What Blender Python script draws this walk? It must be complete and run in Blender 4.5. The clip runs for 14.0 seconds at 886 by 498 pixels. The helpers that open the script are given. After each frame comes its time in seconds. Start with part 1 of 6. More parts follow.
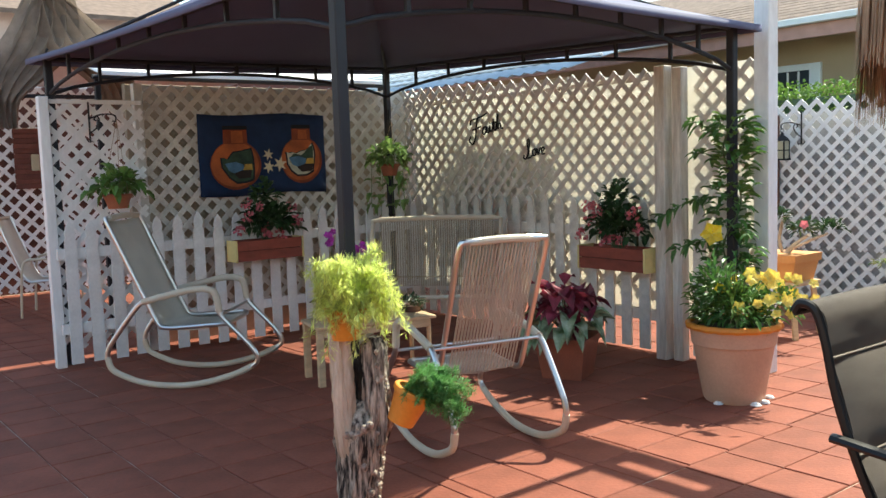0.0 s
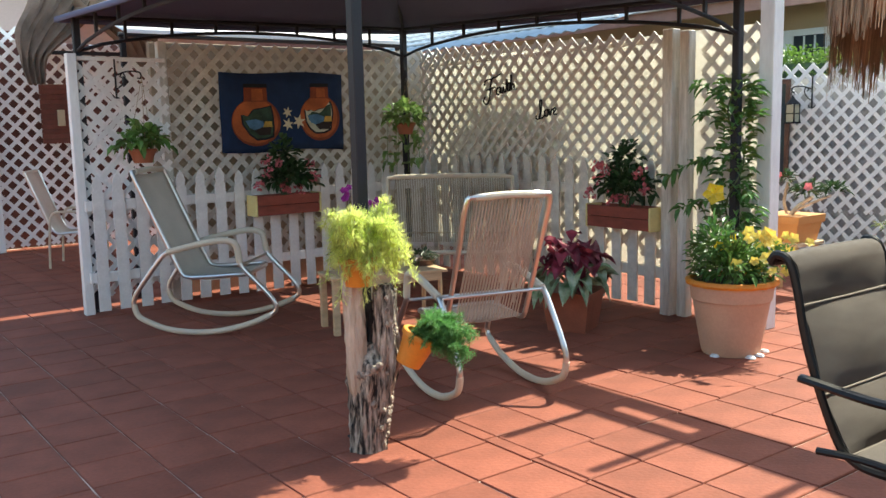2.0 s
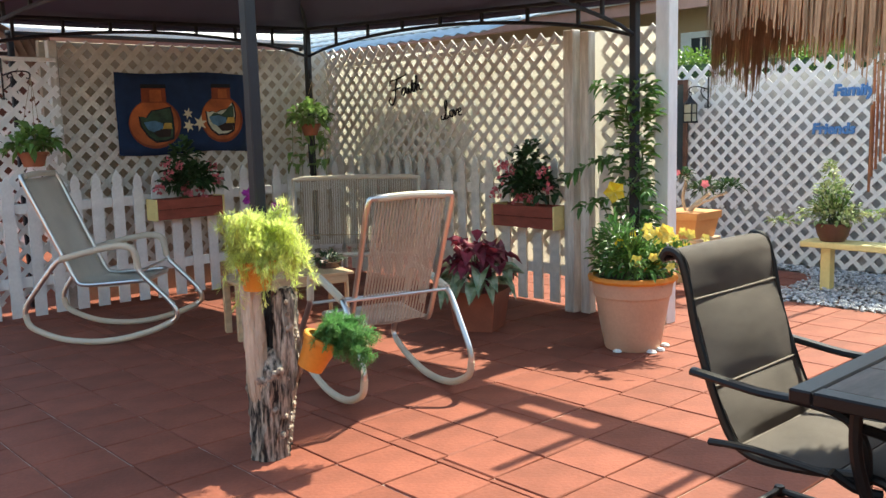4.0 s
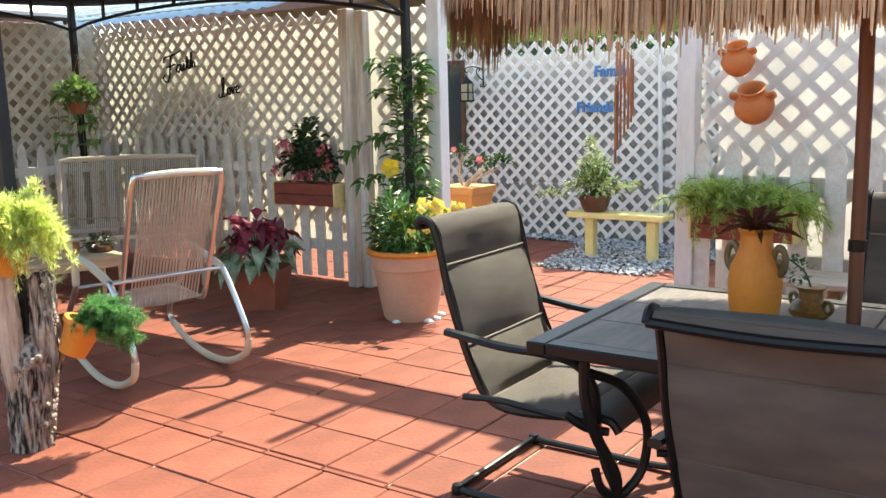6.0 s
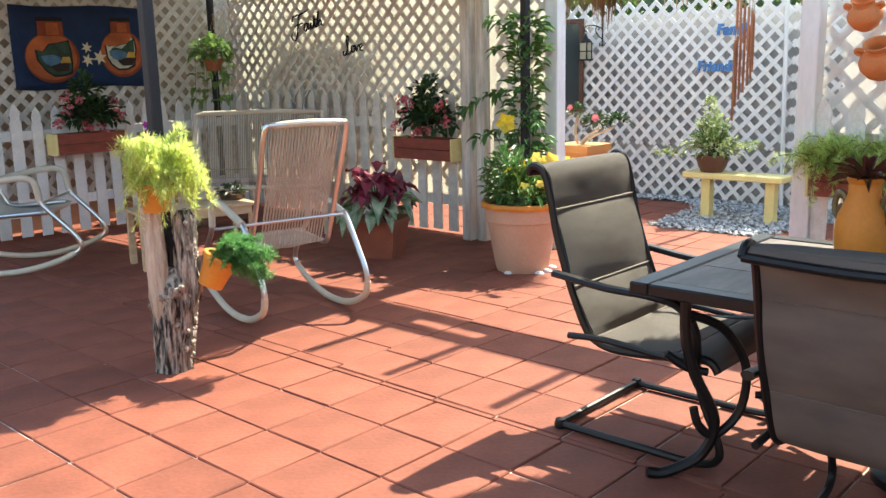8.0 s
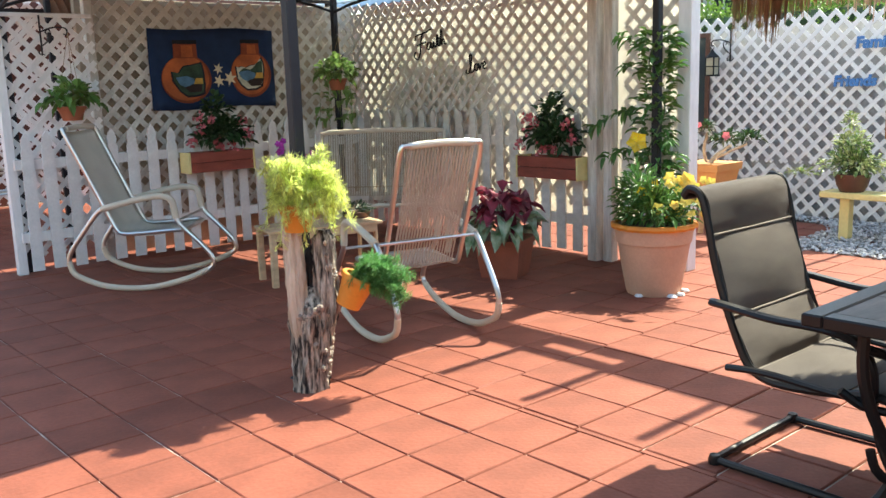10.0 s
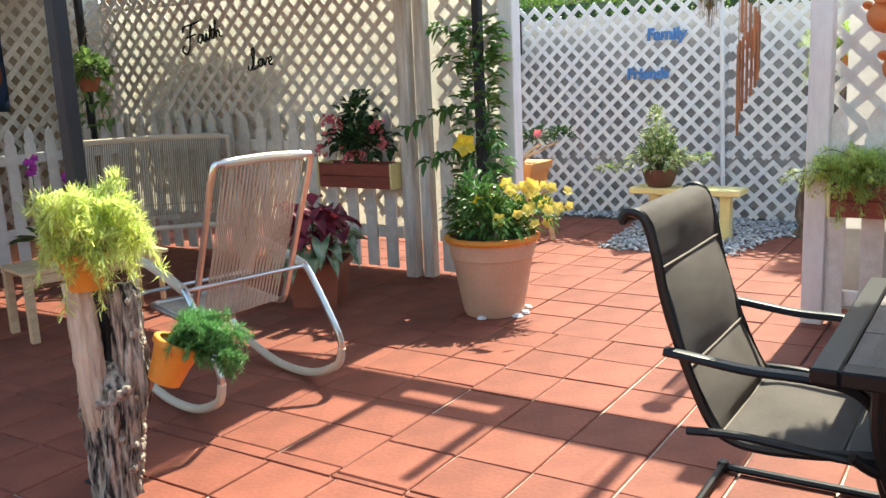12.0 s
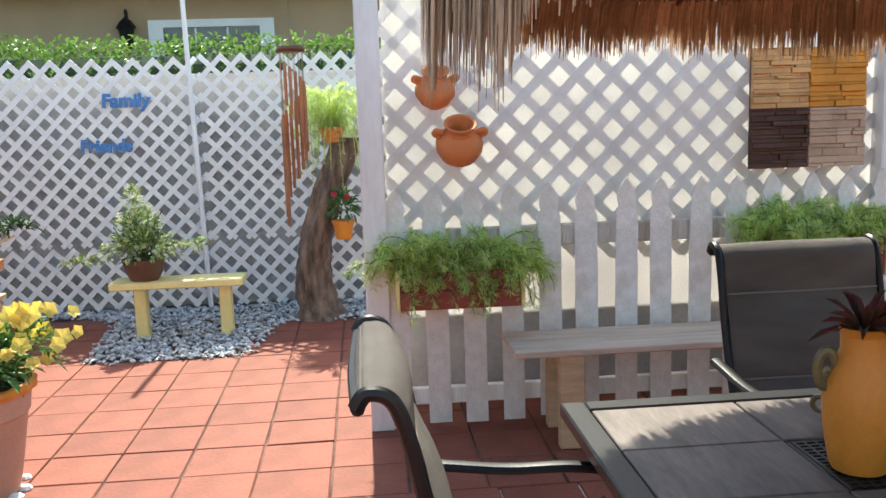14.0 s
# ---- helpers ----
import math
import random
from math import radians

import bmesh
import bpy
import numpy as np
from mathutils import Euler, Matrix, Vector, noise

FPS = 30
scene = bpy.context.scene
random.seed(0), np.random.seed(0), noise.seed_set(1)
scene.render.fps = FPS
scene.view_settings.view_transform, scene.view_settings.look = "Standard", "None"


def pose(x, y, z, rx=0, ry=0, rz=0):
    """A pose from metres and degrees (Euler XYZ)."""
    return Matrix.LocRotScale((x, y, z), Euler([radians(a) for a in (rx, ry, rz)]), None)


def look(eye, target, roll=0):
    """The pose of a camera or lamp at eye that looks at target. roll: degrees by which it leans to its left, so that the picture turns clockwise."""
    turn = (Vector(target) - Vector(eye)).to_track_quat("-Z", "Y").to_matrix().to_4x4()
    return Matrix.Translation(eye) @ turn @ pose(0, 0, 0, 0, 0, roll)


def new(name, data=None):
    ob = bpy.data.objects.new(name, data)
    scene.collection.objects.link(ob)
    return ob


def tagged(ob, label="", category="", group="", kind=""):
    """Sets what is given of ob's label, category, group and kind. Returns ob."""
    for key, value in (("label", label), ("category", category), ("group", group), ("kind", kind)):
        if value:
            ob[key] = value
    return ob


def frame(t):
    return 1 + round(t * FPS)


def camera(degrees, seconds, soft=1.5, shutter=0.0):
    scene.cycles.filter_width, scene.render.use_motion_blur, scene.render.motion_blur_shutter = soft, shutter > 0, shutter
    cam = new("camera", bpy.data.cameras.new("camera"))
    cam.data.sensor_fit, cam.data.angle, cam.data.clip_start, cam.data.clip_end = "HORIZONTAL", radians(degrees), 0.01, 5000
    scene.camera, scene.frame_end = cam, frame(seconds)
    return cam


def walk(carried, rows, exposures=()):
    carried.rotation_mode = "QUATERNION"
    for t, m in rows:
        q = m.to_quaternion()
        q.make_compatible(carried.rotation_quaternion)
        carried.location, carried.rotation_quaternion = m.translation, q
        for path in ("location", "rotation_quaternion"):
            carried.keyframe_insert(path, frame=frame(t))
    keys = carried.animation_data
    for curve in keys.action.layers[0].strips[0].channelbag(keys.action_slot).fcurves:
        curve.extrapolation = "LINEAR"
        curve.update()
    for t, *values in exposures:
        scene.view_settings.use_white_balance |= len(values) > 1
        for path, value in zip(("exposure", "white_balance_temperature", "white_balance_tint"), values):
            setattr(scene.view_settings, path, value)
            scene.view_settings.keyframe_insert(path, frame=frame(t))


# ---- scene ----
# ---- camera and walk ----
cam = camera(52.61, 14.0)
PATH = [
    (0, pose(-1.159, -0.197, 1.604, 84.56, 1.90, -38.34)),
    (0.5, pose(-1.226, -0.251, 1.612, 83.73, 2.22, -38.58)),
    (1, pose(-1.294, -0.294, 1.588, 82.54, 1.83, -38.75)),
    (1.5, pose(-1.302, -0.368, 1.588, 82.48, 1.53, -39.17)),
    (2, pose(-1.279, -0.441, 1.593, 82.09, 1.27, -37.07)),
    (2.2, pose(-1.266, -0.450, 1.584, 81.91, 1.24, -35.82)),
    (4.3, pose(-1.197, -0.464, 1.588, 81.90, 1.55, -45.02)),
    (4.5, pose(-1.186, -0.478, 1.590, 81.76, 1.56, -46.69)),
    (5, pose(-1.147, -0.521, 1.576, 81.27, 1.60, -49.47)),
    (5.5, pose(-1.123, -0.585, 1.570, 81.12, 1.33, -52.84)),
    (6, pose(-1.187, -0.645, 1.563, 80.47, 1.40, -55.44)),
    (6.5, pose(-1.269, -0.715, 1.542, 78.97, 1.08, -55.91)),
    (7, pose(-1.257, -0.768, 1.531, 78.61, 0.65, -54.96)),
    (7.5, pose(-1.244, -0.786, 1.523, 78.94, 0.57, -52.52)),
    (8, pose(-1.344, -0.783, 1.514, 78.36, 1.24, -47.95)),
    (8.2, pose(-1.392, -0.780, 1.508, 78.70, 1.80, -44.65)),
    (10.3, pose(-1.420, -0.513, 1.546, 79.53, 1.79, -41.43)),
    (10.5, pose(-1.426, -0.451, 1.551, 79.03, 2.07, -45.59)),
    (11, pose(-1.322, -0.231, 1.551, 78.56, 1.93, -52.26)),
    (11.5, pose(-1.153, 0.050, 1.540, 79.12, 1.48, -55.12)),
    (12, pose(-1.020, 0.395, 1.559, 78.67, 2.45, -57.68)),
    (12.5, pose(-0.808, 0.685, 1.570, 78.86, 1.58, -60.27)),
    (13, pose(-0.576, 0.959, 1.593, 79.55, 1.18, -69.17)),
    (13.5, pose(-0.344, 1.216, 1.621, 79.21, 1.81, -83.69)),
    (14, pose(-0.094, 1.385, 1.648, 81.16, 1.80, -95.20)),
]
EXPOSURES = [(0.0, 1.56, 7150, -2), (2.0, 1.65, 7200, -2), (5.0, 1.70, 7250, -2), (6.5, 1.98, 7250, -2), (7.5, 2.0, 7200, -2), (11.0, 1.86, 7100, -2), (13.0, 1.70, 6950, -1), (14.0, 1.67, 6850, 0)]
walk(cam, PATH, EXPOSURES)

# ---- world, sun ----
SUN_ELEVATION, SUN_AZIMUTH = 52.4, 90.0   # azimuth in degrees from +Y towards +X
world = bpy.data.worlds.new("world")
scene.world = world
world.use_nodes = True
sky = world.node_tree.nodes.new("ShaderNodeTexSky")
sky.sky_type, sky.sun_disc = "NISHITA", False
sky.sun_elevation, sky.sun_rotation = radians(SUN_ELEVATION), radians(SUN_AZIMUTH)
world.node_tree.links.new(sky.outputs[0], world.node_tree.nodes["Background"].inputs[0])
world.node_tree.nodes["Background"].inputs[1].default_value = 0.142
sun = new("sun", bpy.data.lights.new("sun", "SUN"))
sun.data.energy, sun.data.angle, sun.data.color = 3.4, radians(0.6), (1.0, 0.95, 0.88)
_e, _a = radians(SUN_ELEVATION), radians(SUN_AZIMUTH)
SUN_FROM = Vector((math.sin(_a) * math.cos(_e), math.cos(_a) * math.cos(_e), math.sin(_e)))
sun.matrix_world = look(SUN_FROM * 30, (0, 0, 0))


# ---- materials ----
def material(name, col, rough=0.6, metal=0.0, spread=0.18, scale=6.0, fine=70.0, bump=0.15, col2=None,
             stretch=(1, 1, 1), translucent=0.0, per_object=0.0, per_island=0.0, spec=0.5, sharp=0.18):
    """Procedural surface: broad stains, fine grain with relief, variation from piece to piece."""
    m = bpy.data.materials.new(name)
    m.use_nodes = True
    nt = m.node_tree
    n, ln = nt.nodes, nt.links
    b = n["Principled BSDF"]
    b.inputs["Roughness"].default_value, b.inputs["Metallic"].default_value = rough, metal
    b.inputs["Specular IOR Level"].default_value = spec
    tc = n.new("ShaderNodeTexCoord")
    mp = n.new("ShaderNodeMapping")
    mp.inputs["Scale"].default_value = stretch
    ln.new(tc.outputs["Object"], mp.inputs[0])
    big, small = n.new("ShaderNodeTexNoise"), n.new("ShaderNodeTexNoise")
    big.inputs["Scale"].default_value, big.inputs["Detail"].default_value = scale, 5
    small.inputs["Scale"].default_value, small.inputs["Detail"].default_value = fine, 4
    for t in (big, small):
        ln.new(mp.outputs[0], t.inputs["Vector"])
    ramp = n.new("ShaderNodeValToRGB")
    a = col2 or tuple(c * (1 - 2 * spread) for c in col)
    ramp.color_ramp.elements[0].position, ramp.color_ramp.elements[1].position = 0.5 - sharp, 0.5 + sharp
    ramp.color_ramp.elements[0].color, ramp.color_ramp.elements[1].color = (*a, 1), (*col, 1)
    ln.new(big.outputs["Fac"], ramp.inputs[0])
    hsv = n.new("ShaderNodeHueSaturation")
    mr = n.new("ShaderNodeMapRange")
    mr.inputs[1].default_value, mr.inputs[2].default_value = 0.25, 0.75
    mr.inputs[3].default_value, mr.inputs[4].default_value = 1 - spread * 0.7, 1 + spread * 0.7
    ln.new(small.outputs["Fac"], mr.inputs[0])
    value = mr.outputs[0]
    for amount, node, socket in ((per_object, "ShaderNodeObjectInfo", "Random"), (per_island, "ShaderNodeNewGeometry", "Random Per Island")):
        if amount:
            src = n.new(node)
            r2 = n.new("ShaderNodeMapRange")
            r2.inputs[3].default_value, r2.inputs[4].default_value = 1 - amount, 1 + amount
            ln.new(src.outputs[socket], r2.inputs[0])
            mul = n.new("ShaderNodeMath")
            mul.operation = "MULTIPLY"
            ln.new(value, mul.inputs[0])
            ln.new(r2.outputs[0], mul.inputs[1])
            value = mul.outputs[0]
    ln.new(value, hsv.inputs["Value"])
    ln.new(ramp.outputs[0], hsv.inputs["Color"])
    ln.new(hsv.outputs[0], b.inputs["Base Color"])
    if bump:
        bp = n.new("ShaderNodeBump")
        bp.inputs["Strength"].default_value, bp.inputs["Distance"].default_value = bump, 0.01
        ln.new(small.outputs["Fac"], bp.inputs["Height"])
        ln.new(bp.outputs[0], b.inputs["Normal"])
    if translucent:
        tr, mix = n.new("ShaderNodeBsdfTranslucent"), n.new("ShaderNodeMixShader")
        ln.new(hsv.outputs[0], tr.inputs["Color"])
        mix.inputs[0].default_value = translucent
        ln.new(b.outputs[0], mix.inputs[1])
        ln.new(tr.outputs[0], mix.inputs[2])
        ln.new(mix.outputs[0], n["Material Output"].inputs[0])
    return m


M_TILE = material("terracotta_paver", (0.262, 0.080, 0.050), 0.7, spread=0.15, scale=3.5, fine=45, bump=0.25, per_object=0.10, per_island=0.10, spec=0.25)
M_MORTAR = material("mortar", (0.66, 0.55, 0.47), 0.9, spread=0.2, scale=5, fine=60, col2=(0.22, 0.14, 0.11))
M_DIRT_JOINT = material("soil_filled_joint", (0.17, 0.10, 0.075), 0.95, spread=0.3, scale=5, fine=60, col2=(0.05, 0.03, 0.025))
M_CONCRETE = material("concrete", (0.55, 0.52, 0.47), 0.9, spread=0.15, scale=1.5, fine=40)
M_WHITE = material("white_painted_wood", (0.83, 0.82, 0.80), 0.6, spread=0.07, scale=5, fine=40, bump=0.12, stretch=(1, 1, 0.3), per_object=0.04)
M_VINYL = material("white_vinyl", (0.80, 0.80, 0.80), 0.45, spread=0.04, scale=3, fine=30, bump=0.03, per_object=0.03)
M_THIN_VINYL = material("thin_white_vinyl", (0.86, 0.85, 0.83), 0.5, spread=0.05, scale=5, fine=40, bump=0.06, translucent=0.35, per_object=0.03)
M_WORN = material("worn_white_wood", (0.74, 0.70, 0.64), 0.8, spread=0.2, scale=7, fine=50, bump=0.5, col2=(0.46, 0.41, 0.35), stretch=(3, 3, 0.35))
M_LATTICE = material("aged_lattice_paint", (0.72, 0.68, 0.61), 0.7, spread=0.12, scale=6, fine=45, bump=0.2, per_object=0.08)
M_PICKET = material("aged_picket_paint", (0.76, 0.72, 0.65), 0.7, spread=0.12, scale=5, fine=35, bump=0.3, stretch=(2, 2, 0.4), per_object=0.07)
M_PICKET_WHITE = material("scuffed_white_picket", (0.84, 0.81, 0.76), 0.7, spread=0.1, scale=6, fine=35, bump=0.3, stretch=(2, 2, 0.35), per_object=0.05, col2=(0.68, 0.63, 0.56))
M_STEEL = material("charcoal_powder_coat", (0.022, 0.022, 0.027), 0.5, metal=0.0, spread=0.1, fine=120, bump=0.05, spec=0.3)
M_BRONZE = material("dark_bronze_metal", (0.012, 0.011, 0.011), 0.38, metal=0.0, spread=0.12, fine=150, bump=0.06, spec=0.3)
M_CANOPY = material("lilac_grey_canopy", (0.095, 0.10, 0.18), 0.75, spread=0.06, scale=1.5, fine=200, bump=0.1, translucent=0.02)
M_CREAM_SHEET = material("cream_screen_cloth", (0.85, 0.82, 0.75), 0.9, spread=0.07, scale=1.2, fine=90, bump=0.05, translucent=0.55)
M_WHITE_SHEET = material("white_screen_cloth", (0.84, 0.82, 0.79), 0.9, spread=0.10, scale=1.6, fine=90, bump=0.05, translucent=0.58)
M_GREY_BOARD = material("grey_board", (0.50, 0.49, 0.48), 0.85, spread=0.15, scale=2, fine=30)
M_TAN = material("tan_stucco", (0.46, 0.33, 0.21), 0.9, spread=0.07, scale=1.5, fine=60, bump=0.4)
M_BEIGE = material("beige_board", (0.62, 0.52, 0.40), 0.85, spread=0.1, scale=1.5, fine=30)
M_TAN_BOARD = material("tan_board", (0.45, 0.365, 0.27), 0.85, spread=0.15, scale=1.5, fine=30)
M_PINK = material("pink_fascia", (0.55, 0.30, 0.25), 0.7, spread=0.08)
M_PINK_WALL = material("pink_render", (0.62, 0.48, 0.44), 0.9, spread=0.06, scale=0.8, fine=30)
M_SHINGLE = material("brown_shingle", (0.20, 0.14, 0.11), 0.9, spread=0.2, scale=8, fine=60, per_object=0.1)
M_TIN = material("galvanised_sheet", (0.50, 0.56, 0.60), 0.35, metal=0.7, spread=0.12, scale=3, fine=40)
M_TUBE_TAN = material("tan_vinyl_tube", (0.60, 0.52, 0.40), 0.45, spread=0.05, fine=60, bump=0.04)
M_CHROME = material("aluminium_tube", (0.70, 0.67, 0.64), 0.3, metal=1.0, spread=0.05, fine=90, bump=0.03)
M_CORD = material("beige_vinyl_cord", (0.56, 0.45, 0.35), 0.5, spread=0.1, fine=80, per_island=0.12)
# loveseat cord, darker and more olive than M_CORD
M_CORD_DARK = material("dark_vinyl_cord", (0.40, 0.335, 0.235), 0.55, spread=0.15, fine=80, per_object=0.15, per_island=0.1)
M_SLING_GREY = material("beige_mesh_sling", (0.62, 0.56, 0.47), 0.8, spread=0.08, scale=4, fine=260, bump=0.3)
M_SLING = material("taupe_padded_sling", (0.19, 0.164, 0.145), 0.85, spread=0.16, scale=3, fine=300, bump=0.5, translucent=0.2, spec=0.25, stretch=(1, 1, 3))
M_SEAM_HIGHLIGHT = material("seam_highlight", (0.27, 0.23, 0.195), 0.85, spread=0.1, fine=200)
M_TABLE_TILE = material("slate_look_tabletop", (0.19, 0.15, 0.13), 0.5, spread=0.24, scale=4, fine=30, bump=0.06, spec=0.3, stretch=(0.6, 3, 1), per_object=0.1)
M_TERRA = material("terracotta_pot", (0.60, 0.38, 0.26), 0.8, spread=0.08, scale=4, fine=60, bump=0.12)
M_ORANGE = material("orange_glazed_clay", (0.72, 0.26, 0.03), 0.55, spread=0.1, scale=4, fine=50, bump=0.1)
M_ORANGE_CLAY = material("orange_clay", (0.66, 0.22, 0.07), 0.75, spread=0.1, scale=5, fine=60, bump=0.15)
M_SQ_POT = material("caramel_planter", (0.66, 0.30, 0.10), 0.6, spread=0.06, scale=4, fine=60, bump=0.08)
M_CLAY_BROWN = material("brown_red_clay", (0.36, 0.12, 0.06), 0.75, spread=0.12, scale=5, fine=60, bump=0.12)
M_HONEY = material("honey_glaze", (0.40, 0.20, 0.05), 0.4, spread=0.3, scale=14, fine=60, bump=0.08)
M_BROWN_POT = material("brown_bowl_glaze", (0.13, 0.06, 0.04), 0.45, spread=0.12)
M_RED_POT = material("red_brown_plastic", (0.30, 0.09, 0.05), 0.55, spread=0.12)
M_BRICK_BOX = material("brick_red_planter_board", (0.30, 0.07, 0.045), 0.75, spread=0.15, scale=6, fine=50, per_object=0.12, stretch=(1, 0.4, 3))
M_YELLOW = material("pale_yellow_paint", (0.80, 0.68, 0.30), 0.55, spread=0.06, scale=5, fine=40, bump=0.1)
M_SOIL = material("potting_soil", (0.045, 0.03, 0.02), 0.95, spread=0.3, fine=90, bump=0.8)
M_PINE = material("pale_pine", (0.66, 0.46, 0.27), 0.6, spread=0.12, scale=5, fine=30, stretch=(1, 1, 6), per_object=0.06)
M_CEDAR = material("pinkish_plank", (0.66, 0.50, 0.38), 0.7, spread=0.12, scale=4, fine=30, stretch=(6, 0.6, 6))
M_BARK = material("dark_gnarled_bark", (0.50, 0.42, 0.34), 0.95, spread=0.4, scale=26, fine=85, bump=1.0, col2=(0.014, 0.011, 0.010), stretch=(2.0, 2.0, 0.26), sharp=0.12)
M_DARK_CORE = material("near_black_wood", (0.05, 0.04, 0.033), 0.95, spread=0.4, scale=20, fine=80, bump=0.9, col2=(0.010, 0.008, 0.007), stretch=(2, 2, 0.3))
M_BARK_PALE = material("pale_knotted_bark", (0.58, 0.48, 0.39), 0.95, spread=0.3, scale=30, fine=80, bump=0.8, col2=(0.10, 0.075, 0.06))
M_DRIFT = material("bleached_driftwood", (0.66, 0.56, 0.45), 0.9, spread=0.2, scale=6, fine=40, bump=0.8, col2=(0.36, 0.26, 0.18), stretch=(2, 2, 0.35))
M_TRUNK = material("brown_trunk_bark", (0.24, 0.165, 0.12), 0.95, spread=0.3, scale=8, fine=40, bump=1.0, col2=(0.07, 0.045, 0.03), stretch=(2, 2, 0.5))
M_THATCH = material("dry_thatch", (0.58, 0.40, 0.24), 0.9, spread=0.2, scale=5, fine=50, per_island=0.32, translucent=0.15)
M_THATCH_CORE = material("thatch_core", (0.28, 0.18, 0.10), 0.95, spread=0.2, scale=12, fine=60)
M_POLE = material("brown_pole", (0.17, 0.065, 0.035), 0.45, spread=0.12, stretch=(2, 2, 0.4))
M_STONE = material("grey_gravel", (0.50, 0.50, 0.51), 0.85, spread=0.15, scale=10, fine=80, per_island=0.45)
M_NAVY = material("navy_cloth", (0.010, 0.030, 0.085), 0.9, spread=0.12, scale=8, fine=200, bump=0.3)
M_P_DARK = material("painted_umber", (0.03, 0.016, 0.012), 0.85, spread=0.2, scale=12)
M_P_ORANGE = material("painted_orange", (0.50, 0.125, 0.035), 0.85, spread=0.22, scale=7, fine=100)
M_P_RIM = material("painted_rust", (0.27, 0.055, 0.02), 0.85, spread=0.2, scale=7)
M_P_BLACK = material("painted_black", (0.012, 0.012, 0.015), 0.85)
M_P_BLUE = material("painted_lake", (0.09, 0.20, 0.32), 0.85, spread=0.2, scale=12)
M_P_SKY = material("painted_sky", (0.55, 0.55, 0.42), 0.85, spread=0.15, scale=10)
M_P_GREEN = material("painted_hill", (0.045, 0.085, 0.05), 0.85, spread=0.3, scale=12)
M_P_YELLOW = material("painted_straw", (0.60, 0.36, 0.07), 0.85, spread=0.2, scale=14)
M_P_CREAM = material("painted_petal", (0.72, 0.62, 0.42), 0.85, spread=0.1)
M_BLACK_IRON = material("black_iron", (0.015, 0.015, 0.017), 0.5, metal=0.4, spread=0.1)
M_BLUE_SIGN = material("blue_sign_paint", (0.07, 0.22, 0.52), 0.5, spread=0.1)
M_BROWN_FRAME = material("brown_wood_frame", (0.14, 0.06, 0.035), 0.6, spread=0.2, stretch=(3, 3, 0.4))
M_REDWOOD = material("redwood_slat", (0.16, 0.055, 0.04), 0.75, spread=0.15, per_object=0.12)
M_BAMBOO = material("bamboo_tube", (0.46, 0.20, 0.09), 0.5, spread=0.15, per_object=0.15)
M_STONE_A = material("light_oak_stone", (0.66, 0.40, 0.17), 0.85, spread=0.12, per_object=0.14)
M_STONE_B = material("amber_stone", (0.68, 0.30, 0.045), 0.85, spread=0.12, per_object=0.14)
M_STONE_C = material("dark_brown_stone", (0.10, 0.052, 0.036), 0.85, spread=0.15, per_object=0.2)
M_STONE_D = material("buff_stone", (0.56, 0.40, 0.28), 0.85, spread=0.12, per_object=0.14)
M_GLASS_DARK = material("window_glass", (0.05, 0.06, 0.07), 0.08, spread=0.05, bump=0)
M_LAMP_GLASS = material("frosted_lantern_glass", (0.62, 0.58, 0.42), 0.25, spread=0.08, translucent=0.3)
M_GAUZE = material("taupe_gauze", (0.27, 0.205, 0.16), 0.9, spread=0.2, scale=5, fine=120, translucent=0.3)
M_OLIVE_GLAZE = material("olive_handle_glaze", (0.18, 0.13, 0.05), 0.4, spread=0.25, scale=12)
M_ROPE = material("jute_cord", (0.35, 0.27, 0.17), 0.9)


def leaf_material(name, col, col2=None, rough=0.45, translucent=0.25):
    return material(name, col, rough, spread=0.15, scale=14, fine=60, bump=0.1, col2=col2, translucent=translucent, per_island=0.35)


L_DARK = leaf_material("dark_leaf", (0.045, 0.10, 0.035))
L_MID = leaf_material("green_leaf", (0.10, 0.23, 0.055))
L_BRIGHT = leaf_material("bright_leaf", (0.16, 0.30, 0.07))
L_POTHOS = leaf_material("pothos_leaf", (0.26, 0.38, 0.12), (0.10, 0.20, 0.05))
L_LIME = leaf_material("lime_fern", (0.80, 0.88, 0.30), translucent=0.5)
L_FERN = leaf_material("green_fern", (0.15, 0.36, 0.11), translucent=0.4)
L_CFERN = leaf_material("soft_fern", (0.66, 0.80, 0.26), translucent=0.5)
L_VARIEG = leaf_material("cream_edged_leaf", (0.55, 0.58, 0.30), (0.14, 0.25, 0.07))
L_CALADIUM = leaf_material("burgundy_leaf", (0.34, 0.045, 0.08), (0.11, 0.022, 0.03))
L_CAL_PALE = leaf_material("veined_pale_leaf", (0.50, 0.58, 0.40), (0.09, 0.20, 0.07))
L_BROM = leaf_material("bromeliad_leaf", (0.14, 0.03, 0.035), (0.05, 0.045, 0.02))
L_PINK = leaf_material("pink_petal", (0.75, 0.20, 0.24), rough=0.6)
L_YELLOW = leaf_material("yellow_petal", (0.90, 0.62, 0.04), rough=0.55)
L_PALE_YELLOW = leaf_material("pale_yellow_petal", (0.90, 0.72, 0.16), rough=0.55)
L_PURPLE = leaf_material("purple_petal", (0.38, 0.03, 0.32), rough=0.55)
L_RED = leaf_material("red_petal", (0.55, 0.03, 0.06), rough=0.55)
L_HEDGE = leaf_material("hedge_leaf", (0.15, 0.27, 0.05), translucent=0.35)
L_YELLOW_GREEN = leaf_material("yellow_green_leaf", (0.42, 0.46, 0.08), (0.14, 0.22, 0.04))
L_STEM = material("green_stem", (0.10, 0.14, 0.05), 0.6)


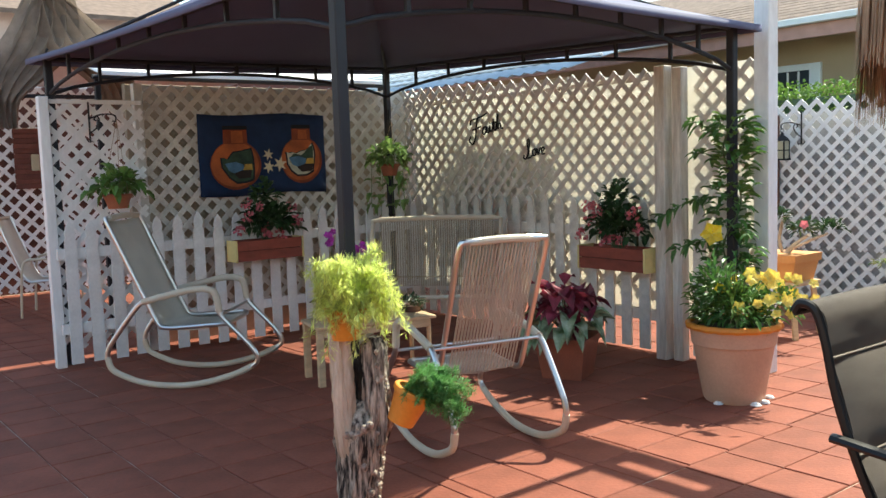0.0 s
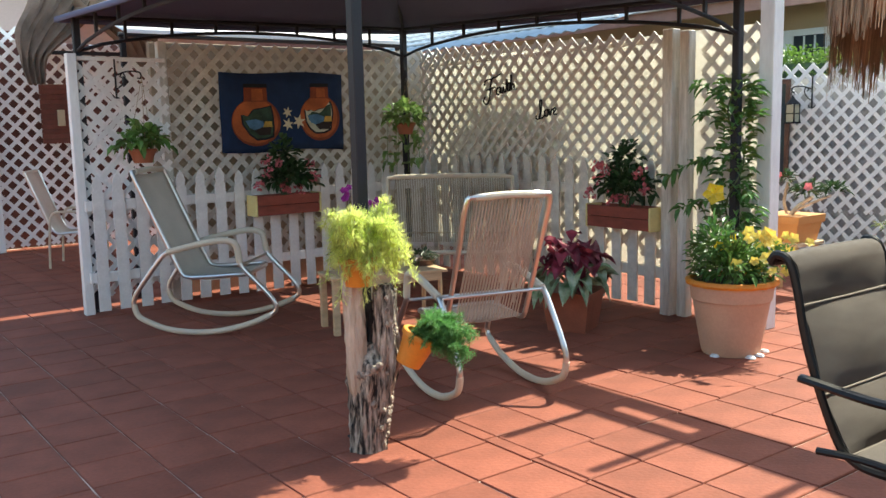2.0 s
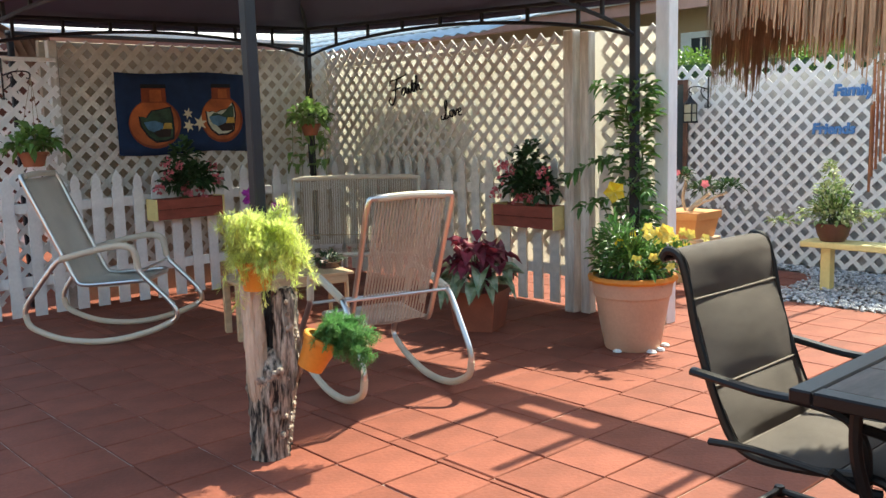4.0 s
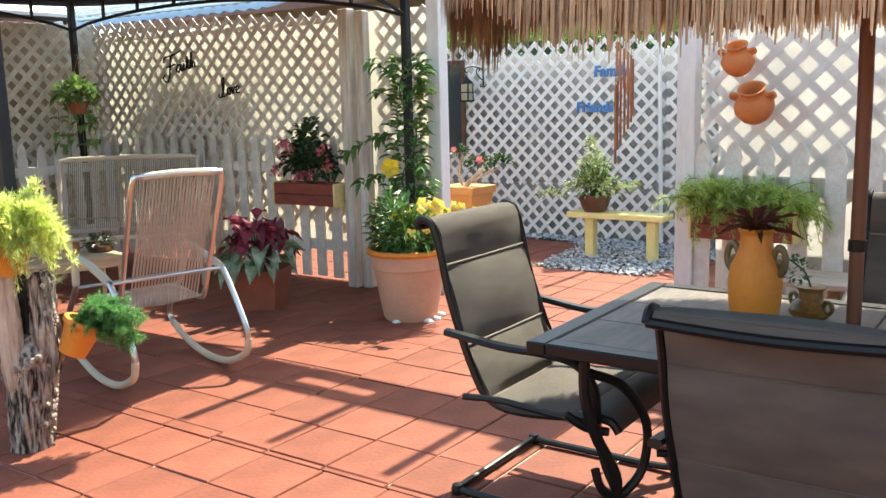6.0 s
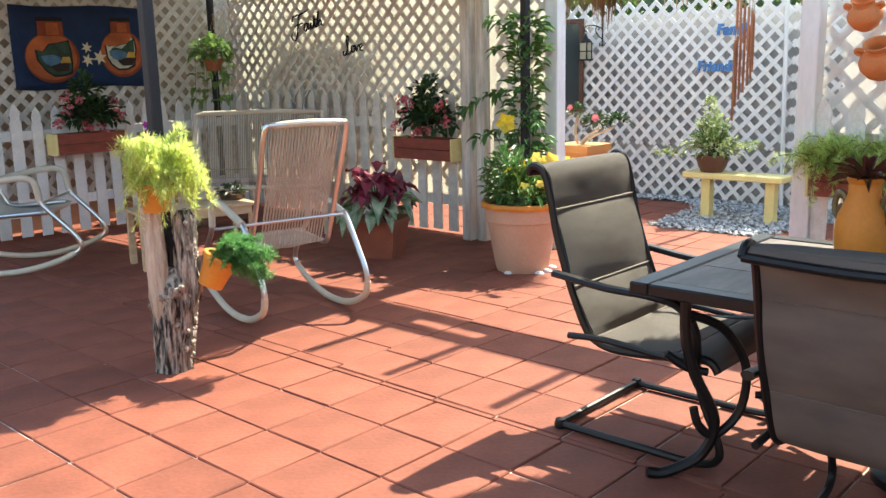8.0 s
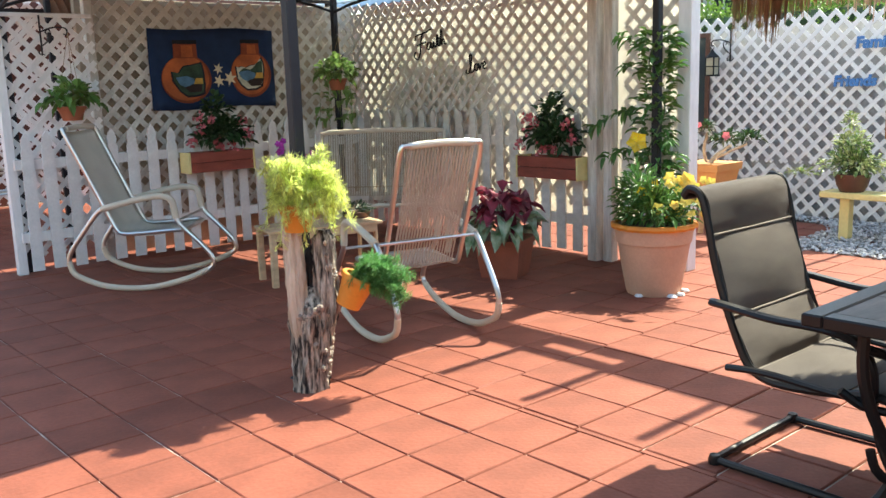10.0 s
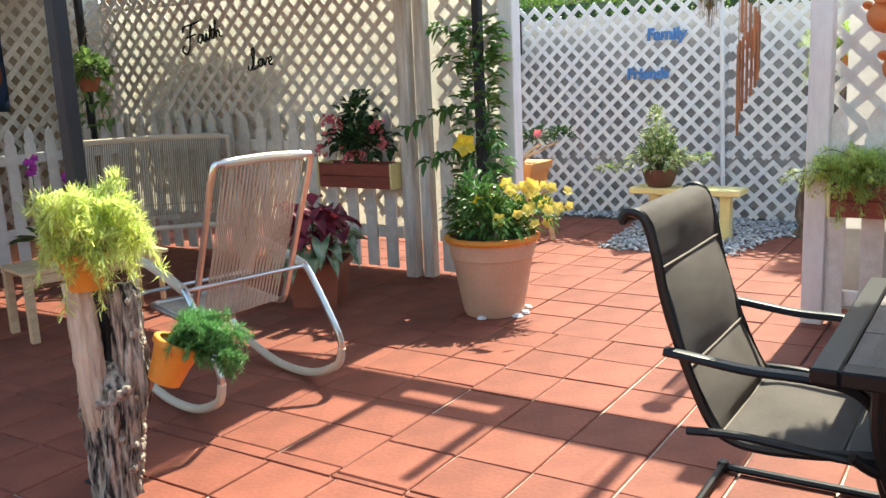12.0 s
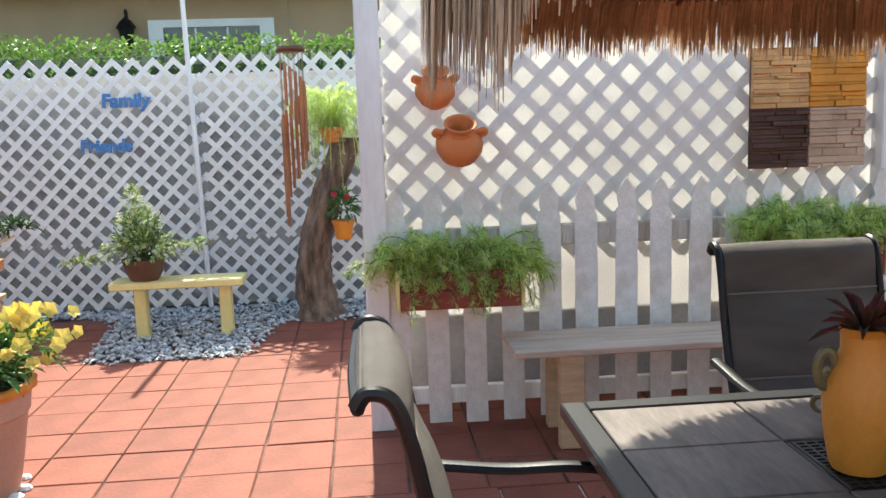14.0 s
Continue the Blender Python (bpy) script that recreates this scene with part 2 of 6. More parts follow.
# ---- mesh helpers ----
class Geo:
    """Vertices and faces of one mesh."""

    def __init__(self):
        self.v, self.f = [], []

    def add(self, verts, faces):
        k = len(self.v)
        self.v.extend([tuple(q) for q in verts])
        self.f.extend([tuple(i + k for i in q) for q in faces])
        return self

    def box(self, a, b, c=0.004, m=None):
        """A block from corner a to corner b with chamfered edges."""
        a, b = Vector(a), Vector(b)
        lo, hi = Vector(map(min, a, b)), Vector(map(max, a, b))
        c = min(c, *[(hi[i] - lo[i]) * 0.45 for i in range(3)])
        verts, idx = [], {}
        for sx in (0, 1):
            for sy in (0, 1):
                for sz in (0, 1):
                    s = (sx, sy, sz)
                    p = Vector([hi[i] if s[i] else lo[i] for i in range(3)])
                    for ax in range(3):
                        q = p.copy()
                        for i in range(3):
                            if i != ax:
                                q[i] += -c if s[i] else c
                        idx[s, ax] = len(verts)
                        verts.append(m @ q if m else q)
        faces = []
        for ax in range(3):
            o1, o2 = (ax + 1) % 3, (ax + 2) % 3
            for side in (0, 1):
                ring = []
                for u, w in ((0, 0), (1, 0), (1, 1), (0, 1)):
                    s = [0, 0, 0]
                    s[ax], s[o1], s[o2] = side, u, w
                    ring.append(idx[tuple(s), ax])
                faces.append(ring if side else ring[::-1])
            for u in (0, 1):
                for w in (0, 1):
                    s0, s1 = [0, 0, 0], [0, 0, 0]
                    s0[o1] = s1[o1] = u
                    s0[o2] = s1[o2] = w
                    s1[ax] = 1
                    q = [idx[tuple(s0), o1], idx[tuple(s1), o1], idx[tuple(s1), o2], idx[tuple(s0), o2]]
                    faces.append(q if u == w else q[::-1])
        for s in [(x, y, z) for x in (0, 1) for y in (0, 1) for z in (0, 1)]:
            q = [idx[s, 0], idx[s, 1], idx[s, 2]]
            faces.append(q if sum(s) % 2 else q[::-1])
        return self.add(verts, faces)

    def tube(self, pts, r, seg=10, closed=False, flat=1.0):
        """A round bar through points; r is one radius or one for each point."""
        pts = [Vector(p) for p in pts]
        n = len(pts)
        rs = r if isinstance(r, (list, tuple)) else [r] * n
        verts, faces, up = [], [], None
        for i, p in enumerate(pts):
            a = pts[(i - 1) % n] if closed or i else p
            b = pts[(i + 1) % n] if closed or i < n - 1 else p
            d = (b - a).normalized()
            if up is None:
                up = Vector((0, 0, 1)) if abs(d.z) < 0.9 else Vector((0, 1, 0))
            side = d.cross(up).normalized()
            up = side.cross(d).normalized()
            for k in range(seg):
                t = 2 * math.pi * k / seg
                verts.append(p + (side * math.cos(t) * flat + up * math.sin(t)) * rs[i])
        for i in range(n if closed else n - 1):
            for k in range(seg):
                j, l = (i + 1) % n, (k + 1) % seg
                faces.append((i * seg + k, i * seg + l, j * seg + l, j * seg + k))
        if not closed:
            faces += [tuple(range(seg)), tuple(range(n * seg - 1, (n - 1) * seg - 1, -1))]
        return self.add(verts, faces)

    def lathe(self, profile, centre=(0, 0, 0), seg=28, wob=0.0, cap=True, lobes=0, lobe=0.0):
        """Turns (radius, height) pairs round an upright axis."""
        c = Vector(centre)
        verts, faces = [], []
        for i, (r, z) in enumerate(profile):
            for k in range(seg):
                t = 2 * math.pi * k / seg
                rr = r * (1 + wob * noise.noise(Vector((math.cos(t) * 1.5, math.sin(t) * 1.5, z * 6))) + lobe * math.cos(lobes * t))
                verts.append(c + Vector((rr * math.cos(t), rr * math.sin(t), z)))
        for i in range(len(profile) - 1):
            for k in range(seg):
                l = (k + 1) % seg
                faces.append((i * seg + k, i * seg + l, (i + 1) * seg + l, (i + 1) * seg + k))
        if cap:
            faces += [tuple(range(seg))[::-1], tuple(range((len(profile) - 1) * seg, len(profile) * seg))]
        return self.add(verts, faces)

    def leaf(self, p, d, length, width, droop=0.3, fold=0.25, up=None):
        """A folded, drooping leaf blade."""
        d = Vector(d).normalized()
        u = Vector(up) if up else Vector((0, 0, 1))
        s = d.cross(u)
        s = s.normalized() if s.length > 0.05 else Vector((1, 0, 0))
        nrm = s.cross(d).normalized()
        p = Vector(p)
        mid = p + d * length * 0.5
        tip = p + d * length - Vector((0, 0, droop * length))
        e = nrm * fold * width
        l1, r1 = p + d * length * 0.32 + s * width * 0.5 + e, p + d * length * 0.32 - s * width * 0.5 + e
        l2, r2 = mid + d * length * 0.22 + s * width * 0.36 + e - Vector((0, 0, droop * length * 0.45)), mid + d * length * 0.22 - s * width * 0.36 + e - Vector((0, 0, droop * length * 0.45))
        mm = p + d * length * 0.55 - Vector((0, 0, droop * length * 0.25))
        return self.add([p, l1, r1, mm, l2, r2, tip], [(0, 3, 1), (0, 2, 3), (1, 3, 4), (2, 5, 3), (4, 3, 6), (3, 5, 6)])

    def needle(self, p, d, length, width):
        d = Vector(d).normalized()
        s = d.cross(Vector((0.3, 0.2, 1))).normalized() * width * 0.5
        p = Vector(p)
        return self.add([p - s * 0.3, p + d * length * 0.5 - s, p + d * length, p + d * length * 0.5 + s], [(0, 1, 2, 3)])

    def flower(self, p, d, r, petals=5):
        d = Vector(d).normalized()
        a = d.cross(Vector((0.31, 0.42, 0.85))).normalized()
        b = d.cross(a)
        p = Vector(p)
        for k in range(petals):
            t = 2 * math.pi * k / petals
            o = a * math.cos(t) + b * math.sin(t)
            s = d.cross(o)
            self.add([p, p + o * r * 0.6 + s * r * 0.42 + d * r * 0.35, p + o * r + d * r * 0.3, p + o * r * 0.6 - s * r * 0.42 + d * r * 0.35], [(0, 1, 2, 3)])
        return self

    def prism(self, outline, thick, m):
        """A flat plate from a convex or star-shaped outline (u, v), with thickness."""
        n = len(outline)
        cu, cv = sum(q[0] for q in outline) / n, sum(q[1] for q in outline) / n
        verts = [m @ Vector((u, v, thick)) for u, v in outline] + [m @ Vector((u, v, 0)) for u, v in outline] + [m @ Vector((cu, cv, thick))]
        faces = [(i, (i + 1) % n, 2 * n) for i in range(n)] + [(i, i + n, (i + 1) % n + n, (i + 1) % n) for i in range(n)]
        return self.add(verts, faces)

    def mesh(self, name, mat, smooth=35):
        me = bpy.data.meshes.new(name)
        me.from_pydata(self.v, [], self.f)
        me.materials.append(mat)
        if smooth:
            me.polygons.foreach_set("use_smooth", [True] * len(me.polygons))
            me.set_sharp_from_angle(angle=radians(smooth))
        me.update()
        return me


STUFF = {"stem_bundle", "leaves", "young_leaves", "inner_leaves", "pale_leaves", "trailing_leaves", "fronds", "blossom_cluster", "thatch", "cord_seat", "burl_crust", "plant_mass", "pebble_scatter"}


def part(name, geo, mat, parent=None, label="", smooth=35, at=None):
    """One mesh object, under a thing or a part."""
    ob = new(name, geo.mesh(name, mat, smooth) if isinstance(geo, Geo) else geo)
    ob.parent = parent
    if at is not None:
        ob.matrix_basis = at
    return tagged(ob, label, kind="stuff" if name in STUFF else "")


def thing(name, label, category, m=None, group="", kind=""):
    """An empty at the base of a thing, which its parts hang from."""
    ob = new(name)
    ob.empty_display_size = 0.1
    if m is not None:
        ob.matrix_basis = m
    return tagged(ob, label, category, group, kind)


def smooth_path(pts, n=6):
    """Catmull-Rom through points."""
    pts = [Vector(p) for p in pts]
    out = []
    for i in range(len(pts) - 1):
        a, b, c, d = pts[max(i - 1, 0)], pts[i], pts[i + 1], pts[min(i + 2, len(pts) - 1)]
        for k in range(n):
            t = k / n
            out.append(0.5 * ((2 * b) + (c - a) * t + (2 * a - 5 * b + 4 * c - d) * t * t + (3 * b - a - 3 * c + d) * t ** 3))
    return out + [pts[-1]]


def jitter(rng, s):
    return Vector((rng.uniform(-s, s), rng.uniform(-s, s), rng.uniform(-s, s)))


def on_sphere(rng, low=-0.2):
    while True:
        v = Vector((rng.uniform(-1, 1), rng.uniform(-1, 1), rng.uniform(low, 1)))
        if 0.1 < v.length < 1:
            return v.normalized()


def fern_geo(rng, centre, radius, height, stems, fall=0.6, per=48, size=0.03, squash=(1, 1), bias=(0, 0, 0)):
    """Arching stems, each set with fine needles. Returns needles and stems."""
    g, st = Geo(), Geo()
    c = Vector(centre)
    for _ in range(stems):
        t = rng.uniform(0, 2 * math.pi)
        out = (0.25 + 0.75 * rng.random() ** 0.7) * radius * rng.uniform(0.8, 1.15)
        rise = height * rng.uniform(0.1, 1.15)
        drop = fall * (0.06 + 0.94 * rng.random() ** 2.2) * (out / radius)
        d = Vector((math.cos(t) * squash[0], math.sin(t) * squash[1], 0))
        base = c + jitter(rng, 0.03)
        b1 = Vector(bias) * rng.uniform(0.5, 1.2)
        path = smooth_path([base, base + d * out * 0.35 + b1 * 0.3 + Vector((0, 0, rise * 0.7)), base + d * out * 0.75 + b1 * 0.8 + Vector((0, 0, rise * 0.95 - drop * 0.25)), base + d * out + b1 + Vector((0, 0, rise - drop))], 5)
        st.tube(path, [0.0022] * (len(path) - 1) + [0.0008], 4)
        for k in range(per):
            s = (k + rng.random()) / per
            s = 0.12 + 0.88 * s
            q = s * (len(path) - 1)
            i = min(int(q), len(path) - 2)
            p = path[i].lerp(path[i + 1], q - i)
            ax = (path[i + 1] - path[i]).normalized()
            nd = (on_sphere(rng, -1) + ax * 0.5).normalized()
            L = size * rng.uniform(0.6, 1.25)
            g.needle(p, nd, L, L * 0.11)
            g.needle(p + nd * L * 0.4, (nd + jitter(rng, 0.8)), L * 0.75, L * 0.09)
            g.needle(p + nd * L * 0.2, (nd + jitter(rng, 0.9)), L * 0.7, L * 0.09)
    return g, st


def bush_geo(rng, centre, radii, n, length, width, low=-0.2, droop=0.3, inner=0.45):
    """Leaves set round a clump, facing outwards and up, with gaps."""
    g = Geo()
    c, r = Vector(centre), Vector(radii)
    for _ in range(n):
        d = on_sphere(rng, low)
        k = rng.uniform(inner, 1.0) * (0.8 + 0.35 * noise.noise(d * 2.3 + c))
        p = c + Vector([d[i] * r[i] for i in range(3)]) * k
        L = length * rng.uniform(0.6, 1.2)
        g.leaf(p, (d + jitter(rng, 0.7) + Vector((0, 0, 0.15))), L, width * L / length * rng.uniform(0.8, 1.2), droop * rng.uniform(0.3, 1.4))
    return g


def stems_geo(rng, base, centre, radii, n, r=0.004):
    g = Geo()
    b, c, q = Vector(base), Vector(centre), Vector(radii)
    for _ in range(n):
        d = on_sphere(rng, -0.1)
        e = c + Vector([d[i] * q[i] for i in range(3)]) * rng.uniform(0.4, 0.8)
        g.tube(smooth_path([b + jitter(rng, 0.03) * Vector((1, 1, 0)).length, b.lerp(e, 0.5) + jitter(rng, 0.03), e], 4), r, 5)
    return g


# frames of the fences: local x runs along the face as seen, local y up, local z out towards the viewer
def face_x(x, y, z):
    """On a fence that faces -X."""
    return Matrix(((0, 0, -1, x), (-1, 0, 0, y), (0, 1, 0, z), (0, 0, 0, 1)))


def face_y(x, y, z):
    """On a fence that faces -Y."""
    return Matrix(((1, 0, 0, x), (0, 0, -1, y), (0, 1, 0, z), (0, 0, 0, 1)))


def word(text, size, m, mat, parent, name="lettering", shear=0.25, depth=0.006, bold=0.004):
    cu = bpy.data.curves.new(name, "FONT")
    cu.body, cu.size, cu.shear, cu.extrude, cu.offset, cu.resolution_u = text, size, shear, depth, bold, 3
    tmp = new("tmp", cu)
    me = bpy.data.meshes.new_from_object(tmp.evaluated_get(bpy.context.evaluated_depsgraph_get()))
    bpy.data.objects.remove(tmp)
    bpy.data.curves.remove(cu)
    me.materials.clear()
    me.materials.append(mat)
    return part(name, me, mat, parent, at=m)


# ---- ground and floor ----
ground = part("ground", Geo().add([(-300, -300, -0.06), (300, -300, -0.06), (300, 300, -0.06), (-300, 300, -0.06)], [(0, 1, 2, 3)]), M_CONCRETE)
tagged(ground, "pale grey concrete yard round the patio", "ground", kind="structure")
floor = part("floor", Geo().box((-9, -8, -0.05), (3.60, 14, -0.010), 0.002), M_MORTAR)
passage = part("floor_passage", Geo().box((3.602, -8, -0.05), (7.78, 14, -0.010), 0.002), M_DIRT_JOINT)
tagged(passage, "terracotta-red square pavers with dark soil-filled joints", "floor", kind="structure")
tagged(floor, "terracotta-red square pavers with pale and dark joints", "floor", kind="structure")
PITCH, TILE_X, TILE_Y = 0.348, 3.955, 1.90


# ---- fences ----
def lattice(parent, m, width, z0, z1, pitch, w, mat, slope=0.0, thick=0.007, offset=0.0):
    """Two crossed layers of diagonal slats, each a piece of its own; the tips meet at the top edge."""
    for layer, sgn in ((0, 1), (1, -1)):
        k = -int((z1 - z0) / pitch) - 2
        while k * pitch < width + (z1 - z0) + pitch:
            c = k * pitch + offset
            k += 1
            # centre line: u = c + sgn * (z1 - v), for v from z0 to z1
            ends = [(c, z1), (c + sgn * (z1 - z0), z0)]
            (ua, va), (ub, vb) = ends
            t0, t1 = 0.0, 1.0
            du = ub - ua
            sa, sb = sorted(((0.0 - ua) / du, (width - ua) / du))
            t0, t1 = max(t0, sa), min(t1, sb)
            if t1 - t0 < 0.03:
                continue
            a = Vector((ua + du * t0, va + (vb - va) * t0))
            b = Vector((ua + du * t1, va + (vb - va) * t1))
            d = (b - a).normalized()
            n = Vector((-d.y, d.x)) * w / 2
            if t0 == 0.0:
                a = a - d * w * 0.5
            quad = [a + n, a - n, b - n, b + n]
            h0, h1 = layer * thick, layer * thick + thick - 0.0005
            vs = [m @ Vector((q.x, q.y + slope * q.x, h0)) for q in quad] + [m @ Vector((q.x, q.y + slope * q.x, h1)) for q in quad]
            part("lattice_slat", Geo().add(vs, [(0, 1, 2, 3), (7, 6, 5, 4), (0, 4, 5, 1), (1, 5, 6, 2), (2, 6, 7, 3), (3, 7, 4, 0)]), mat, parent, smooth=0)


def picket_mesh(w, h, t, mat):
    """A picket with a shouldered point; local x across, y up, z out."""
    o = [(-w / 2, 0), (w / 2, 0), (w / 2, h * 0.86), (w * 0.36, h * 0.885), (w * 0.44, h * 0.92), (w * 0.30, h * 0.965), (0, h), (-w * 0.30, h * 0.965), (-w * 0.44, h * 0.92), (-w * 0.36, h * 0.885), (-w / 2, h * 0.86)]
    n = len(o)
    v = [(x, y, t) for x, y in o] + [(x * 0.97, y, 0) for x, y in o]
    return Geo().add(v, [tuple(range(n)), tuple(range(2 * n - 1, n - 1, -1))] + [(i, i + n, (i + 1) % n + n, (i + 1) % n) for i in range(n)]).mesh("picket", mat, 0)


def pickets(parent, m, first, step, count, w, h, mat, rails, rail_mat, rng):
    meshes = [picket_mesh(w * rng.uniform(0.96, 1.04), h * rng.uniform(0.985, 1.015), 0.018, mat) for _ in range(4)]
    for i in range(count):
        part("picket", meshes[i % 4], mat, parent, at=m @ pose(first + i * step + rng.uniform(-0.006, 0.006), rng.uniform(-0.008, 0.008), rng.uniform(0, 0.003), 0, 0, rng.uniform(-0.5, 0.5)))
    for z in rails:
        part("rail", Geo().box((first - step * 0.5, z - 0.045, -0.045), (first + (count - 0.5) * step, z + 0.045, -0.003), 0.004, m), rail_mat, parent)


rng = random.Random(11)

# fence with the two words, along x = 4.68
fence = thing("lattice_fence", "aged cream lattice fence with a weathered double post", "fence", kind="structure")
MB = face_x(4.70, 7.86, 0)
lattice(fence, MB, 3.52, 0.55, 2.40, 0.158, 0.044, M_LATTICE, slope=-0.034)
lattice(fence, face_x(4.71, 4.06, 0), 0.60, 0.2, 2.27, 0.158, 0.044, M_LATTICE)
part("post", Geo().box((4.50, 4.20, 0), (4.60, 4.30, 2.30), 0.006), M_WORN, fence, "weathered grey-white timber post")
part("post", Geo().box((4.55, 4.08, 0), (4.64, 4.17, 2.28), 0.006), M_WORN, fence)
part("top_rail", Geo().box((4.705, 4.32, 2.22), (4.745, 7.86, 2.26), 0.004), M_WORN, fence)
picket_b = thing("picket_fence", "weathered cream picket fence before the lattice", "fence", kind="structure")
pickets(picket_b, face_x(4.62, 7.80, 0.04), 0.08, 0.19, 18, 0.105, 1.24, M_PICKET, (0.28, 0.95), M_PICKET, rng)
pickets(picket_b, face_x(4.62, 4.02, 0.04), 0.06, 0.19, 3, 0.105, 1.24, M_PICKET, (0.28, 0.95), M_PICKET, rng)
screen_b = part("screen_cloth", Geo().box((4.86, 3.62, 0.22), (4.863, 7.9, 2.30), 0.001), M_CREAM_SHEET)
tagged(screen_b, "cream cloth screen stretched behind the lattice", "screen", kind="structure")

# fence behind the rocking chair, along y = 7.83
fence_a = thing("lattice_fence", "aged cream lattice fence behind the seating corner", "fence", kind="structure")
lattice(fence_a, face_y(1.72, 7.85, 0), 2.94, 0.3, 2.38, 0.168, 0.05, M_LATTICE)
lattice(fence_a, face_y(0.90, 7.66, 0), 0.80, 0.15, 2.20, 0.168, 0.045, M_WHITE)
part("post", Geo().box((0.84, 7.60, 0), (0.92, 7.68, 2.26), 0.005), M_WHITE, fence_a)
part("post", Geo().box((1.68, 7.76, 0), (1.76, 7.84, 2.40), 0.005), M_LATTICE, fence_a)
part("cap_rail", Geo().box((0.93, 7.64, 2.205), (1.70, 7.68, 2.24), 0.004), M_WHITE, fence_a)
picket_a = thing("picket_fence", "white painted picket fence with shouldered points", "fence", kind="structure")
pickets(picket_a, face_y(0.98, 7.54, 0.03), 0.0, 0.187, 20, 0.10, 1.20, M_WHITE, (0.30, 0.93), M_WHITE, rng)
wall_a = part("wall_north", Geo().box((1.70, 8.05, 0), (4.85, 8.12, 2.42), 0.004), M_TAN_BOARD)
tagged(wall_a, "beige board wall behind the lattice", "wall", kind="structure")

# fence along the dining table, x = 4.5
fence_c = thing("lattice_fence", "white lattice fence beside the dining table", "fence", kind="structure")
lattice(fence_c, face_x(4.53, 1.30, 0), 2.66, 0.85, 2.27, 0.188, 0.052, M_THIN_VINYL)
lattice(fence_c, face_x(4.53, -1.46, 0), 2.2, 0.85, 2.27, 0.188, 0.052, M_THIN_VINYL)
part("post", Geo().box((4.39, 1.28, 0), (4.51, 1.40, 3.02), 0.006), M_WHITE, fence_c, "white painted timber post")
part("post", Geo().box((4.44, -1.46, 0), (4.55, -1.35, 2.35), 0.006), M_WHITE, fence_c)
part("cap_rail", Geo().box((4.50, -1.35, 2.27), (4.56, 1.28, 2.31), 0.004), M_WHITE, fence_c)
part("cap_rail", Geo().box((4.50, -3.66, 2.27), (4.56, -1.47, 2.31), 0.004), M_WHITE, fence_c)
picket_c = thing("picket_fence", "worn white picket fence with a grey timber rail", "fence", kind="structure")
pickets(picket_c, face_x(4.44, 1.28, 0.02), 0.045, 0.199, 24, 0.117, 1.24, M_PICKET_WHITE, (0.14,), M_PICKET_WHITE, rng)
part("rail", Geo().box((4.47, -3.5, 0.93), (4.51, 1.27, 1.04), 0.006), M_WORN, picket_c, "weathered grey timber rail")
screen_c = part("screen_cloth", Geo().box((4.80, -3.7, 0.50), (4.803, 1.26, 2.25), 0.001), M_WHITE_SHEET)
skirt_c = part("screen_skirt", Geo().box((4.81, -3.7, 0.0), (4.813, 1.26, 0.52), 0.001), M_GREY_BOARD)
tagged(skirt_c, "grey mesh along the foot of the cloth screen", "screen", kind="structure")
tagged(screen_c, "white cloth screen stretched behind the lattice", "screen", kind="structure")

# fence with the blue words, x = 7.76
fence_d = thing("lattice_fence", "white vinyl lattice fence with a pointed top edge", "fence", kind="structure")
lattice(fence_d, face_x(7.77, 5.62, 0), 2.86, 0.58, 2.13, 0.168, 0.043, M_VINYL)
lattice(fence_d, face_x(7.77, 5.62, 0), 2.86, 0.02, 0.545, 0.168, 0.043, M_VINYL, offset=0.05)
lattice(fence_d, face_x(7.765, 2.74, 0), 3.6, 0.60, 2.15, 0.168, 0.043, M_VINYL, offset=0.03)
lattice(fence_d, face_x(7.765, 2.74, 0), 3.6, 0.02, 0.565, 0.168, 0.043, M_VINYL, offset=0.09)
part("conduit", Geo().tube([(7.70, 2.82, 3.2), (7.70, 2.80, 2.0), (7.70, 2.755, 0.0)], 0.021, 10), M_VINYL, fence_d, "thin white pipe")
backing = part("wall_east", Geo().box((7.90, -2.2, 0), (7.94, 5.9, 2.02), 0.004), M_GREY_BOARD)
tagged(backing, "grey board wall behind the vinyl lattice", "wall", kind="structure")

# arbor over the passage
arbor = thing("arbor", "white timber arbor over the passage between the fences", "arbor", kind="structure")
part("post", Geo().box((4.63, 3.39, 0), (4.75, 3.51, 3.02), 0.006), M_WHITE, arbor, "white painted timber post")
part("beam", Geo().box((4.66, 1.2, 3.06), (4.72, 3.62, 3.20), 0.006), M_WHITE, arbor)
part("beam", Geo().box((4.90, 1.2, 3.06), (4.96, 3.62, 3.20), 0.006), M_WHITE, arbor)
part("board", Geo().box((4.722, 1.2, 3.16), (4.898, 2.34, 3.185), 0.004), M_WHITE, arbor)
part("board", Geo().box((4.722, 2.86, 3.16), (4.898, 3.62, 3.185), 0.004), M_WHITE, arbor)
for y in (1.62, 2.31, 2.92):
    part("rafter", Geo().box((4.12, y - 0.03, 3.205), (5.0, y + 0.03, 3.28), 0.005), M_WHITE, arbor)
part("header", Geo().box((4.42, 1.22, 3.025), (4.70, 1.34, 3.058), 0.005), M_WHITE, arbor)

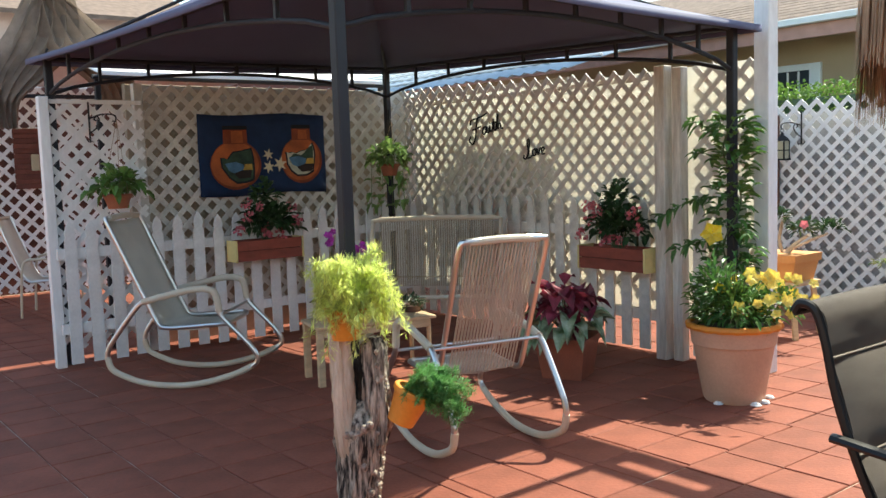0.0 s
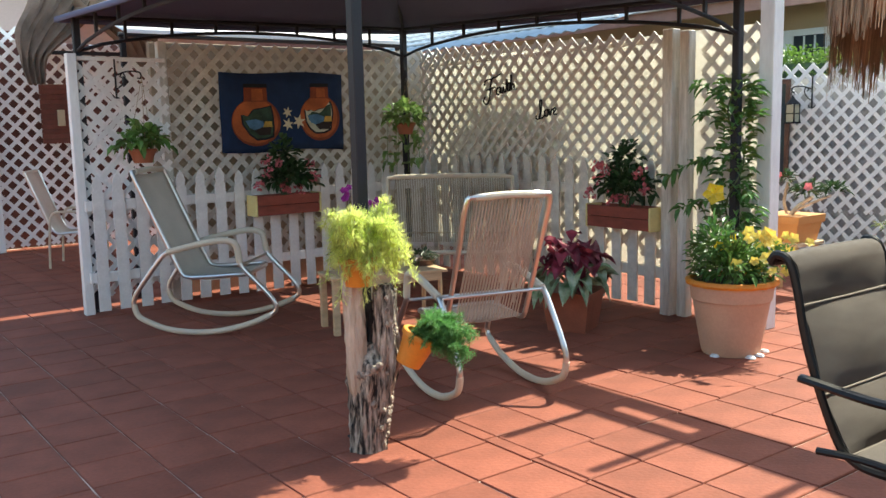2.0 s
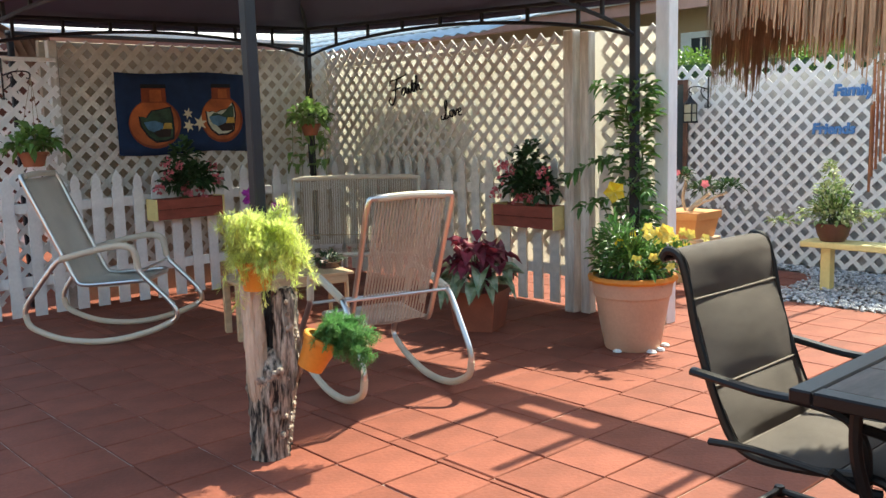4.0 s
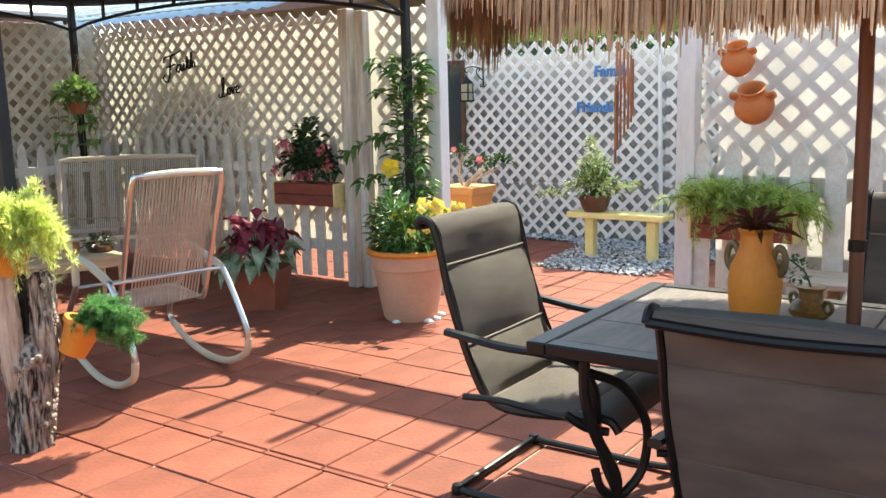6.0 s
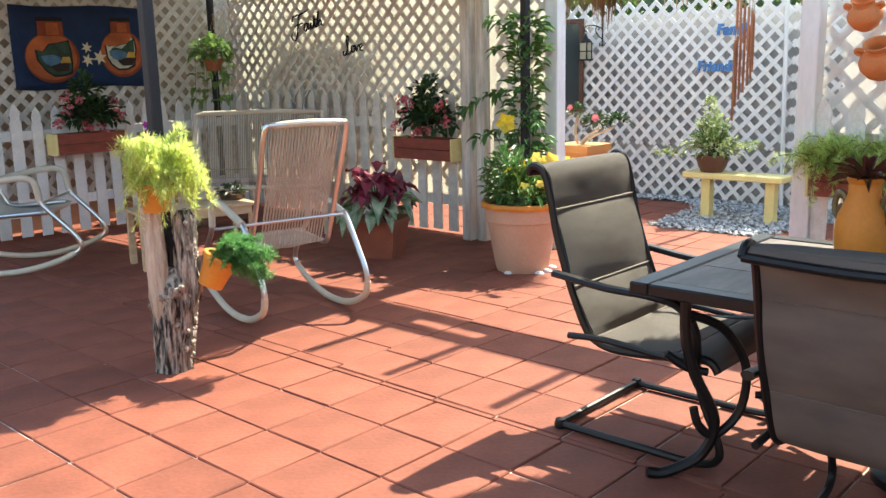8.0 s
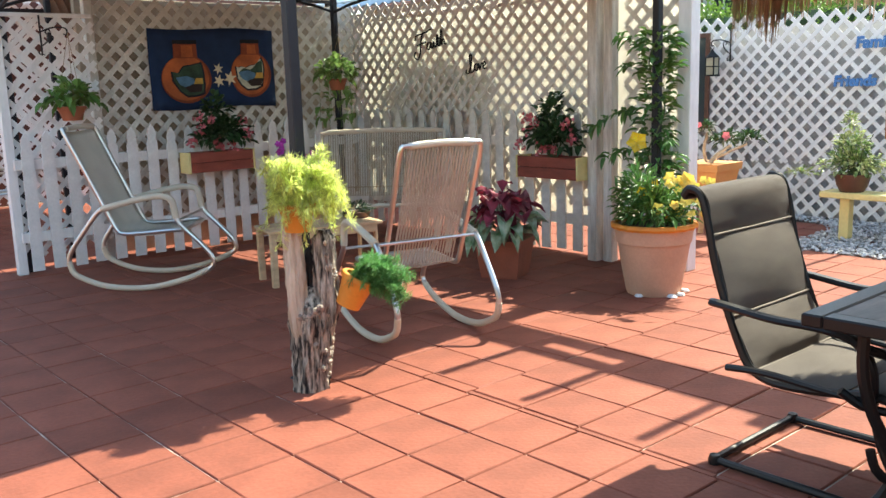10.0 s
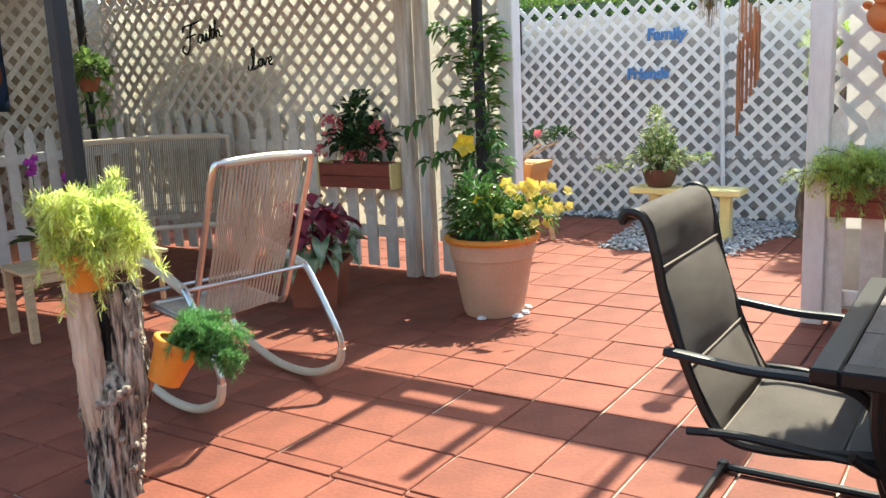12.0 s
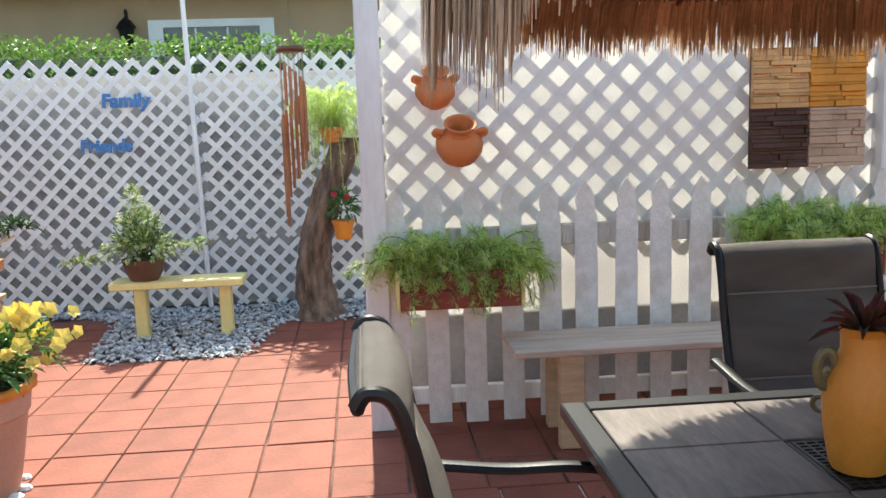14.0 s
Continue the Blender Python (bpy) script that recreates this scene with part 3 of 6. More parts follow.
# ---- gazebo ----
CORNERS = [(1.07, 3.365), (4.41, 3.54), (4.37, 7.72), (0.98, 7.78)]
EAVES = [2.53, 2.48, 2.62, 2.58]
EAVE = 2.55
gazebo = thing("gazebo", "dark metal gazebo with a lilac-grey fabric canopy", "gazebo")
for (x, y), top in zip(CORNERS, EAVES):
    part("post", Geo().box((x - 0.03, y - 0.03, 0), (x + 0.03, y + 0.03, top), 0.006), M_STEEL, gazebo)
    part("foot_plate", Geo().box((x - 0.08, y - 0.08, 0), (x + 0.08, y + 0.08, 0.012), 0.003), M_STEEL, gazebo)
cxy = Vector((sum(p[0] for p in CORNERS) / 4, sum(p[1] for p in CORNERS) / 4, 0))
APEX = cxy + Vector((0, 0, 3.5))
for i in range(4):
    j = (i + 1) % 4
    a, b = Vector((*CORNERS[i], EAVES[i])), Vector((*CORNERS[j], EAVES[j]))
    part("eave_rail", Geo().tube([a, b], 0.018, 8), M_STEEL, gazebo)
    arch = []
    for k in range(17):
        t = k / 16
        p = a.lerp(b, t)
        p.z += -0.29 + 0.20 * math.sin(math.pi * t) ** 0.7
        arch.append(p)
    part("arch_rail", Geo().tube(arch, 0.016, 8), M_STEEL, gazebo)
    for k in (2, 4, 6, 8, 10, 12, 14):
        part("strut", Geo().box(arch[k] + Vector((-0.013, -0.013, 0)), Vector((arch[k].x + 0.013, arch[k].y + 0.013, a.lerp(b, k / 16).z)), 0.002), M_STEEL, gazebo)
    part("hip_bar", Geo().tube([a, a.lerp(APEX, 0.5) - Vector((0, 0, 0.03)), APEX - Vector((0, 0, 0.05))], 0.015, 8), M_STEEL, gazebo)
roof = Geo()
OVER = 1.075
for i in range(4):
    a, b = [cxy + (Vector((*CORNERS[j], 0)) - cxy) * OVER + Vector((0, 0, EAVES[j] + 0.01)) for j in (i, (i + 1) % 4)]
    rows = []
    for r in range(9):
        t = r / 8
        row = []
        for c in range(13):
            s = c / 12
            p = a.lerp(b, s).lerp(APEX, t)
            p.z -= 0.07 * math.sin(math.pi * s) * (1 - t) * (0.3 + t) + 0.10 * math.sin(math.pi * t)
            row.append(p)
        rows.append(row)
    vs = [p for row in rows for p in row]
    roof.add(vs, [(r * 13 + c, r * 13 + c + 1, (r + 1) * 13 + c + 1, (r + 1) * 13 + c) for r in range(8) for c in range(12)])
    hem = [p - Vector((0, 0, 0.0)) for p in rows[0]] + [p - Vector((0, 0, 0.045)) for p in rows[0]]
    roof.add(hem, [(c, c + 13, c + 14, c + 1) for c in range(12)])
canopy = part("canopy", roof, M_CANOPY, gazebo, "lilac-grey fabric canopy", smooth=25)
sol = canopy.modifiers.new("thickness", "SOLIDIFY")
sol.thickness = 0.004


# ---- chairs ----
def rocking_chair(name, label, m, sling, width=0.64):
    """Tubular rocker; local x forward, z up."""
    ch = thing(name, label, "rocking chair", m, group="tubular rocking chairs")
    h = width / 2
    for s in (-1, 1):
        y = s * h
        loop = smooth_path([(-0.52, y, 0.22), (-0.50, y, 0.15), (-0.44, y, 0.105), (-0.28, y, 0.045), (-0.08, y, 0.022), (0.12, y, 0.035), (0.34, y, 0.09), (0.48, y, 0.15)], 5)
        part("runner", Geo().tube(loop, 0.021, 10), M_TUBE_TAN, ch)
        part("rear_leg", Geo().tube(smooth_path([(-0.52, y, 0.215), (-0.515, y, 0.26), (-0.47, y, 0.34), (-0.30, y, 0.555), (-0.24, y, 0.60)], 5), 0.0175, 10), M_CHROME, ch, "bare aluminium leg")
        part("front_leg", Geo().tube(smooth_path([(0.475, y, 0.148), (0.515, y, 0.18), (0.515, y, 0.23), (0.46, y, 0.31), (0.30, y, 0.48), (0.275, y, 0.53)], 5), 0.0175, 10), M_CHROME, ch, "bare aluminium leg")
        part("armrest", Geo().tube(smooth_path([(-0.25, y, 0.597), (-0.10, y, 0.635), (0.10, y, 0.675), (0.20, y, 0.675), (0.255, y, 0.64), (0.275, y, 0.52)], 6), 0.023, 10), M_TUBE_TAN, ch, "armrest sleeved in tan vinyl")
    w = h - (0.035 if sling else 0.078)
    side = lambda sy: [(x, sy * w, z) for x, z in [(-0.475, 1.13), (-0.36, 0.87), (-0.25, 0.62), (-0.17, 0.45), (-0.12, 0.415), (0.0, 0.415), (0.22, 0.43)]]
    full = [(0.30, 0.0, 0.425), (0.30, -w + 0.08, 0.425), (0.27, -w + 0.01, 0.43)] + side(-1)[::-1][0:] + [(-0.49, -w + 0.05, 1.165)]
    full += [(-0.495, 0.0, 1.17)] + [(-0.49, w - 0.05, 1.165)] + side(1) + [(0.27, w - 0.01, 0.43), (0.30, w - 0.08, 0.425), (0.30, 0.0, 0.425)]
    part("seat_frame", Geo().tube(smooth_path(full, 4), 0.016, 10), M_CHROME, ch, "bent aluminium seat and back frame")
    part("top_bar", Geo().tube(smooth_path([(-0.485, -w + 0.05, 1.162), (-0.497, 0, 1.17), (-0.485, w - 0.05, 1.162)], 6), 0.021, 10), M_TUBE_TAN, ch)
    part("cross_bar", Geo().tube([(0.28, -h, 0.50), (0.28, h, 0.50)], 0.010, 8), M_CHROME, ch)
    part("cross_bar", Geo().tube([(-0.255, -h, 0.595), (-0.255, h, 0.595)], 0.010, 8), M_CHROME, ch)
    if sling:
        prof = [(-0.49, 1.15), (-0.40, 0.93), (-0.30, 0.70), (-0.215, 0.51), (-0.16, 0.425), (-0.08, 0.40), (0.08, 0.395), (0.22, 0.415), (0.30, 0.43)]
        g = Geo()
        pts = smooth_path([(x, 0, z) for x, z in prof], 4)
        vs, n = [], len(pts)
        for p in pts:
            for k in range(9):
                s = k / 8
                vs.append((p.x - 0.02 * math.sin(math.pi * s), (s * 2 - 1) * w, p.z - 0.015 * math.sin(math.pi * s)))
        g.add(vs, [(i * 9 + k, i * 9 + k + 1, (i + 1) * 9 + k + 1, (i + 1) * 9 + k) for i in range(n - 1) for k in range(8)])
        o = part("sling", g, M_SLING_GREY, ch, "beige mesh sling", smooth=60)
        o.modifiers.new("thickness", "SOLIDIFY").thickness = 0.006
    else:
        count = 44
        for k in range(count):
            s = (k + 0.5) / count * 2 - 1
            yy = s * (w - 0.045)
            pair = 0.004 if k % 2 else -0.004
            part("back_cord", Geo().tube([(-0.49, yy + pair, 1.165), (-0.335, yy * 0.99, 0.79), (-0.165, yy - pair, 0.425)], 0.0034, 5), M_CORD, ch)
        g = Geo()
        for k in range(40):
            x = -0.14 + 0.43 * k / 39
            g.tube([(x, -w, 0.428), (x, 0, 0.41), (x, w, 0.428)], 0.0032, 5)
        for k in range(30):
            yy = ((k + 0.5) / 30 * 2 - 1) * (w - 0.03)
            g.tube([(-0.15, yy, 0.425), (0.08, yy, 0.408), (0.30, yy, 0.43)], 0.0032, 5)
        part("cord_seat", g, M_CORD, ch, "seat woven from beige vinyl cord")
    return ch


rocking_chair("rocking_chair", "beige mesh rocking chair with tan tubular runners beside the pickets", pose(1.58, 6.42, 0, 0, 0, -43) @ Matrix.Scale(1.1, 4), True, 0.62)
rocking_chair("rocking_chair", "aluminium rocking chair strung with beige vinyl cord", pose(2.085, 3.735, 0, 0, 0, 76) @ Matrix.Diagonal((1, 1, 1.03, 1)), False, 0.67)


def loveseat(m):
    ch = thing("loveseat", "wide tubular loveseat strung with beige vinyl cord", "loveseat", m)
    h = 0.62
    for s in (-1, 1):
        y = s * h
        part("side_frame", Geo().tube(smooth_path([(-0.30, y, 0.0), (-0.28, y, 0.35), (-0.22, y, 0.60), (-0.05, y, 0.64), (0.20, y, 0.63), (0.28, y, 0.55), (0.30, y, 0.0)], 5), 0.018, 8), M_TUBE_TAN, ch)
        part("glide_bar", Geo().tube([(-0.30, y, 0.03), (0.30, y, 0.03)], 0.016, 8), M_TUBE_TAN, ch)
    w = h - 0.05
    part("back_frame", Geo().tube(smooth_path([(-0.10, -w, 0.42), (-0.28, -w, 0.95), (-0.31, -w + 0.06, 1.03), (-0.315, 0, 1.04), (-0.31, w - 0.06, 1.03), (-0.28, w, 0.95), (-0.10, w, 0.42)], 6), 0.018, 8), M_TUBE_TAN, ch)
    part("top_bar", Geo().tube([(-0.311, -w + 0.055, 1.032), (-0.315, 0, 1.042), (-0.311, w - 0.055, 1.032)], 0.023, 8), M_TUBE_TAN, ch)
    part("seat_bar", Geo().tube(smooth_path([(-0.12, -w, 0.40), (0.22, -w, 0.42), (0.27, -w + 0.05, 0.42), (0.275, 0, 0.42), (0.27, w - 0.05, 0.42), (0.22, w, 0.42), (-0.12, w, 0.40)], 5), 0.020, 8), M_TUBE_TAN, ch)
    for k in range(64):
        yy = ((k + 0.5) / 64 * 2 - 1) * (w - 0.06)
        part("back_cord", Geo().tube([(-0.312, yy, 1.03), (-0.205, yy, 0.74), (-0.11, yy, 0.46)], 0.0046, 5), M_CORD_DARK, ch)
    part("cross_bar", Geo().tube([(-0.135, -w, 0.54), (-0.135, w, 0.54)], 0.006, 6), M_CORD_DARK, ch)
    g = Geo()
    for k in range(64):
        yy = ((k + 0.5) / 64 * 2 - 1) * (w - 0.04)
        g.tube([(-0.12, yy, 0.42), (0.07, yy, 0.40), (0.27, yy, 0.425)], 0.0032, 5)
    part("cord_seat", g, M_CORD_DARK, ch)


loveseat(pose(3.74, 6.20, 0, 0, 0, 224) @ Matrix.Scale(1.06, 4))


def pine_table(m):
    t = thing("side_table", "low pale pine slatted side table", "table", m)
    L, W, H = 0.95, 0.46, 0.45
    for i in range(5):
        y = -W / 2 + 0.008 + i * (W - 0.016) / 5
        part("slat", Geo().box((-L / 2, y, H - 0.022), (L / 2, y + (W - 0.016) / 5 - 0.008, H), 0.003), M_PINE, t)
    for sx in (-1, 1):
        for sy in (-1, 1):
            part("leg", Geo().box((sx * (L / 2 - 0.01) - 0.03 * (sx > 0) - 0.0, sy * (W / 2 - 0.05) - 0.025, 0), (sx * (L / 2 - 0.06) + 0.0, sy * (W / 2 - 0.05) + 0.025, H - 0.024), 0.004), M_PINE, t)
    for sy in (-1, 1):
        part("apron", Geo().box((-L / 2 + 0.06, sy * (W / 2 - 0.03) - 0.01, H - 0.085), (L / 2 - 0.06, sy * (W / 2 - 0.03) + 0.01, H - 0.024), 0.003), M_PINE, t)
    return t


pine_table(pose(2.58, 5.52, 0, 0, 0, -14))


def sling_chair(label, m):
    """Padded spring chair; local x forward from the rear base bar."""
    ch = thing("patio_chair", label, "patio chair", m, group="chairs round the dining table")
    h = 0.315
    prof = [(-0.165, 1.07), (-0.14, 1.10), (-0.09, 1.08), (-0.055, 0.98), (-0.02, 0.82), (0.04, 0.64), (0.115, 0.47), (0.17, 0.415), (0.26, 0.395), (0.42, 0.405), (0.58, 0.43), (0.66, 0.425), (0.69, 0.39)]
    pts = smooth_path([(x, 0, z) for x, z in prof], 8)
    n = len(pts)
    for s in (-1, 1):
        y = s * h
        part("side_rail", Geo().tube([(p.x, y, p.z) for p in pts], 0.017, 8, flat=0.8), M_BRONZE, ch)
        part("armrest", Geo().tube(smooth_path([(-0.01, y + s * 0.035, 0.675), (0.06, y + s * 0.035, 0.668), (0.24, y + s * 0.03, 0.648), (0.42, y + s * 0.025, 0.645), (0.54, y + s * 0.02, 0.62), (0.60, y + s * 0.015, 0.54), (0.61, y + s * 0.01, 0.43)], 5), 0.016, 8, flat=1.5), M_BRONZE, ch)
        part("seat_bar", Geo().tube(smooth_path([(0.06, y + s * 0.03, 0.425), (0.22, y + s * 0.025, 0.435), (0.45, y + s * 0.02, 0.42), (0.62, y, 0.405)], 5), 0.014, 8), M_BRONZE, ch)
        part("spring_leg", Geo().tube(smooth_path([(0.05, y, 0.018), (0.35, y, 0.018), (0.62, y, 0.022), (0.70, y, 0.06), (0.70, y, 0.13), (0.64, y, 0.26), (0.60, y, 0.40)], 6), 0.016, 8), M_BRONZE, ch)
        part("foot_cap", Geo().lathe([(0.0, 0), (0.024, 0.002), (0.026, 0.02), (0.020, 0.04), (0.0, 0.045)], (0, y, 0), 10), M_BRONZE, ch)
    part("base_bar", Geo().tube([(0.0, -h, 0.022), (0.0, h, 0.022)], 0.015, 8), M_BRONZE, ch)
    part("side_base", Geo().tube([(0.0, -h, 0.02), (0.06, -h, 0.018)], 0.015, 8), M_BRONZE, ch)
    part("side_base", Geo().tube([(0.0, h, 0.02), (0.06, h, 0.018)], 0.015, 8), M_BRONZE, ch)
    part("top_bar", Geo().tube(smooth_path([(-0.16, -h, 1.07), (-0.17, 0, 1.062), (-0.16, h, 1.07)], 5), 0.015, 8), M_BRONZE, ch)
    # padded panels between the seams
    seams = [0, 27, 41, 54, 76, n - 1]
    names = ["back_pad", "back_pad", "back_pad", "seat_pad", "seat_pad"]
    for q in range(5):
        i0, i1 = seams[q], seams[q + 1]
        g = Geo()
        top, bot = [], []
        for i in range(i0, i1 + 1):
            p = pts[i]
            d = (pts[min(i + 1, n - 1)] - pts[max(i - 1, 0)]).normalized()
            nr = Vector((d.z, 0, -d.x))
            nr = -nr if nr.z < 0 and nr.x < 0 else nr
            if nr.x < 0:
                nr = -nr
            if abs(d.x) > abs(d.z):
                nr = Vector((-d.z, 0, d.x)) if d.x > 0 else Vector((d.z, 0, -d.x))
            t = (i - i0) / max(i1 - i0, 1)
            edge = math.sin(math.pi * min(max(t, 0.0), 1.0)) ** 0.85
            if q == 0:
                edge *= min(1.0, max(0.12, (t - 0.35) / 0.35))
            for k in range(11):
                s = k / 10
                e2 = math.sin(math.pi * min(max(s, 0.02), 0.98)) ** 0.35
                puff = 0.045 * edge * e2 + 0.007 * edge * noise.noise(Vector((s * 3, t * 2 + q, 1.7))) + 0.004 * (1 - e2 * 0.7) * noise.noise(Vector((s * 4, t * 9 + q, 4.1)))
                y = (s * 2 - 1) * (h - 0.014)
                top.append(p + nr * puff + Vector((0, y, 0)))
                bot.append(p - nr * (0.003 + 0.020 * edge * e2) + Vector((0, y, 0)))
        rows = i1 - i0 + 1
        fs = [(i * 11 + k, i * 11 + k + 1, (i + 1) * 11 + k + 1, (i + 1) * 11 + k) for i in range(rows - 1) for k in range(10)]
        g.add(top, fs)
        g.add(bot, [f[::-1] for f in fs])
        rim = [(i * 11, (i + 1) * 11) for i in range(rows - 1)]
        g.add(top + bot, [(a, b, b + rows * 11, a + rows * 11) for a, b in rim] + [(b + 10, a + 10, a + 10 + rows * 11, b + 10 + rows * 11) for a, b in rim])
        if q:
            e = pts[i0]
            # the pale tube paints a highlight along the puffed seam
            for off, mat in ((0.007, M_SEAM_HIGHLIGHT), (-0.006, M_SLING)):
                part("seam_ridge", Geo().tube([(e.x + off, -h + 0.016, e.z + abs(off) * 0.3), (e.x + off, 0, e.z), (e.x + off, h - 0.016, e.z + abs(off) * 0.3)], 0.0038, 6), mat, ch)
        part(names[q], g, M_SLING, ch, "taupe padded fabric panel" if q == 0 else "", smooth=50)
    return ch


chair_end = sling_chair("taupe padded patio chair at the table's end, black frame", pose(1.925, 1.257, 0, 0, 0, -90))
sling_chair("taupe padded patio chair with its back to the stump, black frame", pose(1.02, -0.115, 0, 0, 0, 1) @ Matrix.Diagonal((1, 0.91, 0.942, 1)))
sling_chair("taupe padded patio chair beside the plank bench, black frame", pose(3.08, -0.26, 0, 0, 0, 181))

# ---- dining table, umbrella ----
TX0, TX1, TY0, TY1, TZ = 1.39, 2.52, -1.12, 0.815, 0.745
table = thing("dining_table", "dark bronze patio table with slate-look inset panels", "table", pose(0, 0, 0))
fw = 0.075
for a, b in (((TX0, TY0), (TX1, TY0 + fw)), ((TX0, TY1 - fw), (TX1, TY1)), ((TX0, TY0 + fw), (TX0 + fw, TY1 - fw)), ((TX1 - fw, TY0 + fw), (TX1, TY1 - fw))):
    part("frame_bar", Geo().box((*a, TZ - 0.045), (*b, TZ), 0.006), M_BRONZE, table)
nx, ny = 3, 4
for i in range(nx):
    for j in range(ny):
        if i == 1 and j in (1, 2):
            continue
        x0, y0 = TX0 + fw + 0.002, TY0 + fw + 0.002
        sx, sy = (TX1 - TX0 - 2 * fw - 0.004) / nx, (TY1 - TY0 - 2 * fw - 0.004) / ny
        part("top_panel", Geo().box((x0 + i * sx + 0.003, y0 + j * sy + 0.003, TZ - 0.02), (x0 + (i + 1) * sx - 0.003, y0 + (j + 1) * sy - 0.003, TZ - 0.003), 0.003), M_TABLE_TILE, table)
part("mesh_panel", Geo().box((TX0 + fw + 0.004 + (TX1 - TX0 - 2 * fw) / 3, TY0 + fw + 0.004 + (TY1 - TY0 - 2 * fw) / 4, TZ - 0.022), (TX1 - fw - 0.004 - (TX1 - TX0 - 2 * fw) / 3, TY1 - fw - 0.004 - (TY1 - TY0 - 2 * fw) / 4, TZ - 0.008), 0.003), M_BRONZE, table, "black pierced metal centre panel")
gm = Geo()
for i in range(14):
    x = TX0 + fw + 0.02 + (TX1 - TX0 - 2 * fw) / 3 + i * ((TX1 - TX0 - 2 * fw) / 3 - 0.04) / 13
    gm.box((x - 0.005, TY0 + fw + 0.02 + (TY1 - TY0 - 2 * fw) / 4, TZ - 0.009), (x + 0.005, TY1 - fw - 0.02 - (TY1 - TY0 - 2 * fw) / 4, TZ - 0.004), 0.001)
for j in range(30):
    y = TY0 + fw + 0.02 + (TY1 - TY0 - 2 * fw) / 4 + j * ((TY1 - TY0 - 2 * fw) / 2 - 0.04) / 29
    gm.box((TX0 + fw + 0.01 + (TX1 - TX0 - 2 * fw) / 3, y - 0.005, TZ - 0.009), (TX1 - fw - 0.01 - (TX1 - TX0 - 2 * fw) / 3, y + 0.005, TZ - 0.0045), 0.001)
part("grille", gm, M_BRONZE, table)
for sx, x in ((1, TX0 + 0.13), (-1, TX1 - 0.13)):
    for sy, y in ((1, TY0 + 0.16), (-1, TY1 - 0.16)):
        part("leg", Geo().tube(smooth_path([(x, y, TZ - 0.045), (x, y, 0.55), (x + sx * 0.02, y + sy * 0.03, 0.40), (x + sx * 0.07, y + sy * 0.09, 0.22), (x + sx * 0.05, y + sy * 0.05, 0.08), (x - sx * 0.04, y - sy * 0.04, 0.018), (x - sx * 0.09, y - sy * 0.09, 0.02)], 6), 0.021, 8), M_BRONZE, table)
        part("scroll", Geo().tube(smooth_path([(x + sx * 0.01, y + sy * 0.01, 0.62), (x + sx * 0.10, y + sy * 0.10, 0.56), (x + sx * 0.16, y + sy * 0.16, 0.42), (x + sx * 0.15, y + sy * 0.15, 0.25), (x + sx * 0.08, y + sy * 0.09, 0.16), (x + sx * 0.03, y + sy * 0.05, 0.20), (x + sx * 0.02, y + sy * 0.03, 0.27)], 6), 0.017, 8), M_BRONZE, table)
        part("brace", Geo().tube(smooth_path([(x - sx * 0.03, y - sy * 0.06, 0.47), (x + sx * 0.01, y, 0.42), (x + sx * 0.06, y + sy * 0.06, 0.40)], 5), 0.016, 8), M_BRONZE, table)
part("stretcher", Geo().tube([(TX0 + 0.27, (TY0 + TY1) / 2 - 0.6, 0.30), (TX1 - 0.27, (TY0 + TY1) / 2 + 0.6, 0.30)], 0.014, 8), M_BRONZE, table)
part("stretcher", Geo().tube([(TX0 + 0.27, (TY0 + TY1) / 2 + 0.6, 0.325), (TX1 - 0.27, (TY0 + TY1) / 2 - 0.6, 0.325)], 0.014, 8), M_BRONZE, table)

UX, UY = 2.05, -0.095
umbrella = thing("thatch_umbrella", "dry palm-thatch patio umbrella on a brown pole", "umbrella", pose(UX, UY, 0))
part("base", Geo().lathe([(0.0, 0), (0.24, 0.0), (0.24, 0.03), (0.20, 0.06), (0.05, 0.09), (0.035, 0.30), (0.0, 0.30)], seg=24), M_BRONZE, umbrella)
part("pole", Geo().tube([(0, 0, 0.08), (0, 0, 1.5), (-0.08, 0, 2.58)], 0.024, 14), M_POLE, umbrella)
part("collar", Geo().lathe([(0.025, 1.02), (0.030, 1.022), (0.030, 1.06), (0.025, 1.062)], seg=14, cap=False), M_BRONZE, umbrella)
RIM, RIM_Z, TOP_Z = 1.30, 2.03, 2.63
HEAD = pose(-0.09, 0, 0)   # the head sits a little off the pole
for k in range(8):
    t = 2 * math.pi * (k + 0.3) / 8
    part("rib", Geo().tube([(0.03 * math.cos(t), 0.03 * math.sin(t), TOP_Z - 0.08), (RIM * math.cos(t), RIM * math.sin(t), RIM_Z - 0.03)], 0.010, 6), M_POLE, umbrella, at=HEAD)
part("thatch_core", Geo().lathe([(0.02, TOP_Z), (0.5, TOP_Z - 0.20), (0.95, TOP_Z - 0.41), (RIM, RIM_Z), (RIM - 0.01, RIM_Z - 0.02), (0.95, TOP_Z - 0.43), (0.02, TOP_Z - 0.02)], seg=48, cap=False), M_THATCH_CORE, umbrella, at=HEAD)
r2 = random.Random(5)
g = Geo()


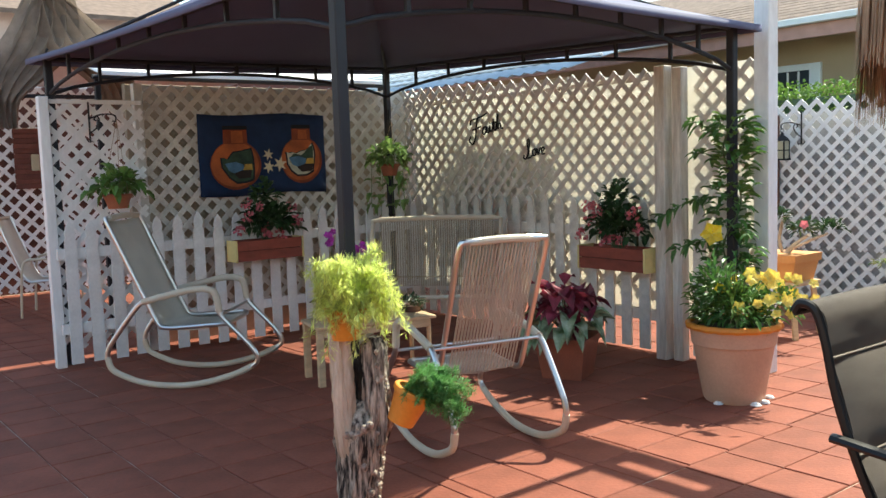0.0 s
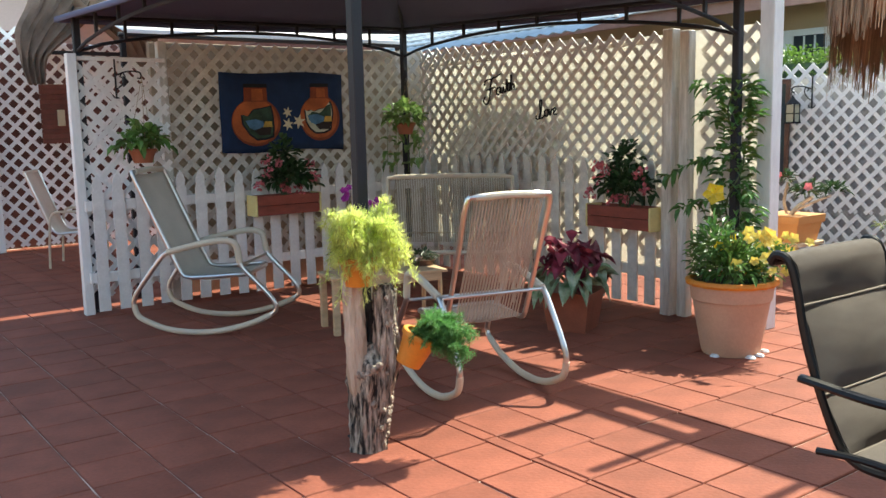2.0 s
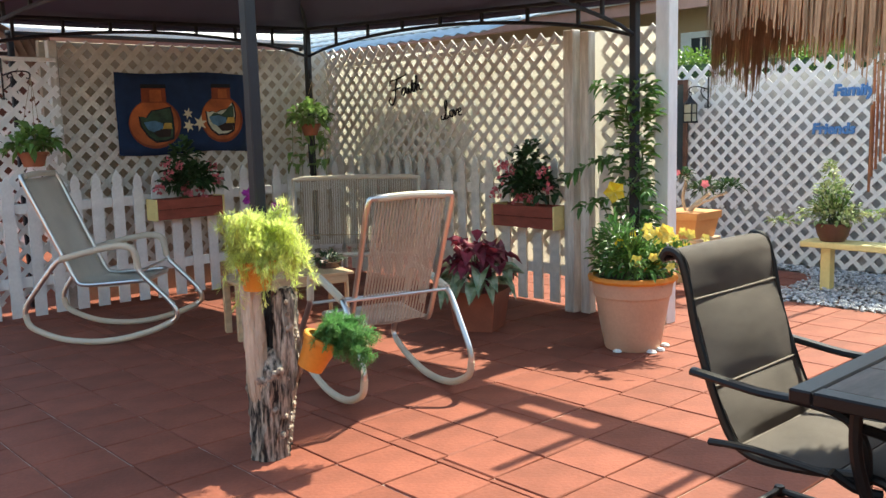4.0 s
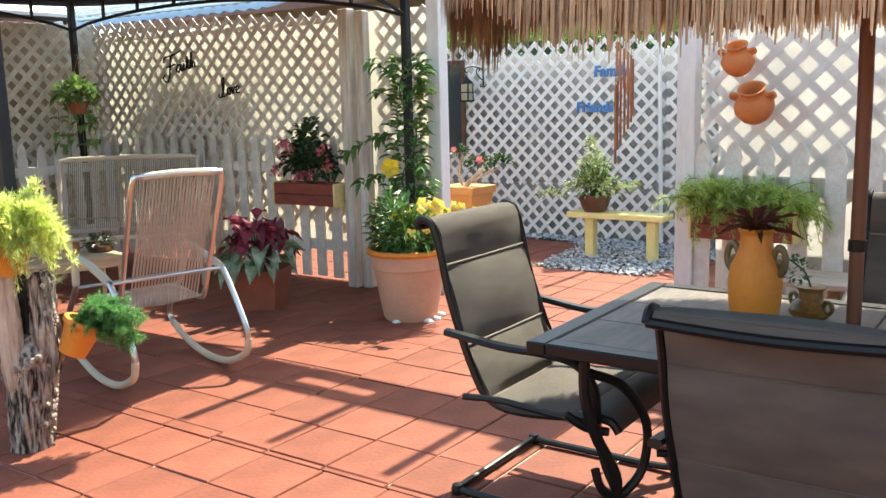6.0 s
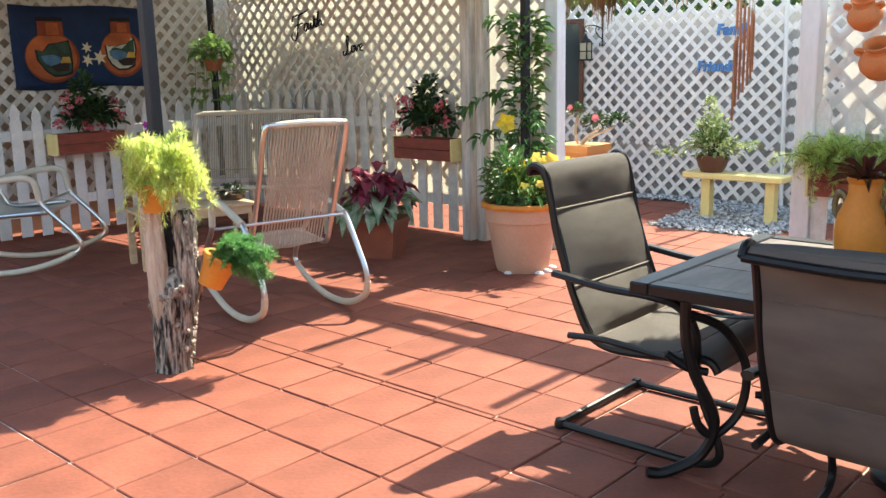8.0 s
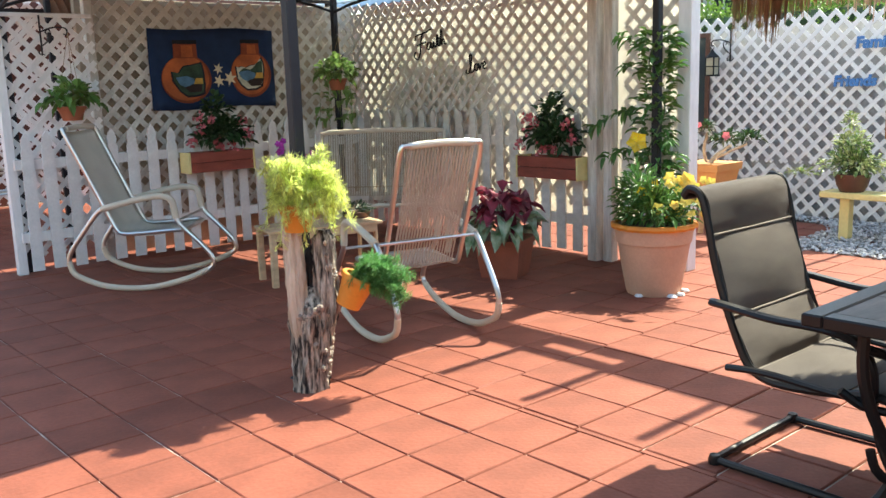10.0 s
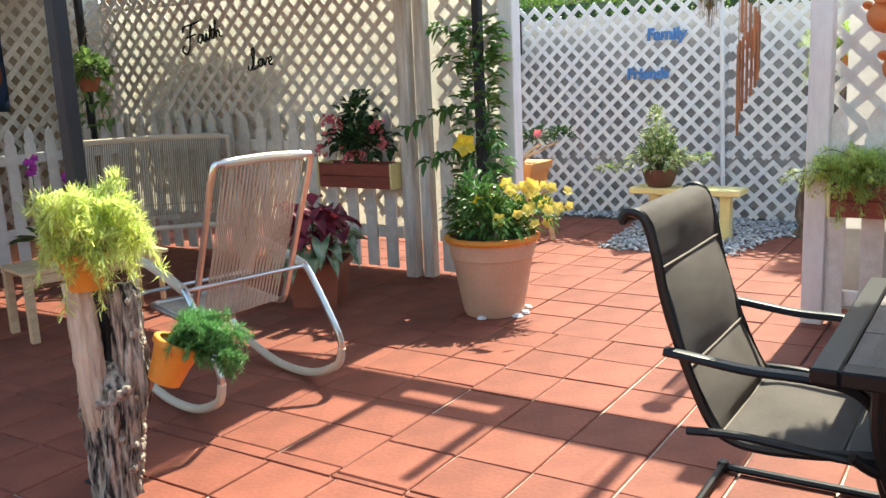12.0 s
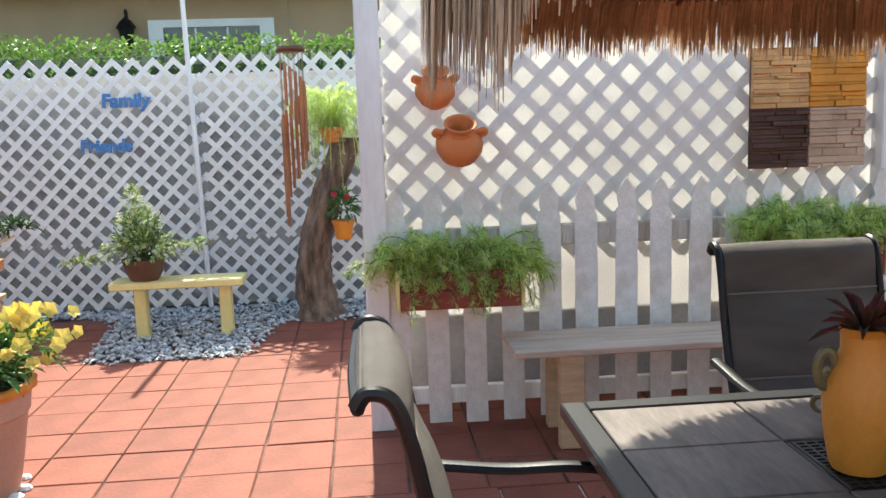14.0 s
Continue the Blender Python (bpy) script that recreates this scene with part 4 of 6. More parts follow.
def strand(g, r2, t, r0, length, z_off, w):
    """A dry blade that lies along the slope and then hangs over the rim."""
    p, out = [], Vector((math.cos(t), math.sin(t), 0))
    side = Vector((-math.sin(t), math.cos(t), 0))
    slope = (TOP_Z - RIM_Z) / RIM
    z = TOP_Z - slope * r0 + z_off
    pos = out * r0 + Vector((0, 0, z))
    steps, drift = 5, r2.uniform(-0.06, 0.06)
    for k in range(steps + 1):
        p.append(pos.copy())
        rr = math.hypot(pos.x, pos.y)
        fall = min(max((rr - RIM + 0.10) / 0.12, 0), 1)
        d = (out * (1 - fall * 0.93) + Vector((0, 0, -slope - fall * 1.1)) + side * drift).normalized()
        pos = pos + d * length / steps
    vs, fs = [], []
    for k, q in enumerate(p):
        ww = w * (1 - 0.75 * k / steps)
        vs += [q - side * ww, q + side * ww]
    fs = [(2 * k, 2 * k + 1, 2 * k + 3, 2 * k + 2) for k in range(steps)]
    g.add(vs, fs)


def fringe(t):
    """How far the thatch hangs below the rim: uneven clumps round the umbrella."""
    deg = math.degrees(t) % 360
    hang = float(np.interp(deg, [0, 78, 90, 97, 112, 117, 149, 158, 185, 230, 360], [0.18, 0.18, 0.30, 0.32, 0.31, 0.18, 0.20, 0.32, 0.34, 0.27, 0.20]))
    return hang * (1 + 0.16 * noise.noise(Vector((math.cos(t) * 9, math.sin(t) * 9, 2.0))))


for k in range(7000):
    t = r2.uniform(0, 2 * math.pi)
    r0 = RIM - abs(r2.gauss(0, 0.16)) if k % 3 else r2.uniform(0.05, RIM)
    rest_of_slope = max(RIM - r0, 0.0) * 1.09
    strand(g, r2, t, max(r0, 0.03), rest_of_slope + fringe(t) * r2.uniform(0.5, 0.95) if r0 > 0.95 else r2.uniform(0.3, 0.5), r2.uniform(0.0, 0.05), r2.uniform(0.003, 0.0075))
for k in range(5200):
    t = r2.uniform(0, 2 * math.pi)
    strand(g, r2, t, RIM - 0.02 + 0.05 * r2.random(), fringe(t) * (1.05 - 0.6 * r2.random() ** 2), r2.uniform(-0.04, 0.02), r2.uniform(0.004, 0.009))
part("thatch", g, M_THATCH, umbrella, "ragged dry palm thatch fringe", smooth=0, at=HEAD)


# ---- plants under and beside the gazebo ----
def pot_shell(r_base, r_top, h, rim=0.02, wall=0.012):
    return [(0.0, 0.0), (r_base, 0.0), (r_base + (r_top - r_base) * 0.5, h * 0.5), (r_top, h - rim * 1.6), (r_top + rim * 0.6, h - rim * 1.5), (r_top + rim * 0.6, h - 0.004), (r_top + rim * 0.3, h), (r_top - wall, h), (r_top - wall - 0.004, h - 0.03), (r_top - wall - 0.01, h - 0.05)]


def soil(parent, r, z, at=(0, 0)):
    part("soil", Geo().lathe([(0.0, z - 0.02), (r, z - 0.02), (r * 0.9, z), (0.02, z + 0.008)], (at[0], at[1], 0), 16, wob=0.1), M_SOIL, parent)


# gnarled stump with two fern pots
stump = thing("stump", "gnarled forked driftwood stump with dark bark, holding fern pots", "stump", pose(0.992, 3.24, 0))


def gnarled(g, path, radii, seg, amp, seed):
    """A ridged, knotted limb."""
    pts = [Vector(p) for p in path]
    n = len(pts)
    verts = []
    for i, p in enumerate(pts):
        for k in range(seg):
            t = 2 * math.pi * k / seg
            d = Vector((math.cos(t), math.sin(t), 0))
            ridge = noise.noise(Vector((math.cos(t) * 2.4 + seed, math.sin(t) * 2.4, p.z * 2.2))) + 0.6 * noise.noise(Vector((math.cos(t) * 6 + seed, math.sin(t) * 6, p.z * 9))) + 0.35 * noise.noise(Vector((math.cos(t) * 15, math.sin(t) * 15 + seed, p.z * 30)))
            verts.append(p + d * radii[i] * (1 + amp * ridge))
    faces = [(i * seg + k, i * seg + (k + 1) % seg, (i + 1) * seg + (k + 1) % seg, (i + 1) * seg + k) for i in range(n - 1) for k in range(seg)]
    faces += [tuple(range(seg))[::-1], tuple(range((n - 1) * seg, n * seg))]
    g.add(verts, faces)


ACROSS = Vector((0.78, -0.62, 0))   # the way in which the fork spreads


def along(z, heights, offsets):
    return ACROSS * float(np.interp(z, heights, offsets)) + Vector((0, 0, z))


g = Geo()
zs = np.linspace(0, 0.54, 60)
gnarled(g, [along(z, [0, 0.35, 0.54], [-0.004, 0.030, 0.040]) for z in zs], list(np.interp(zs, [0, 0.04, 0.2, 0.36, 0.45, 0.54], [0.092, 0.088, 0.098, 0.112, 0.100, 0.03])), 72, 0.30, 3.1)
part("trunk", g, M_BARK, stump, smooth=50)
g = Geo()
zs = np.linspace(0.30, 0.83, 44)
gnarled(g, [along(z, [0.30, 0.45, 0.83], [0.085, 0.105, 0.108]) for z in zs], list(np.interp(zs, [0.30, 0.45, 0.6, 0.78, 0.83], [0.05, 0.068, 0.056, 0.056, 0.03])), 52, 0.36, 8.3)
part("limb", g, M_BARK, stump, "dark knotted limb", smooth=50)
g = Geo()
zs = np.linspace(0.22, 0.86, 54)
gnarled(g, [along(z, [0.22, 0.34, 0.45, 0.86], [-0.030, -0.036, -0.040, -0.054]) - Vector((0.020, 0.030, 0)) for z in zs], list(np.interp(zs, [0.22, 0.32, 0.45, 0.7, 0.86], [0.012, 0.046, 0.054, 0.052, 0.046])), 52, 0.30, 1.7)
part("limb", g, M_DRIFT, stump, "bleached smooth limb", smooth=50)
# a solid near-black column fills the fork; no hollow is modelled
g = Geo()
zs = np.linspace(0.30, 0.74, 40)
gnarled(g, [along(z, [0.30, 0.74], [0.035, 0.045]) + Vector((0.03, 0.04, 0)) for z in zs], list(np.interp(zs, [0.30, 0.5, 0.68, 0.74], [0.07, 0.06, 0.05, 0.02])), 40, 0.34, 6.1)
part("dark_core", g, M_DARK_CORE, stump, "near-black core between the limbs", smooth=50)
rk = random.Random(9)
g = Geo()
for k in range(54):
    z = rk.uniform(0.06, 0.80)
    t = rk.gauss(-0.75, 0.35) if k % 3 else rk.uniform(-2.1, -0.4)
    if z < 0.42:
        rr, o = 0.095 + 0.012 * z / 0.4, float(np.interp(z, [0, 0.35, 0.54], [0.0, 0.040, 0.045]))
    else:
        rr, o = 0.058, 0.106
    p = ACROSS * o + Vector((rr * math.cos(t), rr * math.sin(t), z))
    s = rk.uniform(0.007, 0.019)
    p -= Vector((math.cos(t), math.sin(t), 0)) * s * 0.55
    g.lathe([(0.0, -s * 1.3), (s * 0.7, -s * 0.8), (s, 0), (s * 0.8, s * 0.6), (0.0, s * 1.1)], p, 9, wob=1.2)
for k in range(22):
    q = k / 21
    p = ACROSS * (-0.01 + 0.10 * q) + Vector((-0.07, -0.085, 0.40 + 0.06 * q * q)) + jitter(rk, 0.012)
    s = rk.uniform(0.010, 0.018)
    g.lathe([(0.0, -s), (s * 0.8, -s * 0.6), (s, 0), (s * 0.7, s * 0.7), (0.0, s)], p, 8, wob=0.6)
part("burl_crust", g, M_BARK_PALE, stump, "pale knobbly growths")


def fern_pot(label, loc, mat, r, h, fern_mat, radius, height, stems, fall, lean=(0, 0), size=0.03, seed=1, per=34, squash=(1, 1), bias=(0, 0, 0)):
    p = thing("fern_pot", label, "potted fern", pose(*loc, lean[0], lean[1], 0))
    part("pot", Geo().lathe(pot_shell(r * 0.72, r, h, 0.016)), mat, p)
    soil(p, r * 0.88, h - 0.02)
    rr = random.Random(seed)
    needles, st = fern_geo(rr, (0, 0, h - 0.02), radius, height, stems, fall, per, size, squash, bias)
    part("stem_bundle", st, fern_mat, p)
    part("fronds", needles, fern_mat, p, smooth=0)
    return p


fern_pot("lime asparagus fern in an orange clay pot on the stump", (0.945, 3.205, 0.835), M_ORANGE, 0.088, 0.14, L_LIME, 0.215, 0.21, 120, 0.26, (0, 0), 0.052, 21, 92, (1.0, 1.0), (0.06, 0.03, 0.01))
fern_pot("green asparagus fern in an orange pot wired to the stump", (1.125, 3.065, 0.445), M_ORANGE, 0.088, 0.165, L_FERN, 0.16, 0.13, 90, 0.10, (17, 20), 0.034, 22, 86, (1.0, 0.9), (0.12, -0.09, 0.0))

# big terracotta pot with a flowering climber on the gazebo post
pot = thing("planter_pot", "large peach terracotta pot with yellow allamanda and a climber", "potted plant", pose(3.90, 3.19, 0))
part("pot", Geo().lathe([(0.0, 0.0), (0.185, 0.0), (0.195, 0.02), (0.225, 0.18), (0.255, 0.36), (0.262, 0.375), (0.268, 0.38), (0.270, 0.40), (0.272, 0.42), (0.285, 0.50), (0.27, 0.50), (0.26, 0.45)], seg=40), M_TERRA, pot)
part("rim", Geo().lathe([(0.272, 0.475), (0.296, 0.478), (0.305, 0.495), (0.298, 0.515), (0.275, 0.518), (0.266, 0.50)], seg=72, cap=False, lobes=18, lobe=0.022), M_ORANGE, pot, "scalloped orange rim")
soil(pot, 0.255, 0.49)
rr = random.Random(31)
part("stem_bundle", stems_geo(rr, (0, 0, 0.47), (0, 0, 0.72), (0.30, 0.30, 0.25), 22), L_STEM, pot)
b = bush_geo(rr, (0, 0, 0.56), (0.31, 0.31, 0.20), 520, 0.085, 0.026, -0.25, 0.3)
for f in (bush_geo(rr, (-0.06, 0.08, 0.72), (0.20, 0.20, 0.22), 260, 0.085, 0.026), bush_geo(rr, (0.16, -0.20, 0.62), (0.20, 0.20, 0.18), 240, 0.07, 0.022)):
    b.add(f.v, f.f)
part("leaves", b, L_MID, pot, smooth=0)
b = bush_geo(rr, (0.0, 0.0, 0.60), (0.33, 0.33, 0.24), 330, 0.08, 0.026)
part("young_leaves", b, L_BRIGHT, pot, smooth=0)
for k in range(34):
    p = Vector((0.06 + rr.uniform(-0.22, 0.18), -0.24 + rr.gauss(0, 0.13), 0.70 + rr.uniform(-0.14, 0.18)))
    part("flower", Geo().flower(p, Vector((-0.7, -0.5, 0.3)) + jitter(rr, 0.5), rr.uniform(0.032, 0.052)), L_PALE_YELLOW, pot, smooth=0)
for p, d, r in (((0.22, 0.32, 1.06), (-0.7, -0.7, 0.1), 0.085), ((0.05, 0.05, 0.78), (-0.6, -0.5, 0.3), 0.045), ((0.10, -0.05, 0.82), (-0.6, -0.6, 0.2), 0.045), ((-0.12, 0.02, 0.74), (-0.6, -0.6, 0.2), 0.04)):
    part("allamanda_flower", Geo().flower(p, d, r, 5), L_YELLOW, pot, "bright yellow allamanda flower", smooth=0)
part("pebble_scatter", Geo().lathe([(0.0, 0), (0.03, 0.004), (0.02, 0.02), (0.0, 0.022)], (-0.20, -0.02, 0), 7, wob=0.4).lathe([(0.0, 0), (0.035, 0.004), (0.02, 0.02), (0.0, 0.022)], (-0.06, -0.20, 0), 7, wob=0.4).lathe([(0.0, 0), (0.03, 0.004), (0.02, 0.02), (0.0, 0.022)], (0.03, -0.21, 0), 7, wob=0.4).lathe([(0.0, 0), (0.03, 0.004), (0.02, 0.018), (0.0, 0.02)], (0.16, -0.16, 0), 7, wob=0.4), M_VINYL, pot, "white pebbles under the pot")
vine = thing("climbing_vine", "dark green climbing vine twined round the gazebo post", "vine", pose(4.41, 3.54, 0))
rr = random.Random(33)
twine = [(0.06 * math.cos(z * 9), 0.06 * math.sin(z * 9), z) for z in np.linspace(0.45, 1.85, 50)]
part("stem", Geo().tube(twine, 0.006, 6), L_STEM, vine)
g = Geo()
for k in range(430):
    z = rr.uniform(0.55, 1.84)
    if noise.noise(Vector((3.0, 1.0, z * 6.5))) < rr.uniform(-0.35, 0.1):
        continue
    t = rr.uniform(0, 2 * math.pi)
    rad = 0.05 + 0.10 * rr.random() * (1 + 0.8 * noise.noise(Vector((0, 0, z * 5))))
    d = Vector((math.cos(t), math.sin(t), rr.uniform(-0.3, 0.8)))
    g.leaf(Vector((math.cos(t) * rad, math.sin(t) * rad, z)), d, rr.uniform(0.07, 0.12), rr.uniform(0.036, 0.055), 0.35)
for dx, dy, z0, z1, n in ((-0.05, 0.34, 1.60, 1.86, 26), (-0.10, 0.55, 1.30, 1.15, 34), (-0.02, 0.30, 1.45, 1.62, 22), (-0.20, 0.35, 0.95, 0.92, 26), (-0.1, -0.2, 1.0, 1.05, 18)):
    tip = Vector((dx, dy, z1))
    p0 = Vector((0, 0.02, z0))
    arc = smooth_path([p0, p0.lerp(tip, 0.5) + Vector((0, 0, 0.06)), tip], 6)
    g.tube(arc, 0.003, 4)
    for k in range(n):
        q = rr.random() ** 0.7
        p = p0.lerp(tip, q) + Vector((0, 0, 0.05 * math.sin(math.pi * q)))
        g.leaf(p, (tip - p0).normalized() * 0.5 + jitter(rr, 0.9), rr.uniform(0.07, 0.11), 0.042, 0.45)
part("leaves", g, L_MID, vine, smooth=0)
g = Geo()
for k in range(140):
    z = rr.uniform(1.3, 1.9)
    t = rr.uniform(0, 2 * math.pi)
    g.leaf((0.08 * math.cos(t), 0.08 * math.sin(t), z), (math.cos(t), math.sin(t), 0.6), 0.085, 0.042, 0.25)
part("young_leaves", g, L_BRIGHT, vine, smooth=0)

# caladium
cal = thing("caladium_pot", "burgundy and green caladium in a square red-brown pot", "potted plant", pose(3.62, 4.42, 0, 0, 0, 25))
g = Geo()
for z0, z1, a, b2 in ((0.0, 0.26, 0.15, 0.185), (0.26, 0.31, 0.20, 0.205)):
    g.add([(sx * a, sy * a, z0) for sx, sy in ((-1, -1), (1, -1), (1, 1), (-1, 1))] + [(sx * b2, sy * b2, z1) for sx, sy in ((-1, -1), (1, -1), (1, 1), (-1, 1))], [(3, 2, 1, 0), (4, 5, 6, 7)] + [(i, (i + 1) % 4, (i + 1) % 4 + 4, i + 4) for i in range(4)])
part("pot", g, M_RED_POT, cal)
rr = random.Random(41)
part("stem_bundle", stems_geo(rr, (0, 0, 0.3), (0, 0, 0.48), (0.24, 0.24, 0.2), 24, 0.005), L_STEM, cal)
part("leaves", bush_geo(rr, (0, 0, 0.50), (0.26, 0.26, 0.20), 50, 0.18, 0.15, 0.0, 0.85, 0.5), L_CALADIUM, cal, "burgundy heart-shaped leaves", smooth=0)
part("pale_leaves", bush_geo(rr, (0, 0, 0.42), (0.31, 0.31, 0.14), 34, 0.17, 0.13, -0.3, 0.9, 0.75), L_CAL_PALE, cal, "pale green veined leaves", smooth=0)


# planter boxes on the fences
def planter_box(label, m, length, seed, kind):
    """Local x along the fence, y out from it, z up; the box hangs at the origin's height."""
    bx = thing("planter_box", label, "planter box", m, group="fence planter boxes")
    h, d = 0.19, 0.20
    for j in range(2):
        part("front_board", Geo().box((-length / 2 + 0.02, d - 0.018, j * h / 2 + 0.002), (length / 2 - 0.02, d, (j + 1) * h / 2 - 0.002), 0.003), M_BRICK_BOX, bx)
    part("back_board", Geo().box((-length / 2 + 0.02, 0.005, 0), (length / 2 - 0.02, 0.02, h), 0.003), M_BRICK_BOX, bx)
    part("bottom_board", Geo().box((-length / 2 + 0.02, 0.022, 0), (length / 2 - 0.02, d - 0.02, 0.015), 0.003), M_BRICK_BOX, bx)
    for s in (-1, 1):
        part("end_board", Geo().box((s * length / 2, 0.0, -0.004), (s * (length / 2 - 0.018), d + 0.004, h + 0.004), 0.003), M_YELLOW, bx, "pale yellow end board")
    part("soil", Geo().box((-length / 2 + 0.022, 0.022, 0.08), (length / 2 - 0.022, d - 0.022, h - 0.03), 0.01), M_SOIL, bx)
    rr = random.Random(seed)
    if kind == "begonia":
        part("stem_bundle", stems_geo(rr, (0, 0.1, h - 0.04), (0, 0.10, h + 0.2), (length * 0.45, 0.13, 0.28), 18, 0.005), L_STEM, bx)
        b = bush_geo(rr, (-length * 0.05, 0.11, h + 0.14), (length * 0.46, 0.19, 0.20), 300, 0.095, 0.06, -0.2, 0.35)
        c = bush_geo(rr, (length * 0.02, 0.09, h + 0.34), (length * 0.24, 0.12, 0.22), 130, 0.085, 0.055, -0.3, 0.3)
        b.add(c.v, c.f)
        part("leaves", b, L_DARK, bx, "dark glossy leaves", smooth=0)
        g = Geo()
        for cx, cz in ((-0.28, 0.16), (-0.24, 0.28), (0.10, 0.30), (0.22, 0.34), (0.30, 0.10), (0.02, 0.06), (-0.12, 0.05), (0.20, 0.22), (0.05, 0.10)):
            for k in range(20):
                p = Vector((cx * length / 0.70, 0.20, h + cz)) + jitter(rr, 0.045)
                g.flower(p, jitter(rr, 1) + Vector((0, 0.8, 0.2)), rr.uniform(0.012, 0.022), 5)
        part("blossom_cluster", g, L_PINK, bx, "clusters of pink flowers", smooth=0)
    else:
        g, st = Geo(), Geo()
        for cx, up, n in ((-0.42, 0.13, 50), (-0.22, 0.19, 62), (0.04, 0.12, 44), (0.24, 0.20, 62), (0.42, 0.15, 52)):
            a, b2 = fern_geo(rr, (cx * length, 0.11, h - 0.03), 0.24, up, n, 0.30, 66, 0.046, (1.0, 0.9))
            g.add(a.v, a.f)
            st.add(b2.v, b2.f)
        part("stem_bundle", st, L_STEM, bx)
        part("fronds", g, L_CFERN, bx, "soft arching asparagus fern", smooth=0)
        part("trailing_leaves", bush_geo(rr, (0.06 * length, 0.18, h + 0.02), (0.10, 0.08, 0.10), 90, 0.045, 0.022, -0.6), L_VARIEG, bx, "cream-edged trailing leaves", smooth=0)
    return bx


planter_box("brick-red planter box of dark begonias, pink flowers, yellow ends", pose(4.60, 4.68, 0.69, 0, 0, 90), 0.72, 51, "begonia")
planter_box("brick-red planter box of pink begonias, yellow ends, on white pickets", pose(2.72, 7.535, 0.77, 0, 0, 180), 0.70, 52, "begonia")
planter_box("brick-red planter box overflowing with asparagus fern", pose(4.42, 0.93, 0.67, 0, 0, 90), 0.64, 53, "fern")
planter_box("brick-red planter box of asparagus fern beside the far post", pose(4.42, -0.95, 0.74, 0, 0, 90), 0.66, 54, "fern")


# hanging baskets
def hanging_pot(label, loc, r, h, seed, trail, bracket):
    p = thing("hanging_basket", label, "hanging plant", pose(*loc), group="hanging baskets")
    part("pot", Geo().lathe(pot_shell(r * 0.68, r, h, 0.014)), M_CLAY_BROWN, p)
    soil(p, r * 0.86, h - 0.02)
    hook = Vector(bracket) - Vector(loc)
    for k in range(3):
        t = 2 * math.pi * k / 3 + 0.4
        part("hanger_cord", Geo().tube([(r * math.cos(t), r * math.sin(t), h), tuple(hook)], 0.0025, 4), M_ROPE, p)
    rr = random.Random(seed)
    g = bush_geo(rr, (0, 0, h + 0.07), (r * 2.1, r * 2.1, 0.17), 150, 0.105, 0.075, -0.3, 0.45)
    for k in range(trail):
        t = rr.uniform(0, 2 * math.pi)
        L = rr.uniform(0.25, 0.62)
        d = Vector((math.cos(t), math.sin(t), 0)) * r * rr.uniform(1.2, 2.0)
        g.tube([(0, 0, h), d + Vector((0, 0, h)), d * 1.1 - Vector((0, 0, L))], 0.0025, 4)
        for q in range(7):
            s = rr.random()
            g.leaf(d * (1 + 0.1 * s) + Vector((0, 0, h - (h + L) * s)), jitter(rr, 1), 0.10, 0.07, 0.5)
    part("leaves", g, L_BRIGHT if not trail else L_POTHOS, p, smooth=0)


hanging_pot("pothos in a red-brown hanging pot on the corner post", (4.10, 7.33, 1.50), 0.10, 0.12, 61, 7, (4.16, 7.36, 2.05))
hanging_pot("leafy plant in an orange hanging pot before the lattice", (1.36, 7.40, 1.32), 0.115, 0.12, 62, 0, (1.40, 7.42, 2.06))


def scroll_bracket(m, label):
    """Wrought bracket; local x away from the wall, z up."""
    b = thing("wall_bracket", label, "bracket", m)
    part("back_bar", Geo().box((-0.004, -0.008, -0.18), (0.008, 0.008, 0.16), 0.002), M_BLACK_IRON, b)
    part("arm", Geo().tube(smooth_path([(0.005, 0, 0.02), (0.10, 0, 0.05), (0.19, 0, 0.05), (0.23, 0, 0.03), (0.225, 0, -0.01), (0.20, 0, -0.005)], 5), 0.007, 6), M_BLACK_IRON, b)
    part("scroll", Geo().tube(smooth_path([(0.005, 0, -0.10), (0.06, 0, -0.06), (0.09, 0, 0.0), (0.07, 0, 0.04), (0.045, 0, 0.015), (0.06, 0, 0.0)], 5), 0.006, 6), M_BLACK_IRON, b)
    part("foot_scroll", Geo().tube(smooth_path([(-0.0, -0.07, -0.15), (0.01, -0.05, -0.175), (0.01, 0, -0.17), (0.01, 0.05, -0.175), (0.0, 0.07, -0.15)], 5), 0.005, 6), M_BLACK_IRON, b)
    return b


scroll_bracket(pose(1.24, 7.63, 2.06, 0, 0, -40), "black wrought scroll bracket on the white lattice")
scroll_bracket(pose(4.34, 7.66, 2.03, 0, 0, 240), "black wrought scroll bracket on the corner post")

# orchid on the pine table
orchid = thing("orchid", "purple orchid sprays in a small clay pot", "potted plant", pose(2.45, 5.72, 0.45))
part("pot", Geo().lathe(pot_shell(0.045, 0.06, 0.10, 0.01)), M_ORANGE_CLAY, orchid)
soil(orchid, 0.05, 0.09)
part("stem_bundle", Geo().tube(smooth_path([(0, 0, 0.09), (-0.10, -0.1, 0.40), (-0.20, -0.25, 0.60), (-0.26, -0.36, 0.64)], 5), 0.0035, 5).tube(smooth_path([(0, 0, 0.09), (0.02, -0.12, 0.36), (0.0, -0.3, 0.52), (-0.06, -0.42, 0.56)], 5), 0.0035, 5), L_STEM, orchid)
rr = random.Random(71)
